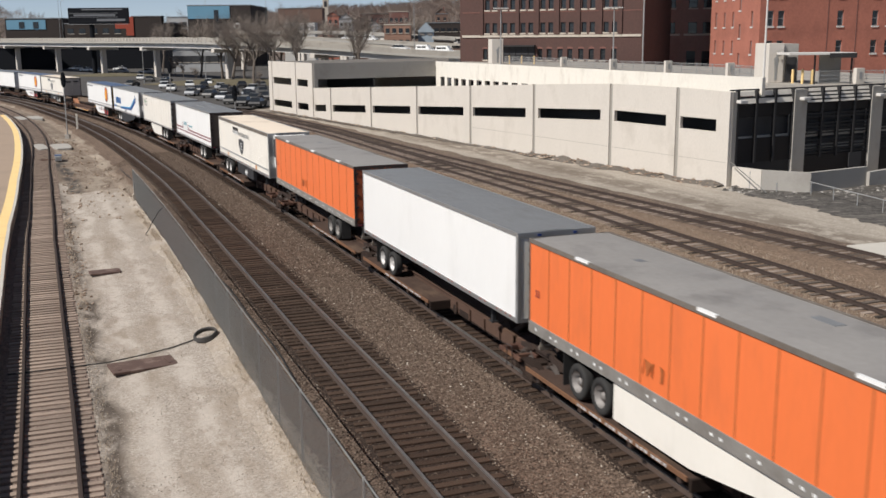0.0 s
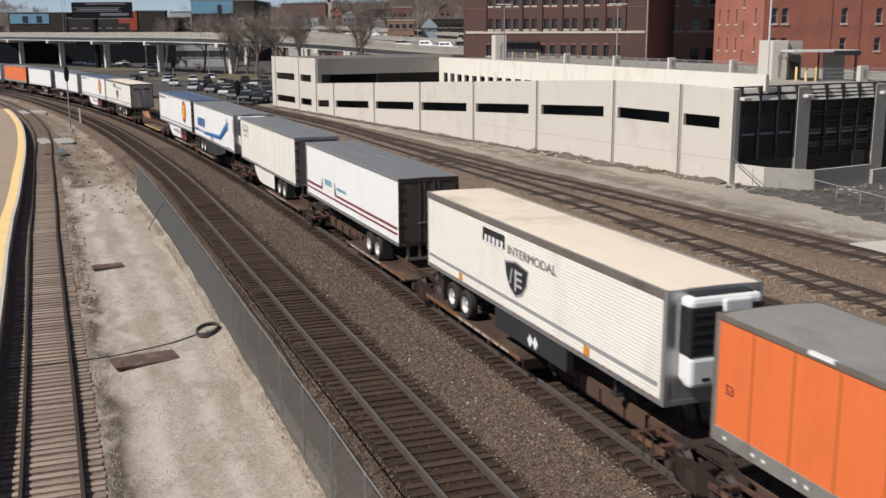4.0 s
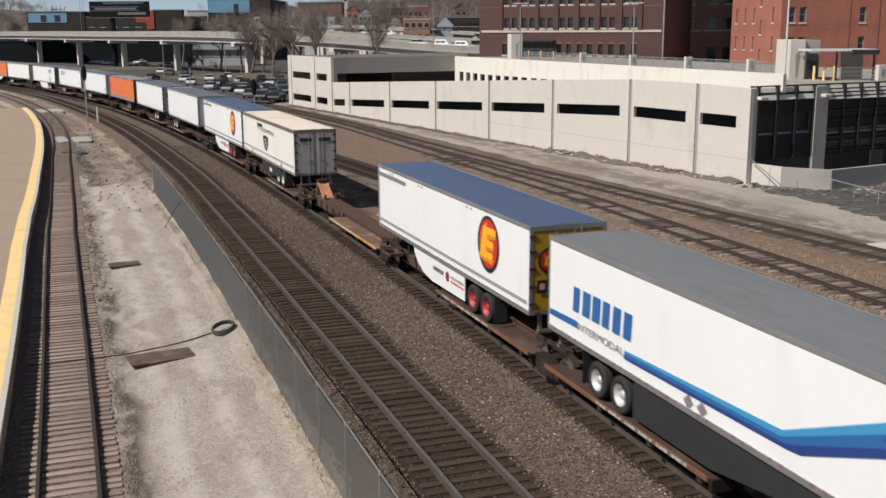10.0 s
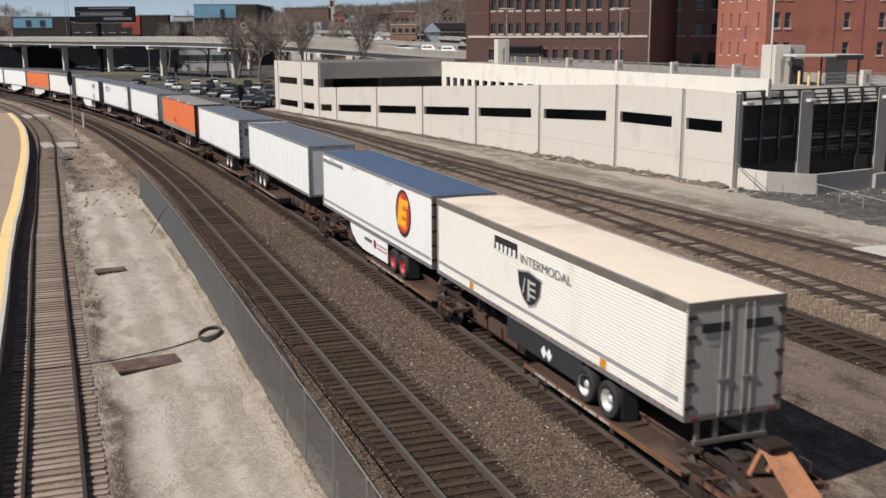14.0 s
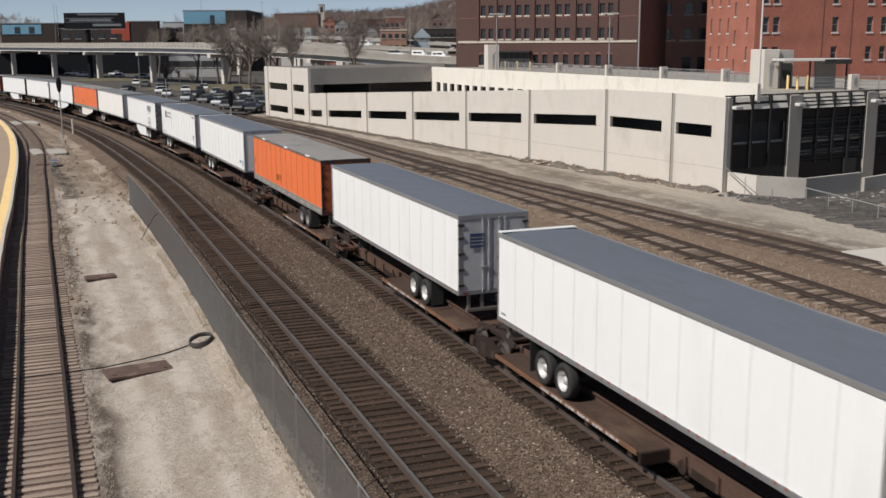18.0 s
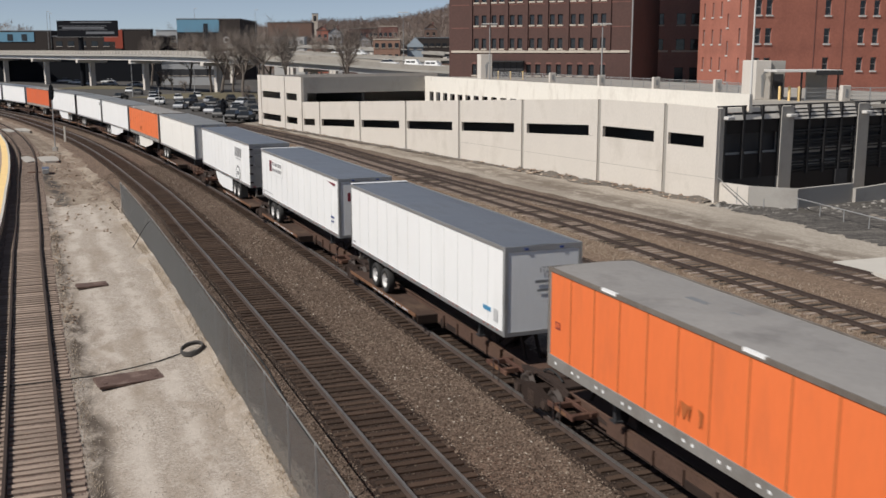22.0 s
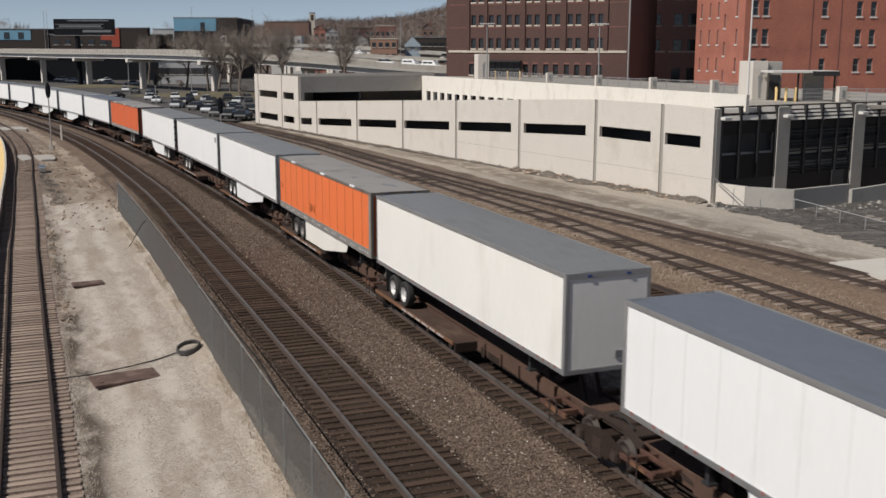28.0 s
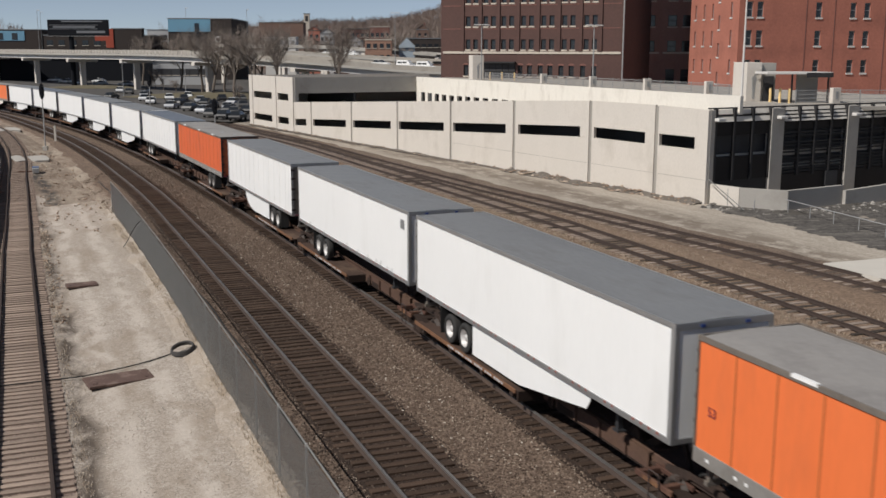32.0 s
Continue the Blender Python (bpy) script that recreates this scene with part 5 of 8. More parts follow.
def lettering(e, body, x, y, z, size, ink, face="end", o=-1, width=0.0, height=0.0):
    """A short readable word or number set in the built-in font and made a mesh, stretched to a width and height."""
    cu = bpy.data.curves.new("number", "FONT")
    cu.body, cu.size, cu.align_x, cu.extrude = body, size, "CENTER", 0.003
    tmp = bpy.data.objects.new("number", cu)
    me = bpy.data.meshes.new_from_object(tmp)
    bpy.data.objects.remove(tmp)
    if width:
        xs, ys = [v.co.x for v in me.vertices], [v.co.y for v in me.vertices]
        me.transform(Matrix.Diagonal((width / (max(xs) - min(xs)), height / (max(ys) - min(ys)), 1, 1)))
    me.materials.clear()
    me.materials.append(M[ink])
    ob = part("number" if body.isdigit() else "lettering", me, None, e)
    ob.matrix_basis = pose(x, y, z, 90, 0, -90) if face == "end" else pose(x, y, z, 90, 0, 180)
    return ob


def deco_numbered(e):
    lettering(e, "172", -0.062, 0.0, 3.8, 0.24, "ink_grey")
    face_mark(e, 0, -0.3, 0.3, 3.47, 3.56, "ink_grey")
    face_mark(e, 0, -0.22, 0.22, 3.2, 3.27, "ink_grey")
    face_mark(e, 0, -1.05, -0.85, 2.2, 2.45, "ink_grey")
    text_row(e, 14.6, 15.2, 2.42, 2.56, 4, "ink_sky", 16)
    mark(e, "code_plate", rect(15.4, 15.7, 2.2, 2.6), "ink_pale")


def deco_scrawl(e):
    lettering(e, "53", LEN - 0.55, HALF + 0.02, 3.0, 0.3, "ink_maroon", "side")
    r = random.Random(6)
    for k in range(5):
        l = 6.7 + r.uniform(-0.4, 0.7)
        mark(e, "scrawl", [(l, 2.5 + r.uniform(-0.1, 0.1)), (l + 0.05, 2.5), (l + r.uniform(-0.1, 0.3), 2.85), (l + r.uniform(-0.2, 0.2), 2.9)], "seam_orange")


def deco_scuffs(e):
    r = random.Random(9)
    mark(e, "code_plate", rect(15.3, 15.7, 3.9, 4.25), "ink_grey")
    for k in range(12):
        l = r.uniform(0.4, 15.6)
        mark(e, "scuff", [(l, 2.02), (l + r.uniform(0.2, 0.7), 2.02), (l + 0.3, 2.02 + r.uniform(0.05, 0.25))], "seam_white")


def deco_lip(e):
    part("front_lip", boxes((LEN - 0.2, LEN + 0.06, -HALF, HALF, TOP + 0.014, TOP + 0.05), bevel=0.01), "white", e)
    text_row(e, 0.25, 0.6, 2.12, 2.19, 3, "ink_mid", 20)


def spine_car(rear_near, plain=False, edge="car_edge", hitch="truck", deck="deck_rust", lip=0.045):
    e = thing("spine_car", "rust-brown skeleton railcar carrying a highway trailer", "railcar", group="railcars of the freight train")
    fx = (lambda x: x) if rear_near else (lambda x: LEN - x)

    def bx(x0, x1, y0, y1, z0, z1):
        x0, x1 = sorted((fx(x0), fx(x1)))
        y0, y1 = sorted((y0, y1))
        return (x0, x1, y0, y1, z0, z1)
    part("centre_sill", boxes(bx(-0.4, LEN + 0.4, -0.42, 0.42, 0.40, 0.84), bevel=0.03), "sill_brown", e)
    part("sill_cap", boxes(bx(0.4, LEN - 1.9, -0.3, 0.3, 0.845, 0.88)), "sill_brown", e)
    for y in (1, -1):
        part("sill_flange", boxes(bx(0.4, LEN - 1.9, 0.36 * y, 0.5 * y, 0.845, 0.875)), "sill_brown", e)
        # black strip painted as the shade between cap and flange
        part("groove", boxes(bx(0.4, LEN - 1.9, 0.3 * y, 0.36 * y, 0.84, 0.848)), "black", e, "black strip for the shade in the gap beside the sill cap")
    for y in (1, -1):
        part("wheel_deck", boxes(bx(-0.1, 8.4, 0.44 * y, 1.32 * y, 0.60, 0.67), bevel=0.01), deck, e, "rusty steel wheel deck")
        part("deck_lip", boxes(bx(-0.1, 8.4, 1.325 * y, (1.325 + lip) * y, 0.6, 0.73), bevel=0.01), edge, e, "worn rust-orange deck edge")
        part("deck_end", boxes(bx(8.4, 8.5, 0.44 * y, 1.3 * y, 0.36, 0.67)), "truck", e)
        for x in ((0.6, 3.2, 5.8, 8.0) if not plain else ()):
            part("cross_arm", boxes(bx(x - 0.09, x + 0.09, 0.3 * y, 1.3 * y, 0.42, 0.595)), "car_steel", e)
        if not plain and y > 0:
            bm = bmesh.new()
            for k in range(26):
                if k % 9 not in (3, 8):
                    box(bm, *bx(3.2 + 0.17 * k, 3.29 + 0.17 * k + 0.03 * (k % 3), (1.3262 + lip) * y, (1.3292 + lip) * y, 0.625, 0.7))
            tagged(part("lettering", bm, "ink_pale", e, "pale worn lettering on the deck edge"), kind="stuff")
        if not plain:
            part("side_web", boxes(bx(8.6, 14.2, 0.5 * y, 0.53 * y, 0.42, 0.84)), "sill_brown", e, "brown side plate of the sill")
            for x in (9.3, 10.6, 11.9, 13.2):
                part("web_rib", boxes(bx(x - 0.04, x + 0.04, 0.53 * y, 0.6 * y, 0.44, 0.82)), "sill_brown", e)
            bm = bmesh.new()
            slab_quad(bm, [(fx(13.0), 0.84), (fx(13.5), 0.84), (fx(13.4), 1.15), (fx(13.1), 1.15)], 0.3 * y - 0.03, 0.3 * y + 0.03)
            part("leg_saddle", bm, "car_steel", e)
        part("sill_step", boxes(bx(9.5, 10.6, 0.365 * y, 0.55 * y, 0.36, 0.6), bevel=0.02), "truck", e)
        bm = bmesh.new()
        slab_quad(bm, [(fx(12.9), 0.44), (fx(13.1), 0.44), (fx(15.2), 0.62), (fx(15.0), 0.72)], y * 0.4 - 0.05, y * 0.4 + 0.05)
        part("diagonal_brace", bm, "car_steel", e)
        for x in (14.9, 15.9):
            part("end_arm", boxes(bx(x - 0.08, x + 0.08, 0.3 * y, 1.25 * y, 0.62, 0.78), bevel=0.015), "frame_red", e)
        part("end_beam", boxes(bx(14.75, 16.25, 1.19 * y, 1.27 * y, 0.64, 0.78), bevel=0.015), "frame_red", e)
        part("end_rail", boxes(bx(14.75, 16.25, 0.62 * y, 0.7 * y, 0.68, 0.8), bevel=0.015), "frame_red", e)
        part("end_plate", boxes(bx(15.1, 15.75, 1.272 * y, 1.279 * y, 0.66, 0.76)), "car_edge", e, "scuffed orange marking plate")
        bm = bmesh.new()
        xg = fx(15.6)
        cyl(bm, (xg - 0.2, y * 1.3, 0.3), (xg - 0.2, y * 1.3, 1.0), 0.02, n=6)
        cyl(bm, (xg + 0.2, y * 1.3, 0.3), (xg + 0.2, y * 1.3, 1.0), 0.02, n=6)
        cyl(bm, (xg - 0.2, y * 1.3, 1.0), (xg + 0.2, y * 1.3, 1.0), 0.02, n=6)
        part("grab_iron", bm, "frame_dark", e)
    bm = bmesh.new()
    leg = 15.1
    for y in (-0.25, 0.25):
        slab_quad(bm, [(fx(leg - 1.5), 0.86), (fx(leg - 1.1), 0.86), (fx(leg + 0.1), FLOOR - 0.2), (fx(leg - 0.15), FLOOR - 0.2)], y - 0.05, y + 0.05)
        slab_quad(bm, [(fx(leg + 0.4), 0.86), (fx(leg + 0.52), 0.86), (fx(leg + 0.1), FLOOR - 0.2), (fx(leg - 0.02), FLOOR - 0.2)], y - 0.04, y + 0.04)
    slab_quad(bm, [(fx(leg - 1.4), 0.9), (fx(leg - 1.32), 0.9), (fx(leg), FLOOR - 0.22), (fx(leg - 0.1), FLOOR - 0.22)], -0.25, 0.25)
    part("hitch", bm, hitch, e, "folding hitch stand")
    part("hitch_head", boxes(bx(leg - 0.25, leg + 0.32, -0.33, 0.33, FLOOR - 0.2, FLOOR - 0.06), bevel=0.04), "truck", e)
    bm = bmesh.new()
    cyl(bm, (fx(9.2), -0.6, 0.5), (fx(9.2), 0.6, 0.5), 0.18, n=12)
    part("air_tank", bm, "truck", e)
    bm = bmesh.new()
    cyl(bm, (fx(0.2), 0.5, 0.36), (fx(15.5), 0.5, 0.38), 0.03, n=6)
    part("brake_pipe", bm, "truck", e)
    return e


def rail_truck(plain=False):
    e = thing("rail_truck", "dark greasy steel two-axle rail truck between two railcars", "rail truck", group="rail trucks of the freight train")
    for y in (1, -1):
        bm = bmesh.new()
        yo = y * 0.98
        slab_quad(bm, [(-1.15, 0.36), (-0.75, 0.34), (-0.35, 0.16), (0.35, 0.16), (0.75, 0.34), (1.15, 0.36), (1.15, 0.58), (0.7, 0.66), (0.3, 0.78), (-0.3, 0.78), (-0.7, 0.66), (-1.15, 0.58)], yo - 0.09, yo + 0.09)
        sf = part("side_frame", bm, "truck", e)
        for x in ((-0.14, 0, 0.14) if not plain else ()):
            bm = bmesh.new()
            cyl(bm, (x, yo + y * 0.08, 0.24), (x, yo + y * 0.08, 0.62), 0.055, n=8)
            part("spring", bm, "wheel_steel", sf)
        for x in (-0.89, 0.89):
            bm = bmesh.new()
            cyl(bm, (x, yo + y * 0.05, 0.44), (x, yo + y * 0.17, 0.44), 0.13, n=12)
            part("bearing_cap", bm, "wheel_steel", sf)
    for x in (-0.89, 0.89):
        for y in (1, -1):
            bm = bmesh.new()
            lathe(bm, [(0.46, -0.03), (0.46, 0.0), (0.42, 0.01), (0.415, 0.10), (0.33, 0.10), (0.30, 0.05), (0.12, 0.06), (0.1, 0.13), (0.001, 0.13)], 20)
            w = part("rail_wheel", bm, "wheel_worn", e, smooth=True)
            w.matrix_basis = pose(x, y * 0.72, 0.425, 0, 0, 0 if y > 0 else 180)
        bm = bmesh.new()
        cyl(bm, (x, -0.72, 0.425), (x, 0.72, 0.425), 0.09, n=10)
        part("axle", bm, "truck", e)
    part("bolster", boxes((-0.22, 0.22, -1.0, 1.0, 0.46, 0.72), bevel=0.02), "truck", e)
    if not plain:
        for y in (1, -1):
            for x in (-0.89, 0.89):
                part("journal_box", boxes((x - 0.2, x + 0.2, *sorted((y * 0.9, y * 1.13)), 0.3, 0.6), bevel=0.04), "truck", e)
            part("spring_plank", boxes((-0.34, 0.34, *sorted((y * 0.86, y * 1.16)), 0.16, 0.24), bevel=0.02), "truck", e)
            bm = bmesh.new()
            slab_quad(bm, [(-1.5, 0.82), (-1.0, 0.62), (-0.5, 0.94), (0.5, 0.94), (1.0, 0.62), (1.5, 0.82), (1.5, 0.92), (0.7, 1.04), (-0.7, 1.04), (-1.5, 0.92)], y * 0.62 - 0.05, y * 0.62 + 0.05)
            part("hanger_frame", bm, "car_steel", e)
        for x in (-0.45, 0.45):
            part("brake_beam", boxes((x - 0.06, x + 0.06, -0.7, 0.7, 0.3, 0.42), bevel=0.02), "truck", e)
        bm = bmesh.new()
        lathe(bm, [(0.001, 0.9), (0.3, 0.9), (0.3, 0.99), (0.2, 1.05), (0.001, 1.05)], 16, axis="z")
        part("centre_plate", bm, "car_steel", e)
    part("end_platform", boxes((-0.95, 0.95, -0.6, 0.6, 0.80, 0.9), bevel=0.02), "car_steel", e)
    for x in (-0.8, 0.8):
        part("cross_beam", boxes((x - 0.09, x + 0.09, -0.82, 0.82, 0.72, 0.88), bevel=0.02), "car_steel", e)
    for y in (1, -1):
        bm = bmesh.new()
        pts = [(-0.6, 0.35 * y, 0.95), (-0.3, 0.4 * y, 1.12), (0.1, 0.42 * y, 1.15), (0.4, 0.38 * y, 1.05), (0.6, 0.35 * y, 0.92)]
        for a, b in zip(pts, pts[1:]):
            cyl(bm, a, b, 0.03, n=6)
        part("air_hose", bm, "rubber", e)
    return e


ORANGE = dict(rim="rim_dirty", roof="roof_brown", frame_mat="alu_dirty", rail_mat="rail_grey", low_rail=0.34, ribs=1.16, rib_mat="seam_orange", rib_w=0.022)
STYLES = {
    "orange_f": dict(ORANGE, bogie=3.6, side="orange", rear_near=False, skirt="white_warm", front="orange_dirty", nose=0.3, deco=deco_scrawl, label="bright orange ribbed highway trailer with a grey roof"),
    "orange_s": dict(ORANGE, bogie=3.9, side="orange", rear_near=False, skirt="white_warm", front="orange_dirty", nose=0.3, deco=deco_scrawl, label="orange ribbed highway trailer with pale side skirts"),
    "orange_r": dict(ORANGE, bogie=3.75, side="orange", rear_near=True, rear="door_orange", end_mat="frame_dark", deco=deco_scrawl, label="orange ribbed highway trailer with grimy rust-red doors"),
    "orange_d": dict(ORANGE, bogie=3.8, side="orange_dirty", rear_near=True, rear="door_orange", end_mat="frame_dark", label="dirty dull orange highway trailer with grimy doors"),
    "white_a": dict(bogie=3.2, side="white", rear_near=False, front="white_warm", ribs=0, label="bright white smooth highway trailer with a pale nose"),
    "white_f": dict(bogie=3.7, side="white", roof="roof_slate", rear_near=False, front="white", deco=deco_lip, label="white panelled highway trailer with a grey roof"),
    "white_n": dict(bogie=3.85, side="white", roof="roof_slate", rear_near=False, front="white", deco=lambda e: (deco_numbered(e), deco_lip(e)), label="white panelled trailer with a number on its nose"),
    "white_s": dict(bogie=3.7, side="white", rear_near=False, front="white", skirt="white", ribs=0, label="white highway trailer with white side skirts"),
    "white_r": dict(bogie=3.9, side="white", rear_near=True, skirt="white", label="white highway trailer with its doors facing forward"),
    "plain_f": dict(bogie=4.1, side="white", rear_near=False, front="white", ribs=0, deco=deco_scuffs, label="white scuffed highway trailer with a dented lower edge"),
    "warm_f": dict(bogie=2.5, side="white_soft", roof="roof_grey", rear_near=False, ribs=0, front="white_soft", label="cream-white highway trailer with a dull grey roof"),
    "prime_f": dict(bogie=3.0, side="white_warm", roof="cream", rear_near=False, reefer=True, corrugated=True, deco=deco_shield, label="cream refrigerated trailer with a black shield emblem and sandy roof"),
    "prime_r": dict(bogie=4.15, side="white_warm", roof="cream", rear_near=True, rear="door_grey", end_mat="alu_dirty", corrugated=True, deco=deco_shield, label="cream trailer with a black shield emblem and grimy doors"),
    "striped_r": dict(side="white", rear_near=True, rear="door_dark", end_mat="frame_dark", bogie=3.7, corrugated=True, deco=deco_stripes, label="white ribbed trailer with twin dark red stripes and grimy doors"),
    "panel_r": dict(bogie=3.65, gap=2.0, side="white_warm", rear_near=True, rear="alu_dirty", ribs=1.22, rib_mat="seam_cream", skirt="white_warm", deco=deco_frame, label="cream panelled trailer with a framed green emblem"),
    "reefer_f": dict(bogie=3.6, side="white", rear_near=False, reefer=True, ribs=0, skirt="black", deco=deco_wave, label="white refrigerated trailer with a blue wave band"),
    "oval_r": dict(bogie=4.2, side="white", roof="roof_blue", rear_near=True, rear="gold", rim="rim_red", ribs=0, skirt="white", deco=deco_oval, label="white trailer with a yellow and red oval emblem"),
    "bluedoor_r": dict(bogie=4.1, side="white", roof="roof_slate", rear_near=True, rear="door_pale", deco=deco_stickers, label="white trailer with grey doors and two blue stickers"),
    "logo_f": dict(bogie=3.0, side="white", roof="roof_slate", rear_near=False, front="white", deco=lambda e: (deco_emblem(e), deco_lip(e)), label="white panelled trailer with a dark red emblem"),
    "text_r": dict(bogie=4.35, side="white", roof="roof_slate", rear_near=True, rear="alu", rib_mat="seam_faint", skirt="white", deco=deco_lettered, label="white trailer with grey lettering and a round grey mark"),
}
# start of each trailer along the line when the clip starts, and its style
TRAIN = [
    (-6.16, "orange_f"), (10.87, "white_a"), (28.49, "orange_r"), (46.61, "prime_f"), (65.52, "striped_r"), (83.58, "panel_r"), (102.2, "reefer_f"), (119.78, "oval_r"),
    (136.63, "empty"), (153.27, "prime_r"), (170.08, "oval_r"), (189.22, "white_f"), (208.75, "bluedoor_r"), (226.94, "orange_r"), (246.06, "white_n"), (264.26, "logo_f"),
    (283.87, "text_r"), (303.05, "warm_f"), (320.01, "orange_s"), (337.09, "white_s"), (354.14, "plain_f"), (371.8, "white_r"), (390.29, "orange_d"), (407.85, "white_f"),
    (425.35, "white_s"), (443.05, "white_s"), (460.75, "white_s"), (478.55, "bluedoor_r"), (496.15, "white_s"), (513.95, "orange_s"), (531.75, "white_f"), (549.55, "white_s"),
    (567.35, "white_a"), (585.15, "orange_r"), (602.95, "white_f"),
]
MADE = {}


def make(kind, maker):
    if kind not in MADE:
        MADE[kind] = maker()
        return MADE[kind]
    return copy_thing(MADE[kind], Matrix.Identity(4))


SHORT = {"striped_r": 15.4, "panel_r": 15.35}               # shorter trailers


def build_train():
    global LEN
    for i, (c, kind) in enumerate(TRAIN):
        far = i > 23                      # never comes near the eye
        rear = kind.split("_")[-1] in ("r", "d") or kind == "empty"
        if kind == "empty":
            car = spine_car(True, edge="lip_yellow", hitch="hitch_orange", deck="deck_dusty", lip=0.025)
            tagged(car, "empty rust-brown skeleton railcar with its hitch raised")
        else:
            full, LEN = LEN, SHORT.get(kind, LEN)
            tr = make(kind + str(far), lambda: trailer(**STYLES[kind], plain=far))
            MOVING.append((tr, c + full - LEN, 0))
            LEN = full
            car = make("spine_" + str(rear) + str(far), lambda: spine_car(rear, far))
        MOVING.append((car, c, 0))
        tk = make("truck" + str(far), lambda: rail_truck(far))
        prev = TRAIN[i - 1][0] + LEN if i else c - 2
        MOVING.append((tk, (c + prev) / 2, 1))


build_train()


def motions():
    for ob, c, is_truck in MOVING:
        rows = []
        for k in range(33):
            s = c - run(k)
            if is_truck:
                rows.append((k, on_track(s - 0.9, 0.0, 1.8) @ pose(0.9, 0, 0)))
            else:
                rows.append((k, on_track(s)))
        walk(ob, rows)




# ---- things on the garage deck ----
def deck_tower(name, label, at_xy, w, dpt, z1, rz):
    e = thing(name, label, "stair tower", pose(*at_xy, 6.38, 0, 0, rz))
    part("shaft", boxes((-w / 2, w / 2, 0, dpt, 0, z1 - 6.38), bevel=0.03), "concrete", e)
    bm = bmesh.new()
    lathe(bm, [(0.0, -0.02), (0.22, -0.02), (0.22, 0.02), (0.0, 0.02)], 14, at=(0, -0.01, 1.9))
    for pts in (((-0.1, 0.2), (0.1, 0.2), (0.16, 1.7), (-0.16, 1.7)), ((-0.05, 2.05), (0.4, 2.3), (0.42, 2.5), (-0.02, 2.25))):
        slab_quad(bm, list(pts), -0.02, 0.02)
    part("emblem", bm, "galv", e, "grey painted emblem")
    return e


GRZ = math.degrees(math.atan2(0.4758, 0.8795))
deck_tower("stair_tower", "white concrete stair tower on the garage deck", (10.0, 154.5), 1.7, 2.4, 9.95, 10)
tw = deck_tower("lift_tower", "white concrete lift tower beside a flat canopy", (28.86, 86.9), 1.35, 2.6, 9.62, 8)
# greyer than the shaft: the shade on this side is put into its colour
part("lift_block", boxes((0.68, 2.05, 0.2, 2.6, 0, 3.2), bevel=0.02), "concrete_grey", tw)
part("lift_door", boxes((0.95, 1.85, 0.1, 0.195, 0, 2.1)), "dark", tw)
can = thing("canopy", "flat steel canopy over the lift lobby", "canopy", pose(28.9, 84.3, 6.38, 0, 0, 2))
part("roof_slab", boxes((0, 5.5, -0.4, 2.4, 2.32, 2.5), bevel=0.02), "frame_white", can)
part("fascia", boxes((3.3, 5.54, -0.44, -0.402, 2.08, 2.46)), "louver", can)
for x in (2.3, 5.35):
    part("post", boxes((x - 0.06, x + 0.06, 0, 0.12, 0, 2.32)), "louver", can)
part("lobby_wall", boxes((3.6, 5.4, 2.2, 2.4, 0, 2.32)), "joint", can)


def bollard(x, y):
    e = thing("bollard", "yellow steel bollard on the garage deck", "bollard", pose(x, y, 6.38), group="bollards on the deck")
    bm = bmesh.new()
    lathe(bm, [(0.11, 0), (0.11, 1.1), (0.07, 1.17), (0.001, 1.19)], 12, axis="z")
    part("pipe", bm, "yellow", e)


for x, y in ((29.9, 85.7), (30.35, 84.7), (30.76, 83.7), (11.6, 152.5), (13.2, 150.5), (14.8, 148.5)):
    bollard(x, y)


def deck_railing(name, pts, boxes_at):
    e = thing(name, "grey mesh railing on the garage deck", "railing")
    for a, b in zip(pts, pts[1:]):
        a, b = Vector(a), Vector(b)
        n = max(1, round((b - a).length / 2.4))
        bm = bmesh.new()
        for z in (0.12, 0.4, 0.7, 1.05):
            cyl(bm, (*a.xy, 6.38 + z), (*b.xy, 6.38 + z), 0.025, n=5, caps=False)
        part("rail", bm, "galv", e)
        bm = bmesh.new()
        k = int((b - a).length / 0.12)
        for i in range(k):
            p = a.lerp(b, i / k)
            box(bm, p.x - 0.008, p.x + 0.008, p.y - 0.008, p.y + 0.008, 6.45, 7.42)
        tagged(part("mesh_infill", bm, "galv", e), kind="stuff")
        for i in range(n + 1):
            p = a.lerp(b, i / n)
            part("post", boxes((p.x - 0.04, p.x + 0.04, p.y - 0.04, p.y + 0.04, 6.38, 7.48)), "galv", e)
    for x, y in boxes_at:
        o = thing("marker_post", "short white concrete pedestal with a dark emblem", "pedestal", pose(x, y, 6.38, 0, 0, 20), group="pedestals on the deck")
        part("block", boxes((-0.42, 0.42, -0.2, 0.2, 0, 1.25), bevel=0.03), "concrete", o)
        part("emblem", boxes((-0.13, 0.13, -0.225, -0.203, 0.35, 0.95)), "galv", o)


deck_railing("deck_railing", [(11.0, 153.4), (17.5, 137.2), (21.5, 123.0), (25.7, 113.0), (29.56, 103.0), (30.4, 95)], [(17.5, 136.8), (21.5, 122.6), (25.7, 112.6), (29.56, 102.6), (34.75, 84.2)])
deck_railing("deck_railing", [(31.2, 83.4), (34.5, 84.4), (44, 84.0), (54, 84)], [])


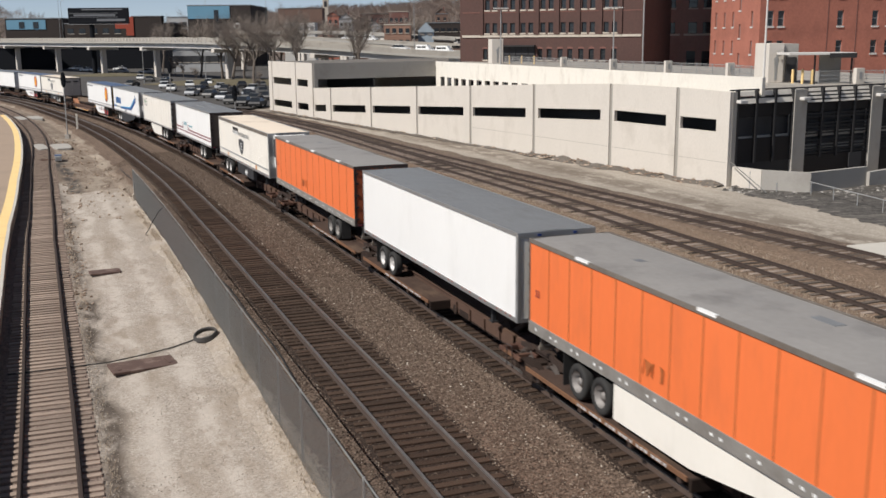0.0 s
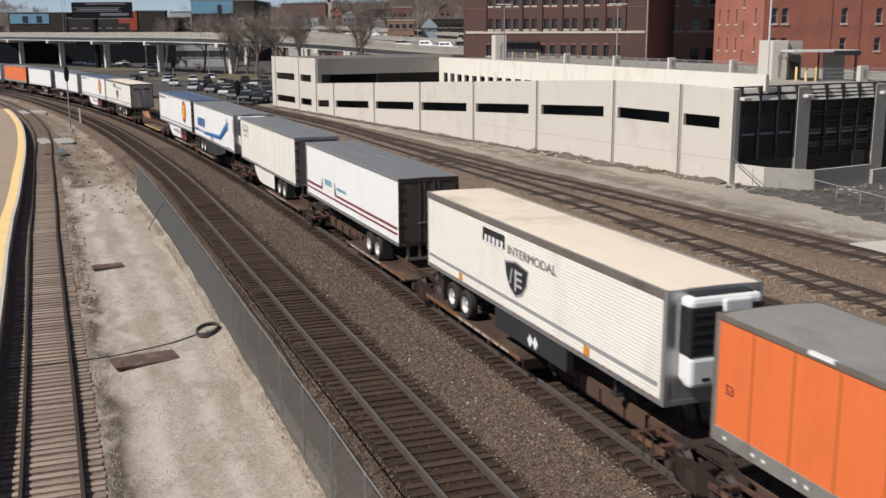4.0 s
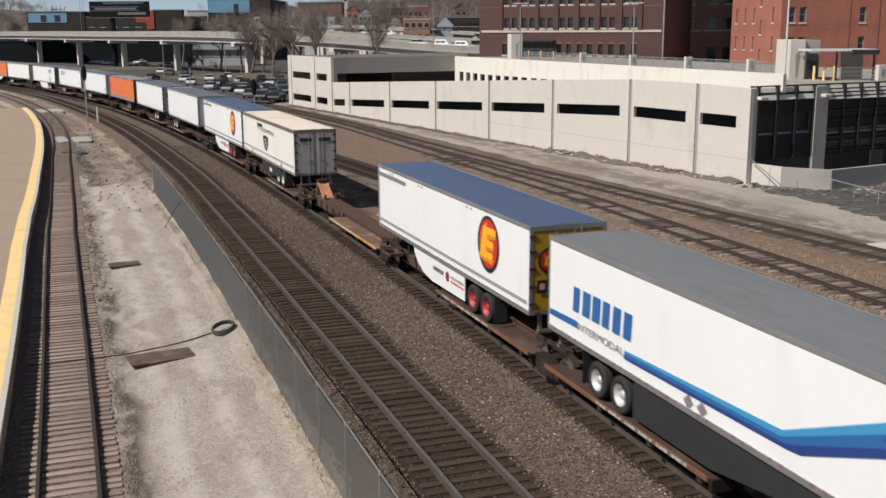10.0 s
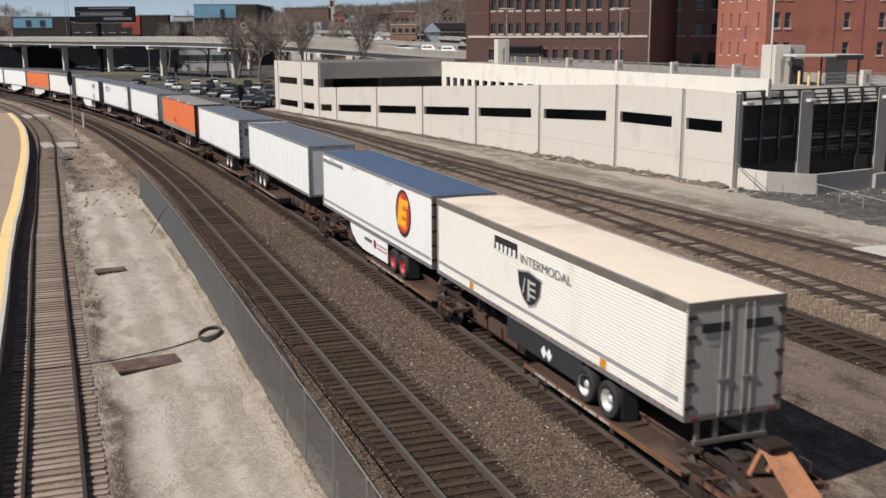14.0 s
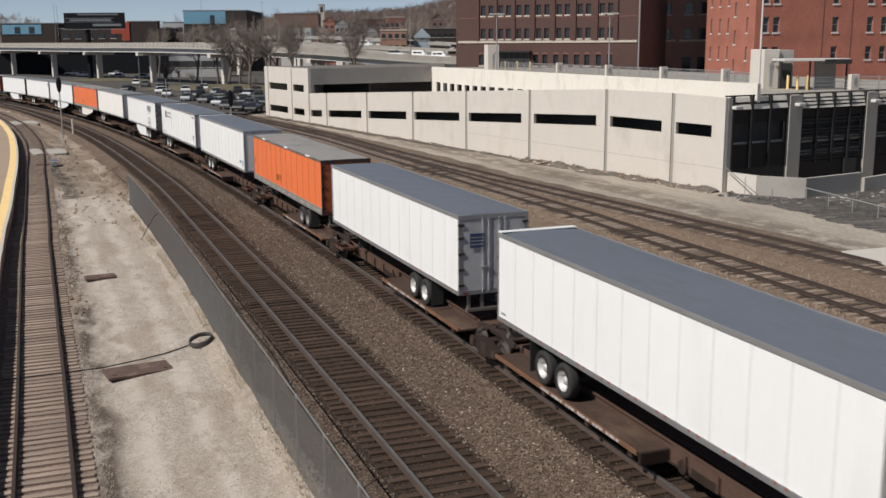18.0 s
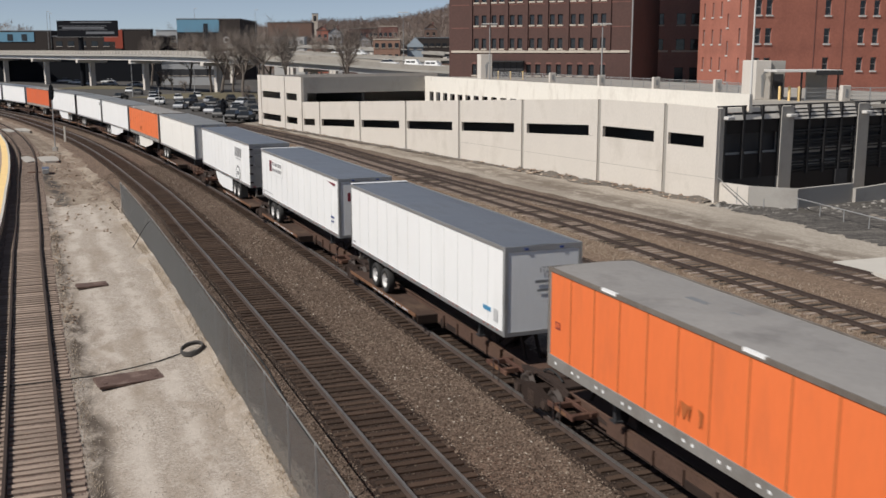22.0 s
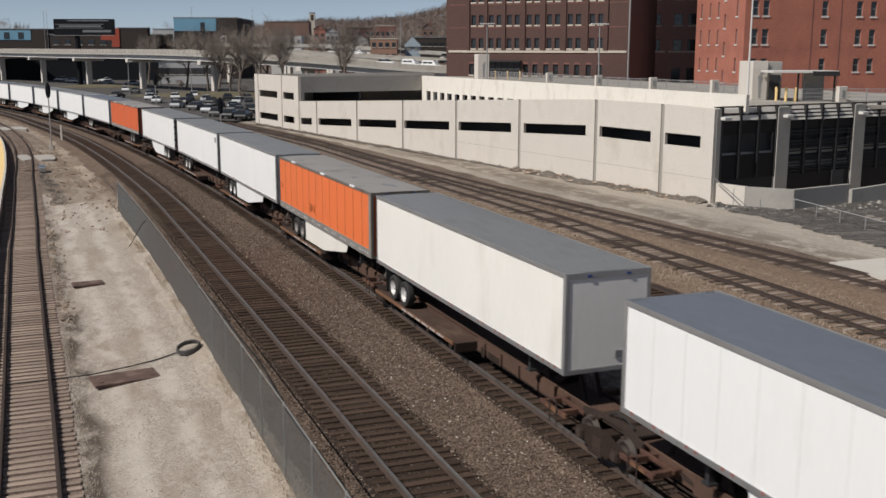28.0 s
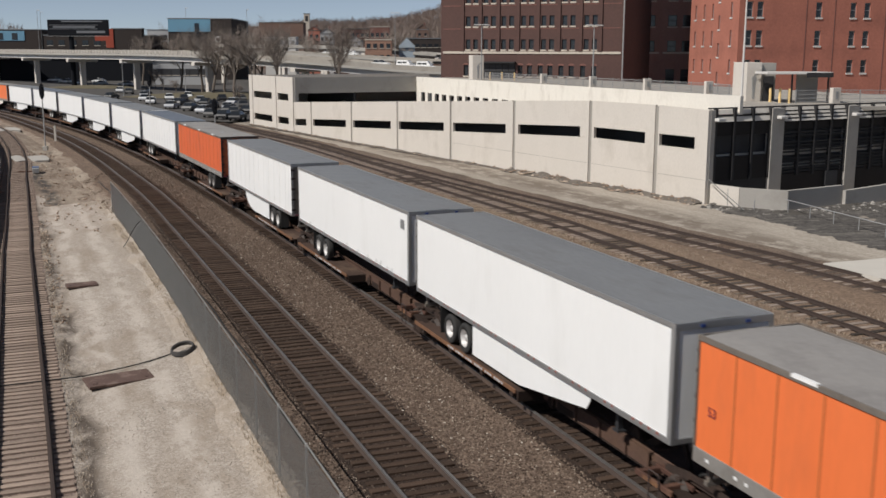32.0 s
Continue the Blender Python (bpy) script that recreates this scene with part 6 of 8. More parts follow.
def mast(name, x, y, z0, z1, label, arms=2, rz=0):
    e = thing(name, label, "street lamp", pose(x, y, z0, 0, 0, rz), group="lamp posts")
    bm = bmesh.new()
    cyl(bm, (0, 0, 0), (0, 0, z1 - z0), 0.11, 0.06, n=8)
    part("pole", bm, "galv", e)
    for k in range(arms):
        o = 1 if k == 0 else -1
        part("lamp_head", boxes((*sorted((o * 0.06, o * 1.1)), -0.16, 0.16, z1 - z0 - 0.05, z1 - z0 + 0.1), bevel=0.03), "frame_white", e)


mast("street_lamp", 10.2, 150.5, 6.38, 14.2, "slim grey lamp post with two heads on the garage deck", 2, 10)
mast("street_lamp", 22.3, 127.2, 6.38, 13.6, "slim grey lamp post with two heads on the garage deck", 2, 10)
fl = thing("flagpole", "tall white flagpole on the garage deck", "flagpole", pose(25.95, 80.9, 6.4))
bm = bmesh.new()
cyl(bm, (0, 0, 0), (0, 0, 8.5), 0.1, 0.06, n=8)
lathe(bm, [(0.001, 8.5), (0.09, 8.56), (0.001, 8.66)], 8, axis="z")
part("pole", bm, "frame_white", fl)
part("base", boxes((-0.25, 0.25, -0.25, 0.25, 0, 0.12)), "concrete", fl)

# ---- low walls and hand rail at the garage foot ----
rw = thing("retaining_wall", "low pale concrete retaining wall below the garage", "wall")


def wall_run(bm, pts, z0, z1s, th=0.3):
    for (a, za), (b, zb) in zip(zip(pts, z1s), list(zip(pts, z1s))[1:]):
        a, b = Vector((*a, 0)), Vector((*b, 0))
        n = (b - a).normalized()
        n = Vector((-n.y, n.x, 0)) * th
        vs = [bm.verts.new(p) for p in ((a.x, a.y, z0), (b.x, b.y, z0), (b.x + n.x, b.y + n.y, z0), (a.x + n.x, a.y + n.y, z0), (a.x, a.y, za), (b.x, b.y, zb), (b.x + n.x, b.y + n.y, zb), (a.x + n.x, a.y + n.y, za))]
        for q in ((3, 2, 1, 0), (4, 5, 6, 7), (0, 1, 5, 4), (1, 2, 6, 5), (2, 3, 7, 6), (3, 0, 4, 7)):
            bm.faces.new([vs[i] for i in q])


for pts, zs in (([(20.9, 71.5), (22.4, 69.2)], (1.35, 1.35)), ([(22.42, 69.18), (25.3, 67.9)], (1.35, 1.32)), ([(25.33, 67.9), (30.2, 70.6)], (1.32, 1.35)), ([(30.3, 70.35), (40, 75.2)], (1.0, 1.5))):
    bm = bmesh.new()
    wall_run(bm, pts, -0.6, zs)
    # sunlit first section in paler concrete, the rest grey: light put into the colour
    part("wall_section", bm, "concrete" if pts[0][0] < 21 else "concrete_grey", rw)
hr = thing("hand_rail", "thin grey pipe hand rail on the slope", "railing")
bm = bmesh.new()
cyl(bm, (24.9, 67.0, 0.85), (27.4, 57.4, 0.7), 0.035, n=6)
part("rail", bm, "galv", hr)
for k in range(5):
    p = Vector((24.9, 67.0, 0.85)).lerp(Vector((27.4, 57.4, 0.7)), (k + 0.1) / 4.2)
    bm = bmesh.new()
    cyl(bm, (p.x, p.y, -0.3), p, 0.03, n=6)
    part("post", bm, "galv", hr)
cable_at = [(20.75, 70.9, 1.75), (22.3, 67.6, 0.05)]
gw = thing("guy_wire", "slanting dark guy wire at the garage corner", "wire")
bm = bmesh.new()
cyl(bm, cable_at[0], cable_at[1], 0.03, n=6)
part("wire", bm, "galv_dull", gw)
for x, y, h1 in ((21.9, 70.0, 1.2), (23.2, 68.3, 0.6)):
    o = thing("marker_pipe", "short grey steel pipe post in the dirt", "post", pose(x, y, -0.2))
    bm = bmesh.new()
    cyl(bm, (0, 0, 0), (0, 0, h1 + 0.2), 0.04, n=8)
    part("pipe", bm, "galv", o)


# ---- brick buildings ----
def wall_grid(bm, width, z0, z1, openings, th=0.45, x0=0.0):
    """A wall along +x with real openings (xa, xb, za, zb)."""
    xs = sorted({x0, width} | {v for o in openings for v in o[:2]})
    zs = sorted({z0, z1} | {v for o in openings for v in o[2:]})
    for xa, xb in zip(xs, xs[1:]):
        run_z = None
        for za, zb in zip(zs, zs[1:]):
            cx, cz = (xa + xb) / 2, (za + zb) / 2
            hole = any(o[0] < cx < o[1] and o[2] < cz < o[3] for o in openings)
            if not hole:
                if run_z is None:
                    run_z = za
            elif run_z is not None:
                box(bm, xa, xb, 0, th, run_z, za)
                run_z = None
        if run_z is not None:
            box(bm, xa, xb, 0, th, run_z, zs[-1])


def window_parts(e, o, sill="stone", sash=True):
    xa, xb, za, zb = o
    w = part("window", boxes((xa, xa + 0.09, 0.2, 0.28, za, zb), (xb - 0.09, xb, 0.2, 0.28, za, zb), (xa + 0.09, xb - 0.09, 0.2, 0.28, zb - 0.09, zb), (xa + 0.09, xb - 0.09, 0.2, 0.28, za, za + 0.09), (xa + 0.09, xb - 0.09, 0.2, 0.28, (za + zb) / 2 - 0.05, (za + zb) / 2 + 0.05)), "louver" if sill == "stone" else "sash_grey", e)
    part("pane", boxes((xa + 0.09, xb - 0.09, 0.23, 0.25, za + 0.09, zb - 0.09)), "glass", w)
    part("sill", boxes((xa - 0.08, xb + 0.08, -0.1, 0.05, za - 0.22, za)), sill, w)


def facade(name, parent, a, b, z0, z1, openings, material, sill="stone"):
    a, b = Vector((*a, 0)), Vector((*b, 0))
    u = (b - a).normalized()
    holder = new(name, None)
    bm = bmesh.new()
    wall_grid(bm, (b - a).length, z0, z1, openings)
    bpy.data.objects.remove(holder)
    w = part(name, bm, material, parent)
    w.matrix_basis = Matrix.Translation(a) @ Matrix.Rotation(math.atan2(u.y, u.x), 4, "Z")
    for o in openings:
        window_parts(w, o, sill)
    return w


def build_warehouse():
    e = thing("brick_warehouse", "dark red brick warehouse with paired windows and a pale stone band", "building")
    a, b = (5.3, 168), (31.2, 155)
    width = math.hypot(b[0] - a[0], b[1] - a[1])
    ops = []
    pairs = (3.88, 6.87, 9.91, 13.18, 16.47, 19.8, 23.25)
    floors = [(10.8, 12.35), (14.35, 15.9), (17.9, 19.45), (21.45, 23.0)]
    for za, zb in floors:
        for x in pairs:
            ops += [(x, x + 0.78, za, zb), (x + 1.3, x + 2.08, za, zb)]
    low = (3.54, 12.71, 14.25, 16.02, 17.6, 19.36, 21.0, 22.81, 24.55)
    ops += [(x, x + 0.8, 6.7, 8.4) for x in low]
    # wall above the lower rows is unseen, raised to keep the wing in shade
    w = facade("front_wall", e, a, b, -1, 48, ops, "brick")
    for x in low:
        bm = bmesh.new()
        slab_quad(bm, [(x - 0.12, 8.4), (x + 0.92, 8.4), (x + 0.8, 8.62), (x + 0.4, 8.72), (x, 8.62)], -0.03, 0.1)
        part("arch_lintel", bm, "brick_dark", w)
    for f in range(6):
        for x in pairs:
            for dx in (0, 1.3):
                part("upper_window", boxes((x + dx, x + dx + 0.78, -0.02, 0.06, 25.0 + 3.55 * f, 26.55 + 3.55 * f)), "glass", w)
    part("stone_band", boxes((-0.05, width + 0.05, -0.12, 0.0, 10.15, 10.5)), "stone", w, "pale stone band")
    # flat dark panel; the shade of the recess is its colour
    ent = part("entrance", boxes((6.87, 12.34, -0.12, -0.02, 5.0, 8.9)), "dark", w, "dark panel for the shade of a framed entrance recess")
    part("canopy", boxes((6.7, 12.5, -0.9, -0.12, 8.72, 8.95)), "louver", ent)
    for k in range(6):
        part("mullion", boxes((6.95 + k * 1.05, 7.05 + k * 1.05, -0.2, -0.12, 5.0, 8.7)), "louver", ent)
    part("transom", boxes((6.9, 12.3, -0.19, -0.12, 7.4, 7.5)), "louver", ent)
    for x in (3.35, *(p - 0.48 for p in pairs[1:]), 25.85):
        part("pier", boxes((x - 0.26, x + 0.26, -0.2, 0.0, 10.5, 48)), "brick", w)
    for z in (14.05, 17.6, 21.15):
        part("spandrel_course", boxes((0, width, -0.03, 0.0, z - 0.14, z)), "brick_dark", w)
    bm = bmesh.new()
    box(bm, 0, 20, -0.45, 0, -1, 48)
    sd = part("side_wall", bm, "brick", e)
    sd.matrix_basis = Matrix.Translation((31.2, 155, 0)) @ Matrix.Rotation(math.atan2(0.9, 0.44), 4, "Z")
    bm = bmesh.new()
    box(bm, 0, 20, 0, 0.45, -1, 48)
    sd = part("side_wall", bm, "brick", e)
    sd.matrix_basis = Matrix.Translation((5.3, 168, 0)) @ Matrix.Rotation(math.atan2(0.9, 0.44), 4, "Z")
    rf = part("roof", boxes((0, width, 0, 20, 48, 48.4)), "roof_grey", e)
    rf.matrix_basis = w.matrix_basis
    pipe = bmesh.new()
    cyl(pipe, (31.5, 154.7, -1), (31.5, 154.7, 48), 0.12, n=8)
    part("downpipe", pipe, "galv", e)


build_warehouse()


def build_wing():
    e = thing("brick_wing", "dark brick warehouse wing set back behind, its brick lightened against the shade", "building")
    ops = [(x, x + 1.4, za, za + 1.8) for za in (10.5, 14.55, 18.65) for x in (3.13, 5.4, 8.82, 11.11)]
    ops += [(x, x + 1.4, 5.35, 7.75) for x in (8.7, 11.1)]
    w = facade("front_wall", e, (33.0, 171), (47.5, 168), -1, 23, ops, "brick_wing")
    part("stone_band", boxes((0, 14.5, -0.12, 0.0, 10.2, 10.5)), "stone", w)
    for x in (2.4, 7.85, 13.4):
        part("pier", boxes((x - 0.3, x + 0.3, -0.25, 0.0, -1, 23)), "brick_wing", w)
    rf = part("roof", boxes((0, 14.5, 0, 20, 23, 23.3)), "roof_grey", e)
    rf.matrix_basis = w.matrix_basis


build_wing()


def build_red():
    e = thing("brick_office", "bright red brick office building with white window sills", "building")
    floors = [(7.6, 9.45), (11.4, 13.5), (15.3, 17.4), (19.2, 21.3)]
    ops = [(x, x + 0.95, za, zb) for za, zb in floors for x in (1.09, 2.69, 11.65, 17.0, 19.2, 26.0, 28.0, 34.0, 36.0)]
    w = facade("front_wall", e, (45.57, 145), (85.0, 151.7), -1, 23, ops, "brick_bright", "frame_white")
    for x in (10.2, 14.6, 22.6, 31.5):
        part("pilaster", boxes((x - 0.06, x + 0.06, -0.05, 0.0, -1, 23)), "brick_dark", w)
    ops = [(x, x + 0.55, za, zb) for x in (1.5, 4.4, 7.2, 13.1) for za, zb in floors]
    ops += [(9.4, 9.95, za - 1.6, zb - 1.75) for za, zb in floors]
    facade("side_wall", e, (42.97, 160.5), (45.56, 145.02), -1, 23, ops, "brick_bright", "frame_white")
    for x, z in ((0.55, 4.6), (3.4, 4.6), (6.2, 4.6)):
        part("wall_vent", boxes((x, x + 0.4, -0.06, 0.02, z, z + 0.4)), "louver", w)
    rf = part("roof", boxes((0, 40, 0, 15.6, 23, 23.3)), "roof_grey", e)
    rf.matrix_basis = w.matrix_basis


build_red()


# ---- viaduct ----
def viaduct(name, label, pts, width, depth, cols, parapet=1.0, blocks=True, tone="deck"):
    """A road deck along (x, y, top z) points, on columns at every point given in cols."""
    e = thing(name, label, "viaduct")
    P = [Vector(p) for p in pts]
    # finer curve
    Q = []
    for i in range(len(P) - 1):
        p0, p1, p2, p3 = P[max(0, i - 1)], P[i], P[i + 1], P[min(len(P) - 1, i + 2)]
        for k in range(6):
            t = k / 6
            Q.append(0.5 * ((2 * p1) + (p2 - p0) * t + (2 * p0 - 5 * p1 + 4 * p2 - p3) * t * t + (3 * p1 - p0 - 3 * p2 + p3) * t ** 3))
    Q.append(P[-1])

    def sweep(section):
        bm = bmesh.new()
        prev = None
        for i, q in enumerate(Q):
            t = (Q[min(i + 1, len(Q) - 1)] - Q[max(0, i - 1)])
            n = Vector((-t.y, t.x, 0)).normalized()
            row = [bm.verts.new(q + n * d + Vector((0, 0, z))) for d, z in section]
            if prev:
                for j in range(len(row)):
                    bm.faces.new((prev[j], prev[(j + 1) % len(row)], row[(j + 1) % len(row)], row[j]))
            prev = row
        return bm

    h = width / 2
    part("deck", sweep([(h, 0), (-h, 0), (-h, -0.35), (h, -0.35)]), tone, e)
    for o in (1, -1):
        part("parapet", sweep([(o * h, parapet), (o * (h - 0.25), parapet), (o * (h - 0.25), 0.0), (o * h, 0.0)]), tone, e, "weathered concrete parapet")
        part("fascia", sweep([(o * (h + 0.02), 0.0), (o * (h + 0.02), -0.5), (o * (h - 0.2), -0.5), (o * (h - 0.2), 0.0)]), "concrete_grey", e)
        part("girder", sweep([(o * (h - 0.8), -0.36), (o * (h - 0.8), -depth), (o * (h - 1.1), -depth), (o * (h - 1.1), -0.36)]), "frame_white", e, "pale steel girder")
    part("girder", sweep([(0.2, -0.36), (0.2, -depth), (-0.2, -depth), (-0.2, -0.36)]), "concrete_grey", e)
    for i in cols:
        q = P[i]
        t = (P[min(i + 1, len(P) - 1)] - P[max(0, i - 1)])
        a = math.atan2(t.y, t.x)
        c = part("column", boxes((-0.6, 0.6, -0.75, 0.75, -q.z - 0.5, -depth - 0.9), bevel=0.08), "concrete", e, "concrete column")
        c.matrix_basis = Matrix.Translation(q) @ Matrix.Rotation(a, 4, "Z")
        c = part("cross_head", boxes((-0.7, 0.7, -h + 0.4, h - 0.4, -depth - 0.9, -depth - 0.01), bevel=0.05), "concrete", e)
        c.matrix_basis = Matrix.Translation(q) @ Matrix.Rotation(a, 4, "Z")
    # parapet posts seen as a row of small blocks
    bm = bmesh.new()
    for i, q in enumerate(Q[:-14] if blocks else Q[:2]):
        t = Q[i + 1] - q
        n = Vector((-t.y, t.x, 0)).normalized()
        for k in range(3):
            p = q.lerp(Q[i + 1], k / 3) + n * -(h + 0.04)
            box(bm, p.x - 0.15, p.x + 0.15, p.y - 0.15, p.y + 0.15, p.z + 0.1, p.z + parapet - 0.1)
    tagged(part("parapet_infill", bm, "concrete", e), kind="stuff")
    return e


viaduct("viaduct", "long weathered concrete road viaduct on single columns", [(-300, 540, 9.9), (-214, 452, 9.9), (-168, 398, 9.9), (-145, 371, 9.9), (-121, 343, 9.8), (-98, 316, 9.7), (-75, 289, 9.7), (-50, 261, 9.4), (-24, 240, 8.3), (4, 226, 6.4), (34, 216, 5.8)], 10, 1.6, range(1, 10))
viaduct("viaduct", "second road ramp behind the main viaduct", [(-75, 392, 12.6), (-46, 372, 12.2), (-30, 362, 11.9), (-14, 352, 11.0), (10, 340, 9.5)], 8, 0.8, range(0, 5), 0.5, False, "concrete_grey")
viaduct("viaduct", "low third ramp curving below the others", [(-62, 350, 10.0), (-40, 334, 10.0), (-26, 326, 9.4), (-12, 320, 8.6), (8, 312, 7.6)], 8, 0.9, range(0, 5), 0.6, False)


# ---- cars ----
CARMATS = {}


def paint(c):
    if c not in CARMATS:
        CARMATS[c] = mat("paint", c, 0.5, 0.0, vary=0.04, scale=1, fine=20, bump=0.0)
    return CARMATS[c]


CAR_ME = {}


def car(x, y, rz, color, label, z=0.0, kind="sedan"):
    e = thing("parked_car", label, "car", pose(x, y, z, 0, 0, rz), group="parked cars")
    if kind not in CAR_ME:
        van = kind == "van"
        bm = bmesh.new()
        low = [(-2.2, 0.35), (-2.25, 0.62), (-2.1, 0.86), (-1.6 if not van else -2.1, 0.95), (1.0, 0.95), (2.0, 0.8), (2.22, 0.6), (2.2, 0.35)]
        slab_quad(bm, low, -0.88, 0.88)
        cab = bmesh.new()
        top = 1.45 if not van else 1.85
        pts = [(-1.7 if not van else -2.1, 0.95), (-1.15 if not van else -1.95, top), (0.15 if not van else 0.6, top), (1.0 if not van else 1.35, 0.95)]
        a = [cab.verts.new((px, s * (0.84 if pz < 1 else 0.66), pz)) for s in (1, -1) for px, pz in pts]
        for q in ((0, 1, 2, 3), (7, 6, 5, 4), (0, 4, 5, 1), (2, 6, 7, 3), (1, 5, 6, 2)):
            cab.faces.new([a[i] for i in q])
        CAR_ME[kind] = (bm, cab, top)
        CAR_ME[kind + "_cab"] = mesh_of("cabin", cab, "glass" if not van else paint((0.75, 0.75, 0.74)))
        bmr = boxes((-1.15 if not van else -1.95, 0.15 if not van else 0.6, -0.67, 0.67, top - 0.02, top + 0.04), bevel=0.02)
        CAR_ME[kind + "_low"], CAR_ME[kind + "_roof"] = bm, bmr
        w = bmesh.new()
        lathe(w, [(0.2, -0.1), (0.31, -0.11), (0.325, 0.0), (0.31, 0.11), (0.2, 0.11), (0.18, 0.06), (0.001, 0.06)], 14)
        CAR_ME["wheel"] = mesh_of("wheel", w, "rubber")
    for nm in ("low", "roof"):
        me = bpy.data.meshes.new("body" if nm == "low" else "roof")
        src = CAR_ME[kind + "_" + nm]
        bmesh.ops.recalc_face_normals(src, faces=src.faces)
        src.to_mesh(me)
        me.materials.append(paint(color))
        part("body" if nm == "low" else "roof", me, None, e)
    part("cabin_glass" if kind != "van" else "cabin", CAR_ME[kind + "_cab"], None, e)
    if kind == "van":
        for s in (1, -1):
            for xa, xb in ((-1.75, -0.75), (-0.6, 0.4)):
                part("window", boxes((xa, xb, *sorted((s * 0.71, s * 0.80)), 1.2, 1.55)), "glass", e)
    for px in (-1.4, 1.4):
        for s in (1, -1):
            o = part("wheel", CAR_ME["wheel"], None, e)
            o.matrix_basis = pose(px, s * 0.8, 0.325, 0, 0, 0 if s > 0 else 180)


CAR_COLORS = {"silver": (0.42, 0.43, 0.45), "white": (0.75, 0.75, 0.74), "black": (0.02, 0.02, 0.022), "blue": (0.04, 0.07, 0.13), "grey": (0.11, 0.108, 0.105), "red": (0.25, 0.03, 0.03), "green": (0.06, 0.10, 0.08)}
rnd = random.Random(21)
car_places = [(-29, 163, 20), (-26.5, 160, 20), (-32, 168, 20), (-29, 173, 20), (-31, 180, 20), (-27.5, 178, 20), (-35, 178, 20), (-33, 188, 110), (-37, 196, 110), (-31.5, 195, 110), (-35, 207, 20), (-40, 205, 20), (-43, 214, 110),
              (-48, 222, 100), (-52, 226, 100), (-56, 223, 20), (-50, 236, 110), (-61, 240, 110), (-63, 250, 20), (-66, 232, 20), (-40, 222, 100), (-36, 222, 100), (-45, 205, 20), (-39, 186, 20), (-44, 193, 20), (-52, 210, 110),
              (-104, 331, 170), (-112, 343, 170), (-96, 326, 170), (-104, 352, 170), (-140, 393, 160), (-122, 362, 170), (-86, 318, 170), (-74, 268, 100), (-69, 258, 100)]
for i, (x, y, r) in enumerate(car_places):
    c = rnd.choice(["silver", "white", "black", "grey", "grey", "silver", "black", "grey", "black", "silver"])
    if y > 310:
        c = "white" if i % 2 else "silver"
    if y < 300:
        r = 82 if r == 20 else 104
    car(x, y, r + rnd.uniform(-6, 6), CAR_COLORS[c], c + " car parked on the lot below the viaduct")
for x, y, z, rz, kind in ((-6.6, 232, 7.15, -27, "sedan"), (-0.9, 228.6, 6.75, -26, "van"), (3.4, 226.5, 6.5, -24, "van"), (-48, 260, 9.45, -42, "sedan"), (-18, 322.5, 9.1, -24, "van"), (-25, 326, 9.4, -26, "sedan")):
    car(x, y, rz, CAR_COLORS["white"], "white vehicle standing on the road ramp", z, kind)


# ---- buildings beyond the viaduct ----
M["bluepanel"] = mat("bluepanel", (0.16, 0.33, 0.45), 0.55, 0.1, vary=0.06, scale=0.2, fine=4, bump=0.0)
M["paleblue"] = mat("paleblue", (0.36, 0.42, 0.47), 0.6, vary=0.1, scale=0.4, fine=4, bump=0.0)
M["umber"] = mat("umber", (0.05, 0.041, 0.037), 0.9, vary=0.2, scale=0.2, fine=4, bump=0.0, spec=0.15)
M["redpanel"] = mat("redpanel", (0.34, 0.06, 0.03), 0.6, vary=0.1, scale=0.2, fine=4, bump=0.0)
M["greywall"] = mat("greywall", (0.36, 0.36, 0.36), 0.8, vary=0.1, scale=0.2, fine=4, bump=0.0)
M["tanwall"] = mat("tanwall", (0.17, 0.105, 0.08), 0.85, vary=0.1, scale=0.2, fine=4, bump=0.0)
M["sign_black"] = mat("sign_black", (0.012, 0.013, 0.016), 0.9, vary=0.1, scale=0.5, fine=6, bump=0.0, spec=0.1)
M["sign_pale"] = mat("sign_pale", (0.15, 0.155, 0.165), 0.5, vary=0.05, scale=0.5, fine=6, bump=0.0)


def block(name, label, x0, x1, y, top, dpt, material, windows=None, roof="roof_grey", category="building"):
    """A far building from x0 to x1 with its front at y, with its windows as parts."""
    e = thing(name, label, category, pose(x0, y, 0))
    w = x1 - x0
    part("shell", boxes((0, w, 0, dpt, -1, top), bevel=0.05), material, e)
    part("parapet", boxes((-0.15, w + 0.15, -0.15, dpt + 0.15, top, top + 0.35)), roof, e)
    if windows:
        nx, rows, ww, hh, mt = windows
        for r in rows:
            for i in range(nx):
                x = w * (i + 0.5) / nx
                o = part("window", boxes((x - ww / 2, x + ww / 2, -0.08, 0.05, r, r + hh)), mt, e)
                part("sill", boxes((x - ww / 2 - 0.1, x + ww / 2 + 0.1, -0.16, 0.0, r - 0.2, r)), "stone", o)
    return e, w, top


e, w, top = block("shop_building", "dark building with a light blue panel front", -172.2, -149.4, 430, 18.6, 30, "umber")
part("blue_panel", boxes((0.6, w * 0.72, -0.2, -0.05, top - 4.2, top - 0.4)), "bluepanel", e)
for k in (0.25, 0.5):
    part("window", boxes((w * k, w * k + 2.2, -0.3, -0.21, top - 3.8, top - 1.2)), "glass", e)
e, w, top = block("shop_building", "long dark brown building behind the billboard", -144.8, -103.1, 420, 16.3, 30, "umber", (9, (12.5,), 2.4, 2.0, "glass"))
e, w, top = block("shop_building", "dark building with a red stair-shaped front", -113.9, -102.5, 405, 18.6, 4, "umber")
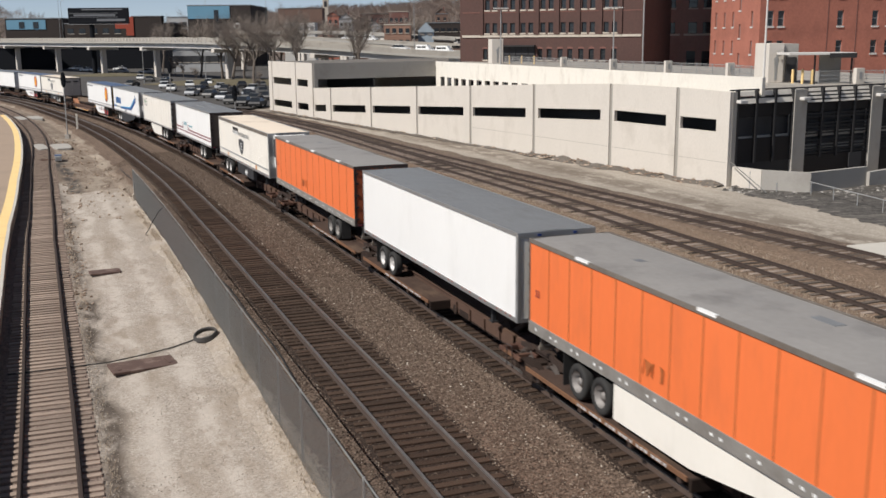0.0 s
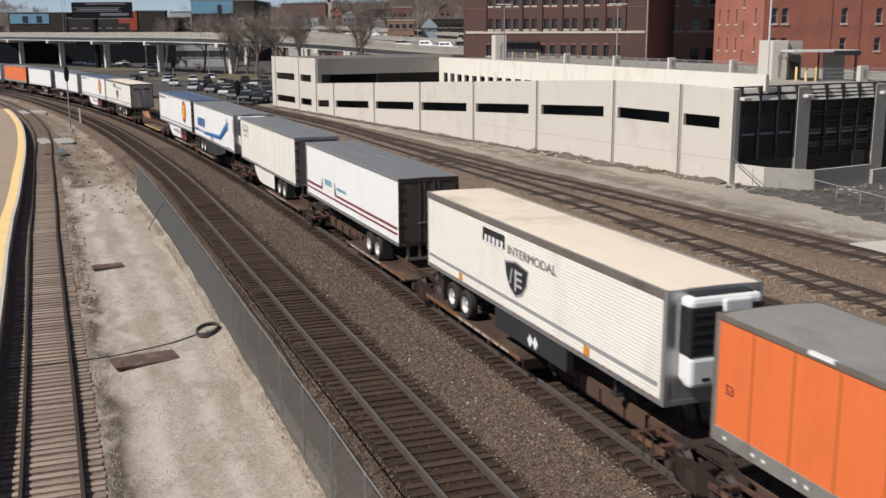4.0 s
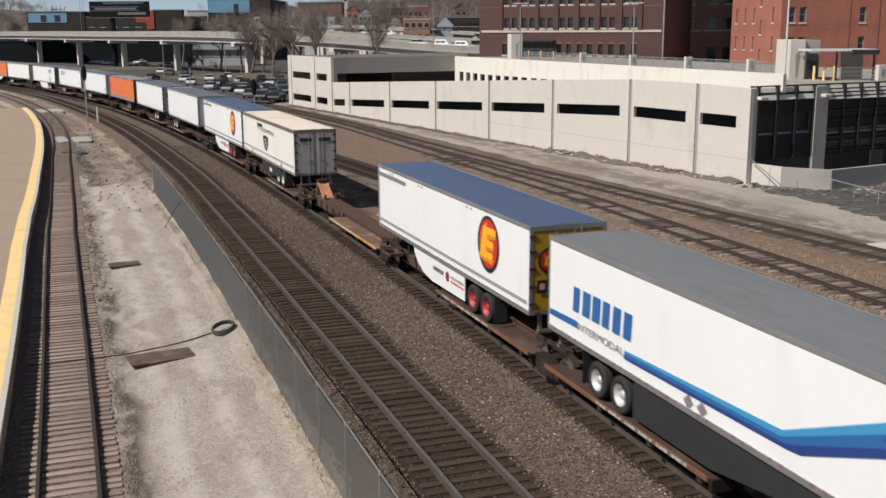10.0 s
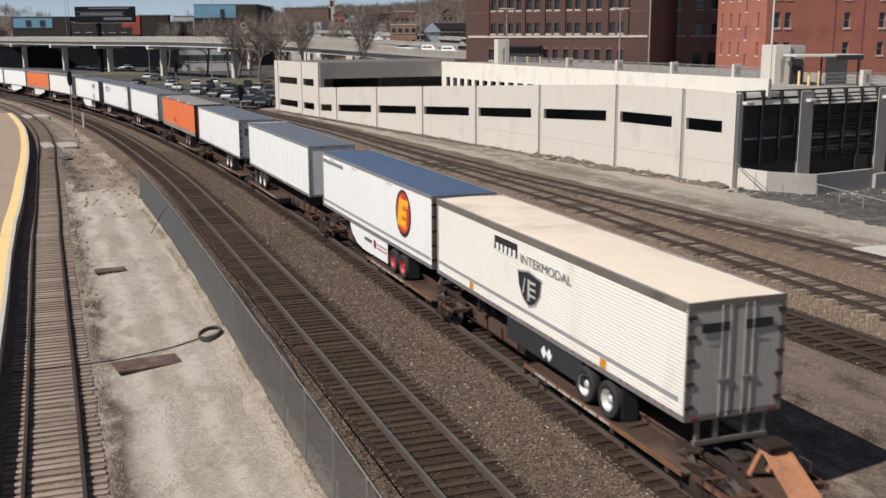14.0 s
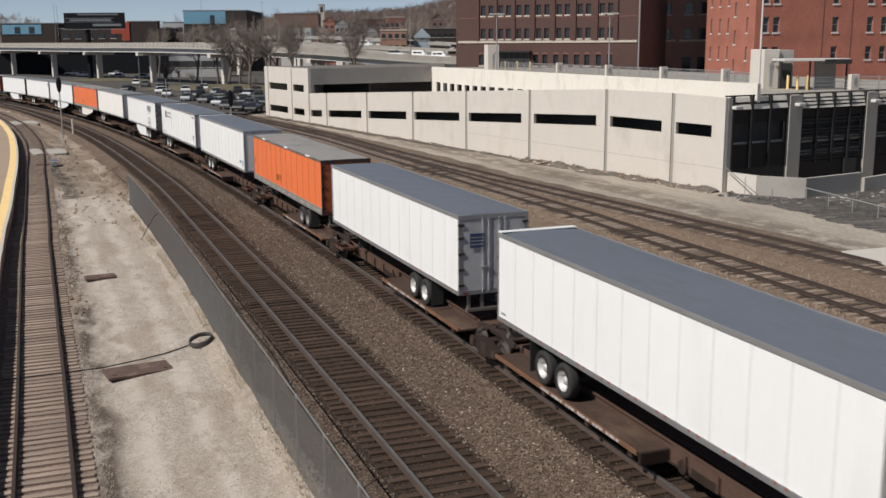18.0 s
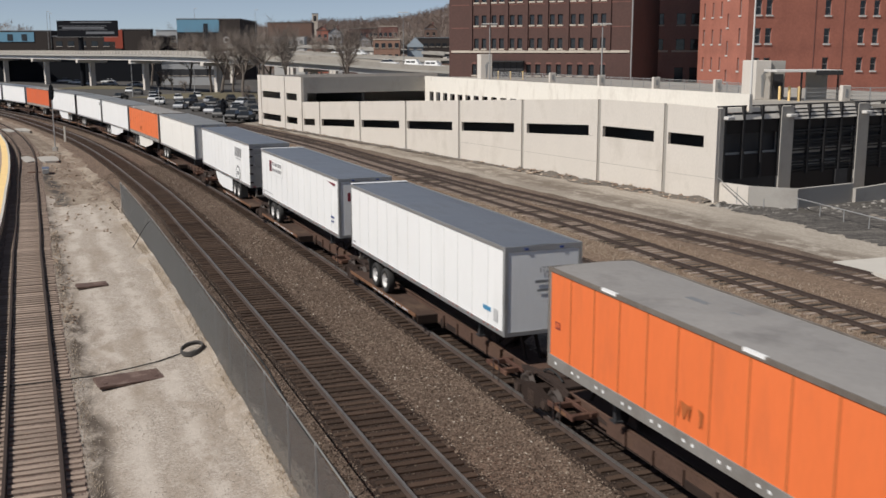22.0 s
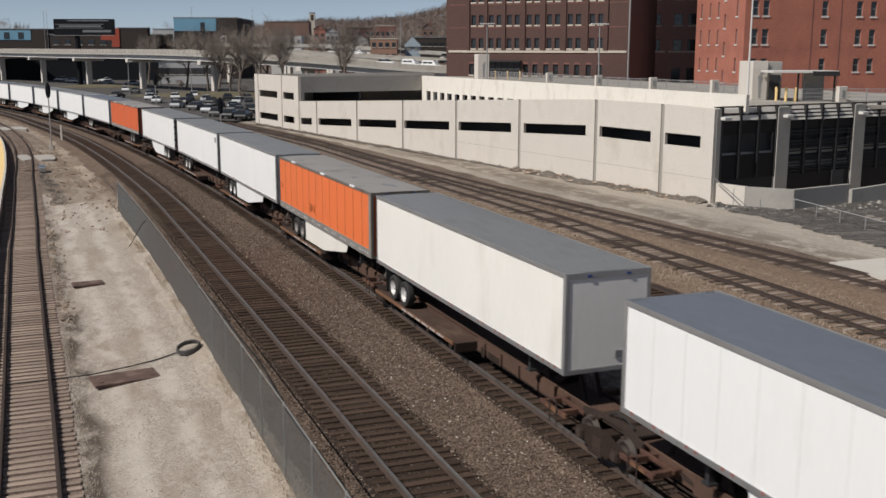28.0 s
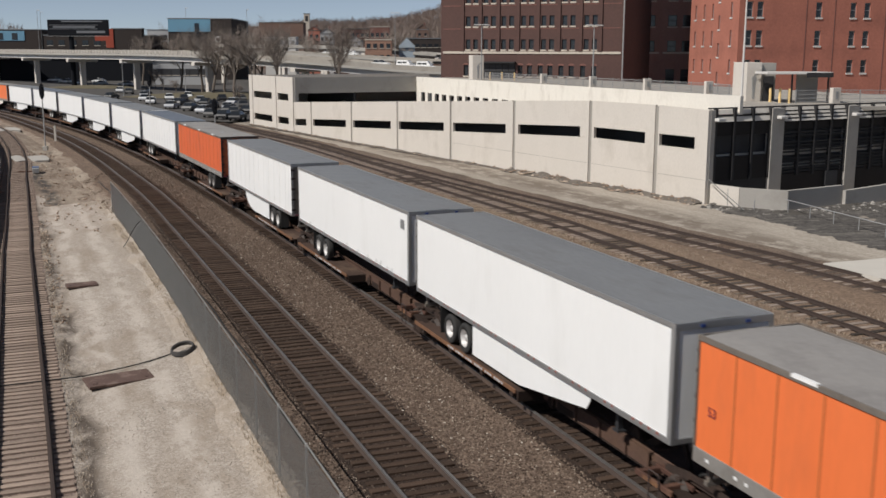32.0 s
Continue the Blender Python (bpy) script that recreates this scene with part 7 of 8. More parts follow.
part("red_front", boxes((-6.3, -2.2, -0.3, -0.05, top - 4.4, top - 2.3), (-2.2, 0.7, -0.3, -0.05, top - 7, top)), "redpanel", e)
e, w, top = block("shop_building", "pale grey building with dark balconies", -109.1, -100.2, 440, 18.9, 25, "greywall", (2, (12.0, 15.0), 3.0, 2.0, "dark"))
e, w, top = block("office_block", "dark brown office block with a blue panelled top storey", -89.0, -65.8, 390, 22.0, 40, "umber")
part("blue_panel", boxes((0.1, w * 0.67, -0.25, -0.05, top - 4.6, top - 0.1)), "bluepanel", e)
part("stair_glass", boxes((w * 0.42, w * 0.49, -0.35, -0.26, top - 11, top - 1.5)), "glass", e)
bm = bmesh.new()
lathe(bm, [(0.75, -0.06), (1.25, -0.06), (1.25, 0.06), (0.75, 0.06), (0.75, -0.06)], 18, at=(w * 0.78, -0.35, top - 7.4))
part("round_sign", bm, "frame_white", e, "round white ring sign")
M["tan_brick"] = mat("tan_brick", (0.30, 0.175, 0.125), 0.9, vary=0.2, scale=0.4, fine=3, bump=0.04, dirt=(0.2, 0.125, 0.095), dirt_amount=0.6, dirt_scale=0.3)
M["shingle"] = mat("shingle", (0.10, 0.088, 0.08), 0.9, vary=0.25, scale=0.6, fine=4, bump=0.05)


def gable(e, w, top, dpt, wall, rise=2.6, roof="shingle"):
    """A gable end towards the line, with its two roof slopes."""
    bm = bmesh.new()
    slab_quad(bm, [(0.05, top + 0.3), (w - 0.05, top + 0.3), (w / 2, top + rise + 0.2)], -0.02, 0.12)
    part("gable_wall", bm, wall, e)
    for a, b in ((-0.3, w / 2), (w + 0.3, w / 2)):
        bm = bmesh.new()
        slab_quad(bm, [(a, top + 0.2), (b, top + rise + 0.2), (b, top + rise + 0.4), (a, top + 0.4)], -0.3, dpt + 0.3)
        part("roof_slope", bm, roof, e)
    part("chimney", boxes((w * 0.62, w * 0.62 + 0.7, dpt * 0.4, dpt * 0.4 + 0.7, top + 0.3, top + rise + 1.2)), "brick_dark", e)


block("mill_building", "long brown brick mill building on the slope", -80.0, -56.7, 560, 25.2, 14, "tanwall", (8, (15.5,), 1.4, 1.6, "glass"), "shingle")
e, w, top = block("church_tower", "pale church tower rising over the roofs", -60.4, -57.2, 600, 31.2, 3, "stone")
part("louvre", boxes((w * 0.25, w * 0.75, -0.1, -0.02, top - 4, top - 1)), "dark", e)
e, w, top = block("house", "small orange brick house on the slope", -50.3, -44.6, 520, 20.4, 10, "brick_bright", (2, (14, 17), 1.4, 1.6, "glass"), "shingle")
gable(e, w, top, 10, "brick_bright", 1.8)
e, w, top = block("house", "white gabled house on the slope", -42.8, -36.5, 500, 18.6, 10, "greywall", (3, (12.5, 15.5), 1.2, 1.5, "glass"))
gable(e, w, top, 10, "greywall", 2.4)
block("house", "red brick row house on the slope", -32.3, -19.0, 490, 20.6, 14, "brick", (6, (14, 17), 1.4, 1.8, "glass"), "shingle")
block("house", "red brick row house with a pale cornice", -18.6, -9.6, 484, 21.4, 14, "brick_dark", (4, (13, 17), 1.4, 1.8, "glass"), "stone")
e, w, top = block("house", "grey gabled house among the trees", -27.5, -21.5, 470, 14.6, 9, "greywall", (2, (11.5,), 1.2, 1.5, "glass"))
gable(e, w, top, 9, "greywall", 2.2)
e, w, top = block("house", "small brown house among the trees", 3.0, 9.0, 520, 21.0, 9, "tanwall", (2, (18,), 1.2, 1.5, "glass"))
gable(e, w, top, 9, "tanwall", 2.4)
block("shop_building", "low tan brick shop by the road ramp", -14.2, -5.9, 330, 13.9, 14, "tan_brick", (4, (8, 11.5), 1.2, 1.4, "glass"), "stone")
block("shop_building", "dark flat-roofed building on the slope", -0.9, 12.8, 380, 15.0, 20, "umber", (6, (12,), 1.6, 1.2, "glass"))
e, w, top = block("house", "pale blue gabled house on the slope", -3.7, 1.4, 340, 11.8, 10, "paleblue", (2, (11,), 1.5, 1.4, "frame_white"))
bm = bmesh.new()
slab_quad(bm, [(-0.3, top + 0.36), (w + 0.3, top + 0.36), (w / 2, top + 3.2)], -0.3, 10.3)
part("gable_roof", bm, "roof_grey", e)
bm = bmesh.new()
slab_quad(bm, [(0, top - 0.1), (w, top - 0.1), (w, top + 0.4), (w / 2, top + 2.9), (0, top + 0.4)], -0.45, -0.31)
part("gable_wall", bm, "paleblue", e, "pale blue gable wall")
block("shop_building", "long low white building beside the ramps", -54.5, -43.0, 396, 15.4, 9, "frame_white", (5, (13.2,), 1.3, 1.3, "ink_grey"), "frame_white")
block("shed", "dark lot-side shed under the viaduct", -80.6, -63.6, 330, 6.9, 10, "greywall", (6, (3.0,), 3.0, 2.0, "dark"))
# added black box, standing in for shade and dark clutter under the viaduct
block("shed", "long low black box added for the shade and dark clutter under the viaduct", -185, -83, 372, 7.2, 12, "sign_black", roof="sign_black")

# billboard
bb = thing("billboard", "black roadside billboard with pale unreadable lines", "billboard", pose(-99.8, 320, 0, 0, 0, -4))
part("panel", boxes((-9.3, 9.3, -0.3, 0.3, 14.9, 19.6), bevel=0.05), "sign_black", bb)
for z, xa, xb, hh in ((19.1, -5.0, 7.5, 0.35), (18.0, -8.8, 6.0, 0.16), (17.45, -7.6, 5.2, 0.5), (16.9, -8.8, 6.0, 0.16), (16.0, -0.5, 8.2, 0.7)):
    part("text_bar", boxes((xa, xb, -0.34, -0.31, z - hh / 2, z + hh / 2)), "sign_pale", bb)
bm = bmesh.new()
cyl(bm, (-2.3, 0, -1), (-2.3, 0, 14.95), 0.75, n=14)
part("pole", bm, "sign_black", bb)
part("catwalk", boxes((-9.3, 9.3, -1.2, -0.31, 14.7, 14.8)), "galv", bb)

for x, y, z in ((-143.2, 410, 25.6), (-141.4, 408, 24.8), (-83.4, 395, 26.1), (-60.9, 395, 25.6)):
    mast("street_lamp", x, y, 0, z, "tall grey street lamp beyond the viaduct", 1)
mast("street_lamp", -3.4, 233.5, 0, 18.8, "tall grey street lamp with two arms by the ramp", 2)
mast("street_lamp", -66.9, 245, 0, 7.8, "grey street lamp at the car park", 1)
mast("street_lamp", -50.3, 235, 0, 7.5, "slim grey lamp post at the car park", 1)


# ---- signals and line-side posts ----
def signal(x, y, z0, rows, label, pole_d=0.0, ladder=False):
    e = thing("railway_signal", label, "railway signal", pose(x, y, z0))
    top = max(r[1] for r in rows)
    bm = bmesh.new()
    cyl(bm, (0, 0, 0), (0, 0, rows[0][0]), 0.07, n=8)
    part("mast", bm, "galv", e)
    for za, zb in rows:
        bm = bmesh.new()
        cyl(bm, (0.0, -0.05, (za + zb) / 2), (0.0, 0.05, (za + zb) / 2), (zb - za) / 2, n=20)
        for v in bm.verts:
            v.co.x *= 0.32
        hd = part("backing_board", bm, "sign_black", e)
        for k in (-0.28, 0.0, 0.28):
            bm = bmesh.new()
            cyl(bm, (0, -0.28, (za + zb) / 2 + k * (zb - za)), (0, -0.05, (za + zb) / 2 + k * (zb - za)), 0.11, n=10)
            part("lamp_hood", bm, "sign_black", hd)
    part("base", boxes((-0.25, 0.25, -0.25, 0.25, -0.3, 0.15)), "concrete_grey", e)


signal(-41.1, 117.4, -0.3, [(5.4, 7.15)], "black-headed railway signal beside the curve")
signal(-37.5, 151.0, -0.2, [(5.6, 7.4)], "black railway signal head above the cars")
signal(-21.0, 112.0, -0.2, [(3.9, 5.7)], "black railway signal between the tracks")
mp_ = thing("marker_post", "short grey concrete marker post by the main track", "post", pose(-42.85, 126.0, -0.35))
part("post", boxes((-0.1, 0.1, -0.1, 0.1, 0, 1.9), bevel=0.02), "kerb", mp_)


# ---- on the gravel strip ----
def lid_plate(s, d, lx, ly, label, rz=0.0):
    c = line(s, d)
    t = line(s + 0.5, d) - line(s - 0.5, d)
    e = thing("cover_plate", label, "cover plate", Matrix.Translation((c.x, c.y, -1.13)) @ Matrix.Rotation(math.atan2(t.y, t.x) + radians(rz), 4, "Z"))
    part("sheet", boxes((-lx / 2, lx / 2, -ly / 2, ly / 2, -0.05, 0.05), bevel=0.015), "plate_rust", e)
    part("strap", boxes((-lx * 0.3, lx * 0.3, -ly * 0.42, -ly * 0.36, 0.05, 0.07)), "plate_rust", e)
    part("strap", boxes((-lx * 0.3, lx * 0.3, ly * 0.36, ly * 0.42, 0.05, 0.07)), "plate_rust", e)


lid_plate(20.6, 11.65, 1.25, 2.3, "rusty steel cover plate lying on pale gravel", 8)
lid_plate(37.2, 11.95, 0.9, 1.5, "small rusty steel cover plate on pale gravel", 3)
COIL = Vector((-8.74, 38.35, -0.85))
ring = thing("hose_coil", "coiled dark hose lying by the fence", "hose", Matrix.Translation(COIL) @ Matrix.Rotation(radians(14), 4, "X") @ Matrix.Rotation(radians(-9), 4, "Y"))
M["hose"] = mat("hose", (0.05, 0.046, 0.043), 0.8, vary=0.25, scale=3, fine=20, bump=0.05)
for k in range(3):
    bm = bmesh.new()
    R0, r0 = 0.44 - 0.012 * k, 0.045
    n, m = 24, 6
    vs = [[bm.verts.new(((R0 + r0 * math.cos(b * 2 * math.pi / m)) * math.cos(a * 2 * math.pi / n), (R0 + r0 * math.cos(b * 2 * math.pi / m)) * math.sin(a * 2 * math.pi / n), 0.05 + k * 0.05 + r0 * math.sin(b * 2 * math.pi / m))) for b in range(m)] for a in range(n)]
    for a in range(n):
        for b in range(m):
            bm.faces.new((vs[a][b], vs[(a + 1) % n][b], vs[(a + 1) % n][(b + 1) % m], vs[a][(b + 1) % m]))
    part("coil", bm, "hose", ring)


def tube(bm, pts, r, n=6):
    """One round tube swept along points."""
    P = [Vector(p) for p in pts]
    prev = None
    for i, p in enumerate(P):
        t = (P[min(i + 1, len(P) - 1)] - P[max(0, i - 1)]).normalized()
        a = t.cross(Vector((0, 0, 1)))
        a = a.normalized() if a.length > 1e-4 else Vector((1, 0, 0))
        b = t.cross(a)
        ring = [bm.verts.new(p + (a * math.cos(k * 2 * math.pi / n) + b * math.sin(k * 2 * math.pi / n)) * r) for k in range(n)]
        if prev:
            for k in range(n):
                bm.faces.new((prev[k], prev[(k + 1) % n], ring[(k + 1) % n], ring[k]))
        prev = ring


def cable(name, label, pts, r=0.03, material="rubber"):
    bm = bmesh.new()
    tube(bm, pts, r)
    return solid(name, bm, material, label, "cable")


cable("ground_cable", "thin dark cable lying across the gravel and platform track", [line(s, d, z) for s, d, z in ((22.6, 9.5, -0.96), (22.2, 10.4, -1.06), (21.8, 11.3, -1.08), (21.5, 12.8, -1.16), (21.4, 13.9, -1.14), (21.3, 15.1, -1.12), (21.2, 16.2, -1.1))], 0.025)
cable("track_cable", "black cable running along the fence foot by the main track", [line(s, 7.45 + 0.12 * math.sin(s * 0.21) + 0.06 * math.sin(s * 0.63), -0.26) for s in np.arange(-10, 75, 1.5)], 0.035)
loop = [line(s, dd, z) for s, dd, z in ((41.8, 8.45, 1.2), (42.4, 8.6, 0.9), (43.6, 8.8, 0.2), (44.8, 8.95, -0.5), (45.8, 9.02, -0.9), (46.3, 8.98, -0.98), (46.2, 8.75, -0.98), (45.6, 8.5, -0.95))]
cable("loose_wire", "loose dark wire hanging from the fence", loop, 0.022)
def crossing_slab(s, d, lx, ly, label, seed):
    """A worn concrete slab with a broken outline, flush with the rails."""
    c = line(s, d)
    t = line(s + 0.5, d) - line(s - 0.5, d)
    r = random.Random(seed)
    bm = bmesh.new()
    n = 18
    ring = [(lx / 2 * math.copysign(abs(math.cos(k * 2 * math.pi / n)) ** 0.5, math.cos(k * 2 * math.pi / n)) * r.uniform(0.82, 1.05), ly / 2 * math.copysign(abs(math.sin(k * 2 * math.pi / n)) ** 0.5, math.sin(k * 2 * math.pi / n)) * r.uniform(0.85, 1.05)) for k in range(n)]
    lo, hi = [bm.verts.new((x, y, -0.3)) for x, y in ring], [bm.verts.new((x, y, 0.05)) for x, y in ring]
    bm.faces.new(lo[::-1])
    bm.faces.new(hi)
    for i in range(n):
        bm.faces.new((lo[i], lo[(i + 1) % n], hi[(i + 1) % n], hi[i]))
    o = solid("concrete_slab", bm, "concrete_grey", label, "slab")
    o.matrix_world = Matrix.Translation((c.x, c.y, bend(LEFT_Z, s) - 0.17)) @ Matrix.Rotation(math.atan2(t.y, t.x), 4, "Z")


crossing_slab(101.5, 11.85, 6.5, 1.3, "grey concrete crossing slab between the rails", 2)
crossing_slab(101.0, 9.9, 6.0, 2.0, "broken grey concrete slab beside the platform track", 3)
crossing_slab(141, 9.6, 7.0, 1.3, "pale concrete crossing slab between the far rails", 4)
crossing_slab(141, 7.7, 6.5, 1.7, "broken pale concrete slab beside the far rails", 5)
sw = thing("switch_machine", "blue-grey railway switch machine beside the platform track", "switch machine", Matrix.Translation(line(89, 11.3, -0.95)) @ Matrix.Rotation(radians(110), 4, "Z"))
part("housing", boxes((-1.0, 1.0, -0.3, 0.3, 0.05, 0.5), bevel=0.05), "galv", sw)
part("lid", boxes((-0.5, 0.6, -0.32, 0.32, 0.5, 0.56), bevel=0.02), "roof_blue", sw)
part("rod", boxes((-0.06, 0.06, 0.3, 1.6, 0.1, 0.18)), "rust", sw)


# ---- bare trees ----
lot = thing("ramp_terrace", "raised road terrace with a tan concrete parapet", "terrace", pose(-13, 282, 0))
part("fill", boxes((0, 60, 0, 45, -1.2, 6.55)), "concrete_grey", lot)
part("parapet", boxes((8.5, 60, -0.35, -0.01, 4.4, 7.1), bevel=0.03), "tanwall", lot)
for k in range(12):
    part("parapet_post", boxes((8.6 + 3.2 * k, 8.85 + 3.2 * k, -0.5, -0.355, 4.4, 7.2)), "kerb", lot)
M["bark"] = mat("bark", (0.14, 0.115, 0.095), 0.95, vary=0.3, scale=2, fine=15, bump=0.3)
M["twig"] = mat("twig", (0.23, 0.19, 0.16), 0.95, vary=0.25, scale=1, fine=6, bump=0.0, island=0.5)


def bare_tree(x, y, z, height, seed, label="leafless spreading tree with fine grey-brown twigs"):
    r = random.Random(seed)
    e = thing("bare_tree", label, "tree", pose(x, y, z, 0, 0, r.uniform(0, 360)), group="bare trees")
    trunk, twigs = bmesh.new(), bmesh.new()

    def grow(p, d, length, rad, level):
        segs = 3
        for i in range(segs):
            d2 = (d + Vector((r.uniform(-1, 1), r.uniform(-1, 1), r.uniform(-0.3, 0.7))) * (0.16 + 0.05 * level)).normalized()
            q = p + d2 * length / segs
            r2 = rad * (0.86 if level else 0.9)
            cyl(trunk if level < 2 else twigs, p, q, rad, r2, n=7 if level == 0 else (5 if level == 1 else 3), caps=False)
            p, d, rad = q, d2, r2
            if level < 4 and (i > 0 or level > 0):
                for _ in range(2 if level < 2 else 3):
                    a = Vector((r.uniform(-1, 1), r.uniform(-1, 1), r.uniform(-0.1, 0.9))).normalized()
                    grow(p, (d * 0.55 + a * 0.9).normalized(), length * r.uniform(0.5, 0.72), rad * 0.6, level + 1)
    grow(Vector((0, 0, -0.3)), Vector((0, 0, 1)), height * 0.42, height * 0.018, 0)
    part("trunk", trunk, "bark", e)
    tagged(part("crown", twigs, "twig", e, "crown of bare twigs"), kind="stuff")
    return e


tA = bare_tree(-33.5, 226, 0, 19.5, 4)
tB = bare_tree(-14.8, 205, 0, 19.0, 8)
bare_tree(-43, 243, 0, 17, 12)
for k, (x, y, h) in enumerate(((-72, 292, 7), (-70, 288, 6), (-66, 281, 5), (-35, 216, 5), (-30, 206, 4.5), (-27, 200, 4), (-57, 255, 5), (-22, 214, 5))):
    bare_tree(x, y, 0, h, 50 + k, "leafless grey-brown shrub at the car park edge")
for x, y, rz, src in ((-62, 283, 40, tB), (-39, 232, 150, tB), (-29, 222, 95, tB), (-84, 330, 120, tB), (-30, 330, 260, tB), (-45, 238, 210, tA), (-52, 262, 330, tB), (-36, 250, 20, tB), (-58, 430, 30, tA), (-22, 420, 160, tB), (-68, 445, 220, tA), (6, 440, 60, tA), (-48, 405, 10, tB), (-112, 470, 70, tA), (-96, 480, 190, tA), (-204, 452, 20, tA), (-196, 448, 120, tA), (-188, 455, 240, tA), (-212, 458, 300, tB), (-100, 428, 33, tA), (-92, 434, 210, tA), (-38, 446, 75, tA), (-14, 470, 260, tA), (-54, 470, 310, tA), (-4, 450, 140, tB)):
    c = copy_thing(src, pose(x, y, 0, 0, 0, rz))
    if y > 440:
        c.scale = (1.25, 1.25, 1.3)


M["asphalt"] = mat("asphalt", (0.062, 0.057, 0.052), 0.9, vary=0.25, scale=0.15, fine=5, bump=0.05, dirt=(0.14, 0.13, 0.12), dirt_amount=0.5, dirt_scale=0.08)
bm = bmesh.new()
vs = [bm.verts.new(v) for v in ((-27.2, 156, 0.02), (-22, 166, 0.02), (30, 230, 0.02), (60, 470, 0.02), (-320, 560, 0.02), (-260, 430, 0.02), (-110, 250, 0.02), (-60, 190, 0.02), (-33, 160, 0.02))]
bm.faces.new(vs)
solid("car_park", bm, "asphalt", "dark asphalt car park and streets below the viaduct", "car park", kind="structure")


# ---- grass bank and wooded hill ----
M["grass"] = mat("grass", (0.10, 0.085, 0.052), 0.95, vary=0.3, scale=0.4, fine=6, bump=0.1, dirt=(0.15, 0.125, 0.085), dirt_amount=0.7, dirt_scale=0.2)
M["wood_floor"] = mat("wood_floor", (0.115, 0.09, 0.075), 0.95, vary=0.35, scale=0.03, fine=0.4, bump=0.0)
M["woods"] = mat("woods", (0.32, 0.255, 0.215), 0.95, vary=0.5, scale=0.05, fine=0.5, bump=0.0, island=0.8)
bm = bmesh.new()
for cx, cy, rx, ry, hh in ((-44, 240, 22, 9, 1.2), (-90, 300, 14, 6, 0.8)):
    n = 20
    rings = [[bm.verts.new((cx + rx * k * math.cos(a * 2 * math.pi / n) - 0.6 * ry * k * math.sin(a * 2 * math.pi / n), cy + ry * k * math.sin(a * 2 * math.pi / n), 0.06 + hh * (1 - k * k))) for a in range(n)] for k in (1.0, 0.7, 0.4, 0.1)]
    for p, q in zip(rings, rings[1:]):
        for a in range(n):
            bm.faces.new((p[a], p[(a + 1) % n], q[(a + 1) % n], q[a]))
    bm.faces.new(rings[-1])
solid("grass_bank", bm, "grass", "dry grassy bank by the car park", "grass", kind="structure")


def hill_z(x, y):
    a = 52 * math.exp(-((x - 90) / 90) ** 2 - ((y - 890) / 230) ** 2)
    b = 26 * math.exp(-((x + 85) / 110) ** 2 - ((y - 860) / 200) ** 2)
    c = 31 * math.exp(-((x + 372) / 75) ** 2 - ((y - 900) / 200) ** 2)
    return a + b + c - 1.5 + 2.0 * noise.noise((x * 0.02, y * 0.02, 3))


bm = bmesh.new()
nx, ny = 56, 26
grid = [[bm.verts.new((-700 + 1300 * i / nx, 480 + 900 * j / ny, hill_z(-700 + 1300 * i / nx, 480 + 900 * j / ny))) for i in range(nx + 1)] for j in range(ny + 1)]
for j in range(ny):
    for i in range(nx):
        bm.faces.new((grid[j][i], grid[j][i + 1], grid[j + 1][i + 1], grid[j + 1][i]))
solid("hill", bm, "wood_floor", "low wooded hill closing the distance", "hill", kind="structure")
bm = bmesh.new()
r = random.Random(5)
for k in range(9500):
    x, y = (r.uniform(-130, 110) if k % 2 else r.uniform(-470, 300)), r.uniform(560, 930)
    z = hill_z(x, y)
    if z < 3 and r.random() < 0.6:
        continue
    h = r.uniform(6.5, 12.5)
    w = h * 0.012
    v = [bm.verts.new(p) for p in ((x - w, y, z - 0.5), (x + w, y, z - 0.5), (x + w * 0.4, y, z + h * 0.7), (x - w * 0.4, y, z + h * 0.7))]
    bm.faces.new(v)
    for j in range(15):
        f = r.uniform(0.2, 0.7)
        a = Vector((x, y, z + h * f))
        out = h * (0.36 - 0.2 * f) * r.uniform(0.4, 1.3) * r.choice((-1, 1))
        b = a + Vector((out, r.uniform(-1.5, 1.5), h * r.uniform(0.16, 0.34)))
        w = r.uniform(0.05, 0.13)
        m = a.lerp(b, 0.6) + Vector((out * 0.12, 0, -0.3))
        v = [bm.verts.new(p) for p in (a, m + Vector((w, 0, 0)), b, m - Vector((w, 0.2, 0)))]
        bm.faces.new(v)
solid("far_woods", bm, "woods", "leafless brown woods covering the far hill", "woods", kind="stuff")

# ---- loose stone, dry grass and rubble ----
def spots(rnd, n, s0, s1, d0, d1):
    """Random places on the bed: world x, y and the height of the bed there."""
    s = rnd.uniform(s0, s1, n)
    lo = np.array([d0(v) for v in np.linspace(s0, s1, 40)])
    hi = np.array([d1(v) for v in np.linspace(s0, s1, 40)])
    g = np.linspace(s0, s1, 40)
    d = np.interp(s, g, lo) + rnd.random(n) * (np.interp(s, g, hi) - np.interp(s, g, lo))
    x, y = np.interp(s, LS, LX), np.interp(s, LS, LY)
    tx, ty = np.interp(s + 0.5, LS, LX) - np.interp(s - 0.5, LS, LX), np.interp(s + 0.5, LS, LY) - np.interp(s - 0.5, LS, LY)
    k = np.hypot(tx, ty)
    e = d - 1.3
    z = np.zeros(n)
    cell = np.round(s).astype(int)
    for v in np.unique(cell):
        pr = ground_profile(float(v))[::-1]
        on = cell == v
        z[on] = np.interp(d[on], [p[0] for p in pr], [p[1] for p in pr])
    return x - ty / k * e, y + tx / k * e, z


def mesh_arrays(name, verts, faces, material):
    me = bpy.data.meshes.new(name)
    me.from_pydata(verts.tolist(), [], faces.tolist())
    me.materials.append(M[material])
    return me


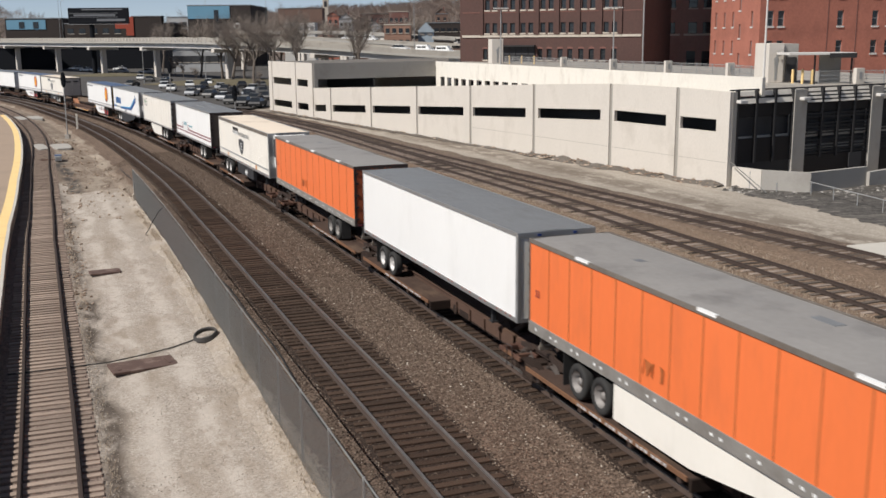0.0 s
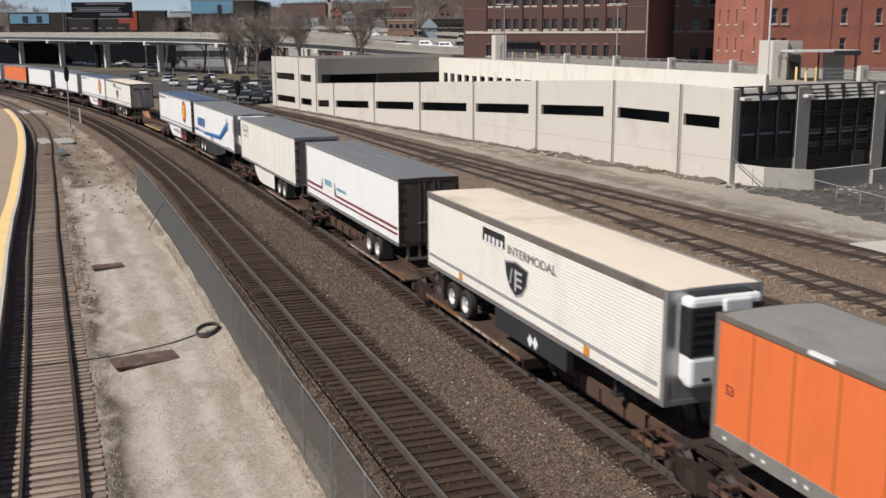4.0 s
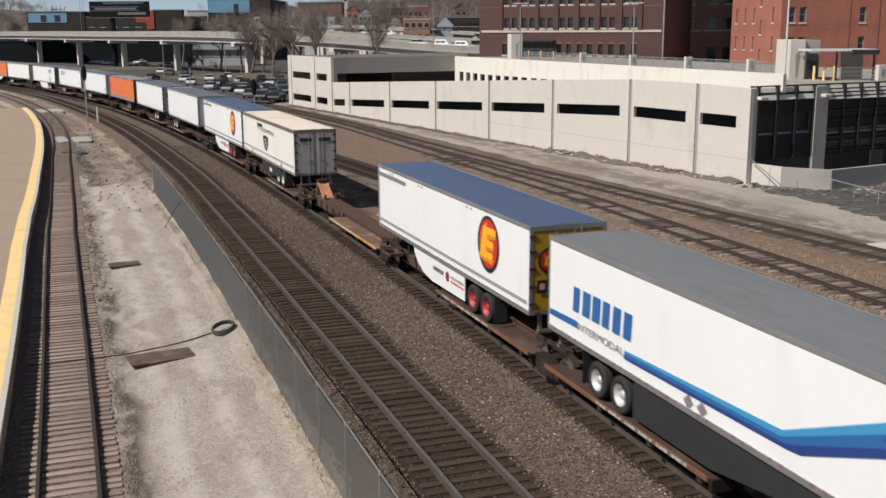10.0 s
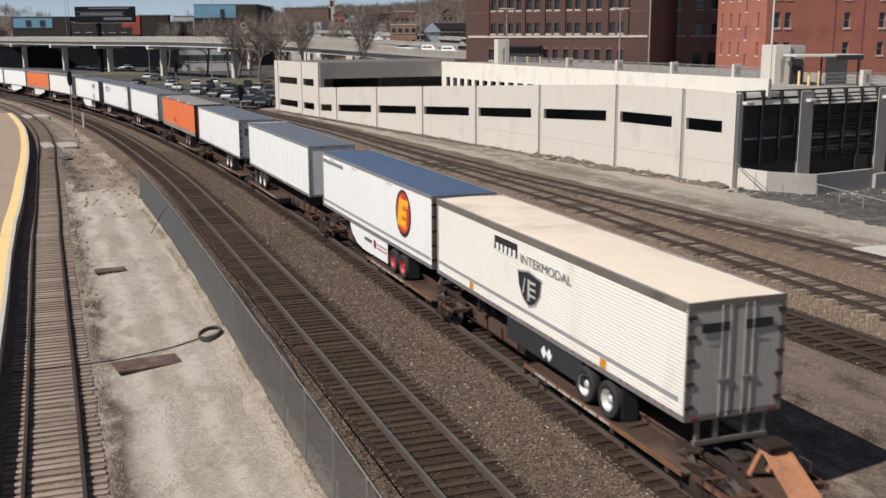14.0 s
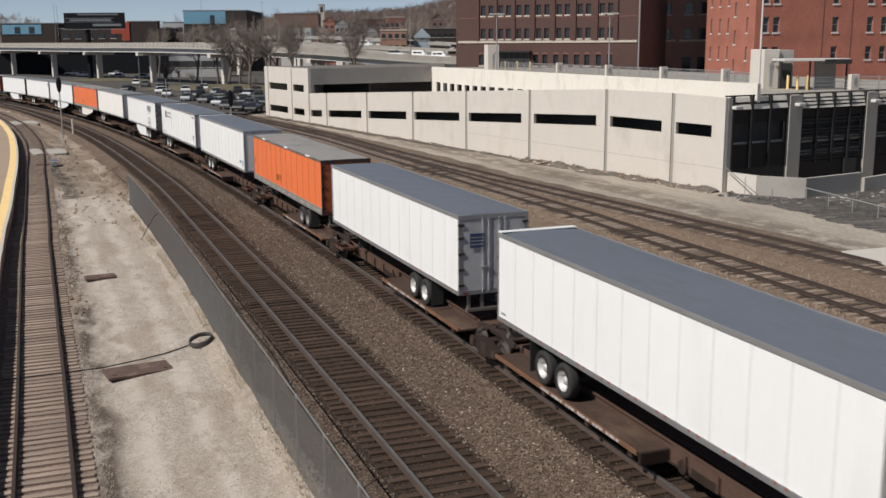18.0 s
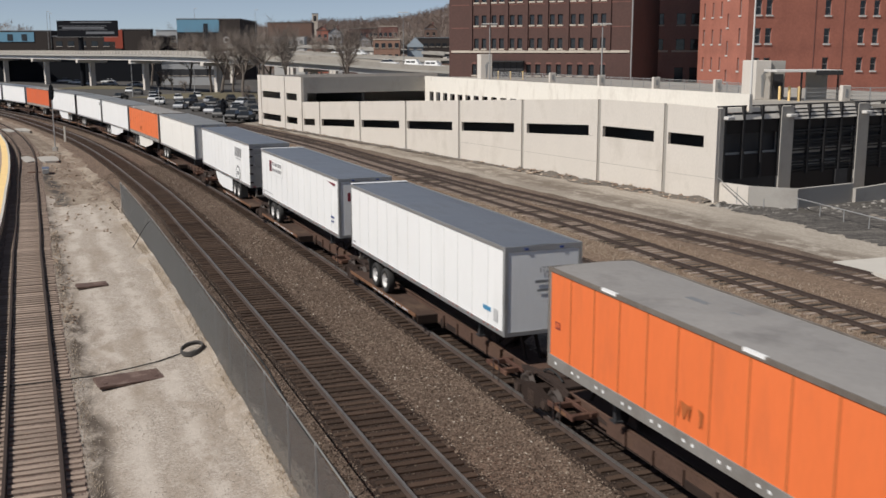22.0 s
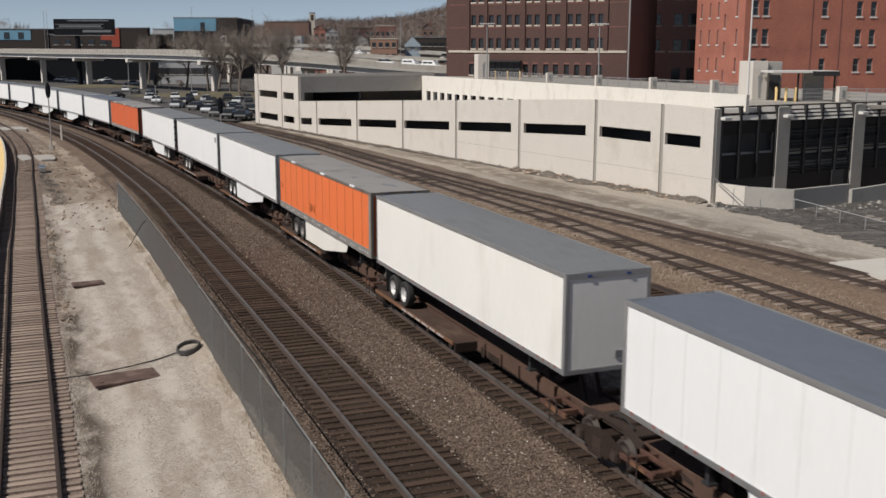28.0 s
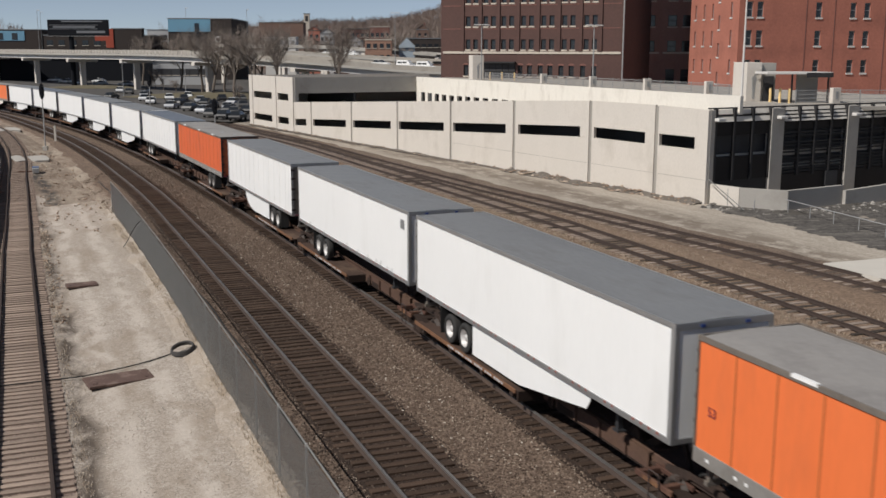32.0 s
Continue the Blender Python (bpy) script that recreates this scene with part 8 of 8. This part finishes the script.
def island_ramp(name, tones, rough=0.9):
    m = bpy.data.materials.new(name)
    m.use_nodes = True
    nt = m.node_tree
    g = nt.nodes.new("ShaderNodeNewGeometry")
    rp = nt.nodes.new("ShaderNodeValToRGB")
    cr = rp.color_ramp
    while len(cr.elements) < len(tones):
        cr.elements.new(0.5)
    for el, (p, c) in zip(cr.elements, tones):
        el.position = p
        el.color = (*c, 1)
    b = nt.nodes["Principled BSDF"]
    nt.links.new(g.outputs["Random Per Island"], rp.inputs[0])
    nt.links.new(rp.outputs[0], b.inputs["Base Color"])
    b.inputs["Roughness"].default_value = rough
    b.inputs["Specular IOR Level"].default_value = 0.15
    return m


M["ballast_stone"] = island_ramp("ballast_stone", ((0.0, (0.06, 0.042, 0.033)), (0.5, (0.125, 0.09, 0.069)), (0.88, (0.205, 0.154, 0.12)), (0.98, (0.29, 0.24, 0.19)), (1.0, (0.5, 0.46, 0.4))))
M["oily_stone"] = island_ramp("oily_stone", ((0.0, (0.02, 0.014, 0.011)), (0.7, (0.065, 0.046, 0.037)), (1.0, (0.16, 0.125, 0.1))))
M["pale_stone"] = island_ramp("pale_stone", ((0.0, (0.15, 0.106, 0.08)), (0.5, (0.30, 0.222, 0.165)), (1.0, (0.45, 0.375, 0.30))))
M["dusty_stone"] = island_ramp("dusty_stone", ((0.0, (0.12, 0.088, 0.074)), (0.5, (0.235, 0.182, 0.152)), (1.0, (0.36, 0.30, 0.26))))
M["yard_stone"] = island_ramp("yard_stone", ((0.0, (0.25, 0.215, 0.175)), (0.5, (0.40, 0.35, 0.295)), (1.0, (0.52, 0.48, 0.43))))
M["straw"] = island_ramp("straw", ((0.0, (0.25, 0.19, 0.135)), (0.6, (0.39, 0.315, 0.235)), (1.0, (0.52, 0.455, 0.37))))
M["rubble"] = island_ramp("rubble", ((0.0, (0.05, 0.046, 0.042)), (0.6, (0.13, 0.12, 0.11)), (1.0, (0.36, 0.34, 0.31))))


def scatter_stones(name, label, regions, material, seed):
    """Angular chips: each region is (count, s0, s1, d0, d1, smallest, largest)."""
    rnd = np.random.default_rng(seed)
    base = np.array(((1, 0, 0), (-1, 0, 0), (0, 1, 0), (0, -1, 0), (0, 0, 1), (0, 0, -1)), float)
    tri = np.array(((0, 2, 4), (2, 1, 4), (1, 3, 4), (3, 0, 4), (2, 0, 5), (1, 2, 5), (3, 1, 5), (0, 3, 5)))
    vv, ff, at0 = [], [], 0
    for n, s0, s1, d0, d1, r0, r1 in regions:
        x, y, z = spots(rnd, n, s0, s1, d0, d1)
        rad = rnd.uniform(r0, r1, n)
        v = base[None] * (rad[:, None, None] * rnd.uniform(0.55, 1.15, (n, 6, 1))) + rnd.uniform(-0.3, 0.3, (n, 6, 3)) * rad[:, None, None]
        ang = rnd.uniform(0, 6.283, n)
        cx, sx = np.cos(ang)[:, None], np.sin(ang)[:, None]
        v = np.stack((v[..., 0] * cx - v[..., 1] * sx, v[..., 0] * sx + v[..., 1] * cx, v[..., 2] * 0.7), -1)
        v += np.stack((x, y, z + rad * 0.3), -1)[:, None]
        vv.append(v.reshape(-1, 3))
        ff.append((tri[None] + 6 * np.arange(n)[:, None, None] + at0).reshape(-1, 3))
        at0 += 6 * n
    tagged(new(name, mesh_arrays(name, np.concatenate(vv), np.concatenate(ff), material)), label, "stones", kind="stuff")


md_, ld_, r0_, r1_ = (lambda s: bend(MID_D, s)), (lambda s: bend(LEFT_D, s)), (lambda s: bend(R0_D, s)), (lambda s: bend(R1_D, s))
scatter_stones("ballast_stones", "loose crushed brown stone between the tracks", (
    (24000, -2, 42, lambda s: 1.4, lambda s: md_(s) - 1.3, 0.024, 0.05),
    (9000, 42, 85, lambda s: 1.4, lambda s: md_(s) - 1.3, 0.03, 0.055),
    (12000, -2, 45, lambda s: md_(s) + 1.4, lambda s: 8.3, 0.022, 0.042),
    (7000, -2, 42, lambda s: -2.6, lambda s: -1.3, 0.024, 0.045),
    (4000, 45, 80, lambda s: md_(s) + 1.4, lambda s: 8.3, 0.03, 0.045)), "ballast_stone", 31)
scatter_stones("track_stones", "oil-darkened stone between the sleepers", (
    (15000, 2, 45, lambda s: md_(s) - 1.6, lambda s: md_(s) + 1.7, 0.022, 0.042),
    (8000, -2, 42, lambda s: -1.5, lambda s: 1.5, 0.022, 0.042)), "oily_stone", 33)
scatter_stones("platform_track_stones", "dusty pinkish stone round the platform track", (
    (6000, 4, 48, lambda s: ld_(s) - 1.5, lambda s: ld_(s) + 1.6, 0.016, 0.03),), "dusty_stone", 34)
scatter_stones("gravel_stones", "loose pale gravel between the sidings", (
    (15000, 8, 60, lambda s: r1_(s) + 1.0, lambda s: r0_(s) - 1.0, 0.015, 0.033),
    (7000, 12, 60, lambda s: r1_(s) - 3.0, lambda s: r1_(s) + 1.2, 0.015, 0.033),
    (12000, 4, 44, lambda s: r0_(s) + 1.3, lambda s: -2.4, 0.01, 0.028)), "pale_stone", 32)


scatter_stones("strip_gravel", "fine pale gravel on the strip by the fence", (
    (9000, 4, 50, lambda s: 8.6, lambda s: ld_(s) - 1.4, 0.012, 0.028),), "yard_stone", 35)


scatter_stones("strip_debris", "broken stone and debris on the rough ground past the fence", (
    (200, 52, 112, lambda s: md_(s) + 3.2, lambda s: ld_(s) - 1.6, 0.05, 0.17),
    (160, 30, 60, lambda s: ld_(s) - 2.2, lambda s: ld_(s) - 1.4, 0.04, 0.12)), "pale_stone", 36)


def dry_grass(regions, seed):
    rnd = np.random.default_rng(seed)
    vv, at0 = [], 0
    for n, s0, s1, d0, d1, h0, h1 in regions:
        x, y, z = spots(rnd, n, s0, s1, d0, d1)
        h = rnd.uniform(h0, h1, n)
        ang = rnd.uniform(0, 6.283, n)
        lean = rnd.uniform(0.2, 1.3, n) * h
        w = 0.006 + 0.006 * rnd.random(n)
        p = np.stack((x, y, z), -1)
        side = np.stack((np.sin(ang) * w, -np.cos(ang) * w, np.zeros(n)), -1)
        tip = p + np.stack((np.cos(ang) * lean, np.sin(ang) * lean, h), -1)
        vv.append(np.stack((p - side, p + side, tip), 1).reshape(-1, 3))
    v = np.concatenate(vv)
    tagged(new("dry_grass", mesh_arrays("dry_grass", v, np.arange(len(v)).reshape(-1, 3), "straw")), "dry straw-coloured grass along the fence and sidings", "grass", kind="stuff")


dry_grass((
    (5000, 3, 55, lambda s: 8.42, lambda s: 8.75, 0.04, 0.16),
    (2500, 3, 55, lambda s: 8.5, lambda s: 9.6, 0.02, 0.06),
    (3000, 4, 55, lambda s: ld_(s) - 1.75, lambda s: ld_(s) - 1.3, 0.03, 0.12),
    (9000, 6, 55, lambda s: r1_(s) + 1.2, lambda s: r1_(s) + 3.0, 0.05, 0.2),
    (4000, 10, 60, lambda s: r1_(s) - 2.6, lambda s: r1_(s) - 1.2, 0.05, 0.15)), 41)


M["heap_dark"] = mat("heap_dark", (0.075, 0.068, 0.06), 0.95, vary=0.4, scale=0.8, fine=9, bump=0.4, dirt=(0.15, 0.135, 0.115), dirt_amount=0.6, dirt_scale=0.7, spec=0.2)
M["heap_soil"] = mat("heap_soil", (0.115, 0.10, 0.086), 0.95, vary=0.35, scale=0.8, fine=9, bump=0.4, dirt=(0.24, 0.215, 0.185), dirt_amount=0.7, dirt_scale=0.7, spec=0.2)


def rubble_heap(label, pts, spread, high, count, seed, widen=0.0, soil="heap_soil", stone="pale_stone"):
    """A low mound of soil along a line of ground points, strewn with broken stone."""
    rnd = random.Random(seed)
    e = thing("rubble_heap", label, "rubble")
    P = [Vector((*p, 0)) for p in pts]
    grid = []
    for a, b2 in zip(P, P[1:]):
        n = Vector((b2.y - a.y, a.x - b2.x, 0)).normalized()
        m = max(2, int((b2 - a).length / 0.5))
        for i in range(m + (b2 is P[-1])):
            q = a.lerp(b2, i / m)
            hh = high * (0.3 + 1.1 * abs(noise.noise((q.x * 0.45, q.y * 0.45, seed))))
            w = (spread + widen * len(grid) / 40) * (0.75 + 0.5 * noise.noise((q.x * 0.6, q.y * 0.6, seed + 5)))
            grid.append([Vector((q.x + n.x * w * k, q.y + n.y * w * k, -0.07 + hh * z + 0.05 * noise.noise((q.x * 1.7, q.y * 1.7, k * 9)))) for k, z in ((0, 0.9), (0.2, 1.0), (0.45, 0.6), (0.75, 0.25), (1.0, 0.0))])
    bm = bmesh.new()
    vs = [[bm.verts.new(p) for p in row] for row in grid]
    for a, b2 in zip(vs, vs[1:]):
        for j in range(4):
            bm.faces.new((a[j], b2[j], b2[j + 1], a[j + 1]))
    part("soil", bm, soil, e)
    bm = bmesh.new()
    for _ in range(count):
        row = rnd.choice(grid)
        j = rnd.randrange(4)
        p = row[j].lerp(row[j + 1], rnd.random()) + Vector((rnd.uniform(-0.25, 0.25), rnd.uniform(-0.25, 0.25), 0.01))
        k = rnd.choice((0.06, 0.09, 0.13, 0.22))
        g = [bm.verts.new(p + Vector((x * k * rnd.uniform(0.6, 1.4), y * k * rnd.uniform(0.6, 1.4), z * k * rnd.uniform(0.25, 0.6)))) for x, y, z in ((1, 0, 0), (0, 1, 0), (-1, 0, 0), (0, -1, 0), (0, 0, 1))]
        for q in ((0, 1, 4), (1, 2, 4), (2, 3, 4), (3, 0, 4)):
            bm.faces.new([g[i] for i in q])
    tagged(part("broken_stone", bm, stone, e), kind="stuff")


def along_wall(u, n):
    p = GARAGE_M @ Vector((u, n, 0))
    return p.xy


rubble_heap("grey soil and rubble heaped at the garage foot", [along_wall(u, -0.02) for u in (24, 17, 10, 5, 0.2)], 1.3, 0.42, 220, 3)
rubble_heap("low line of dark soil at the garage foot", [along_wall(u, -0.02) for u in (92, 70, 50, 38, 24.2)], 0.7, 0.16, 160, 4)
rubble_heap("dark rubble and soil below the retaining wall", [(21.2, 70.4), (22.5, 68.6), (25.4, 67.5), (30.2, 70.1), (44, 76.9)], 1.9, 0.22, 900, 6, 9.0, "heap_dark", "rubble")

# dark broken asphalt sloping away from the low walls
M["broken_asphalt"] = stones("broken_asphalt", (0.115, 0.106, 0.098), (0.05, 0.046, 0.043), 0.12, patch=(0.24, 0.22, 0.195), patch_amount=0.8, patch_scale=0.5, bump=0.6, streak=0.5, thr=0.53)
edge = [(20.3, 69.6), (21.8, 65.5), (23.2, 61.7), (24.2, 57.4), (25.6, 54.0), (30.0, 50.0)]
back = [(21.6, 70.2), (25.4, 67.8), (30.3, 70.3), (38.0, 74.0), (46.0, 76.0), (54.0, 76.0)]
bm = bmesh.new()
uvl = bm.loops.layers.uv.new("UVMap")
grid = []
n, m = 110, 30
for i in range(n + 1):
    f = i / n * (len(edge) - 1)
    k = min(int(f), len(edge) - 2)
    a, b = (Vector((*q[k], 0)).lerp(Vector((*q[k + 1], 0)), f - k) for q in (edge, back))
    row = []
    for j in range(m + 1):
        q = a.lerp(b, j / m)
        wob = 0.5 * noise.noise((q.x * 0.4, q.y * 0.4, 3)) + 0.5 * noise.noise((q.x * 1.9, q.y * 1.9, 8)) + 0.4 * noise.noise((q.x * 4.1, q.y * 4.1, 2)) if j < 3 else 0
        row.append(bm.verts.new((q.x + 0.8 * wob, q.y + 0.6 * wob, -0.05 + min(1, j / 4) * (0.07 + 0.07 * noise.noise((q.x * 0.8, q.y * 0.8, 5)) + 0.05 * noise.noise((q.x * 2.6, q.y * 2.6, 9))))))
    grid.append(row)
for r0, r1 in zip(grid, grid[1:]):
    for j in range(m):
        f = bm.faces.new((r0[j], r1[j], r1[j + 1], r0[j + 1]))
        for lp in f.loops:
            lp[uvl].uv = lp.vert.co.xy
solid("broken_ground", bm, "broken_asphalt", "dark broken asphalt and rubble below the garage", "ground", kind="structure")

PAD = ((20.9, 50.6), (24.05, 51.6), (34, 56), (38, 46), (26, 42.5), (22.1, 47.3))
bm = bmesh.new()
vs = [bm.verts.new((x, y, z)) for z in (-0.4, -0.05) for x, y in PAD]
n = len(PAD)
bm.faces.new(vs[:n][::-1])
bm.faces.new(vs[n:])
for i in range(n):
    bm.faces.new((vs[i], vs[(i + 1) % n], vs[n + (i + 1) % n], vs[n + i]))
solid("concrete_pad", bm, "kerb", "pale concrete pad at the edge of the apron", "slab", kind="structure")

# ---- tracks, with their sleepers ----
track("main_track", "main railway track with dark sleepers and worn rails", MID_D, FLAT_Z, -40, 190, "tie", ties=(-40, 80), seed=3, spacing=0.46)
track("platform_track", "platform railway track with weathered brown sleepers", LEFT_D, LEFT_Z, -40, 190, "tie_pale", ties=(-40, 70), shiny=False, seed=5, spacing=0.44)
track("loaded_track", "railway track carrying the freight train", TRAIN_D, FLAT_Z, -40, 250, "tie", ties=(-40, 50), seed=7)
track("side_track", "dark railway siding beside the train", R0_D, HIGH_Z, -30, 160, "tie", ties=(-5, 40), shiny=False, seed=9)
track("yard_track", "railway siding with mixed dark and grey sleepers", R1_D, LOW_Z, -30, 190, "tie_mixed", ties=(0, 70), shiny=False, seed=11, spacing=0.6)
track("yard_track", "rusty railway siding next to the garage", R2_D, LOW_Z, -30, 200, "tie_mixed", ties=(5, 80), shiny=False, seed=13, spacing=0.6)

motions()
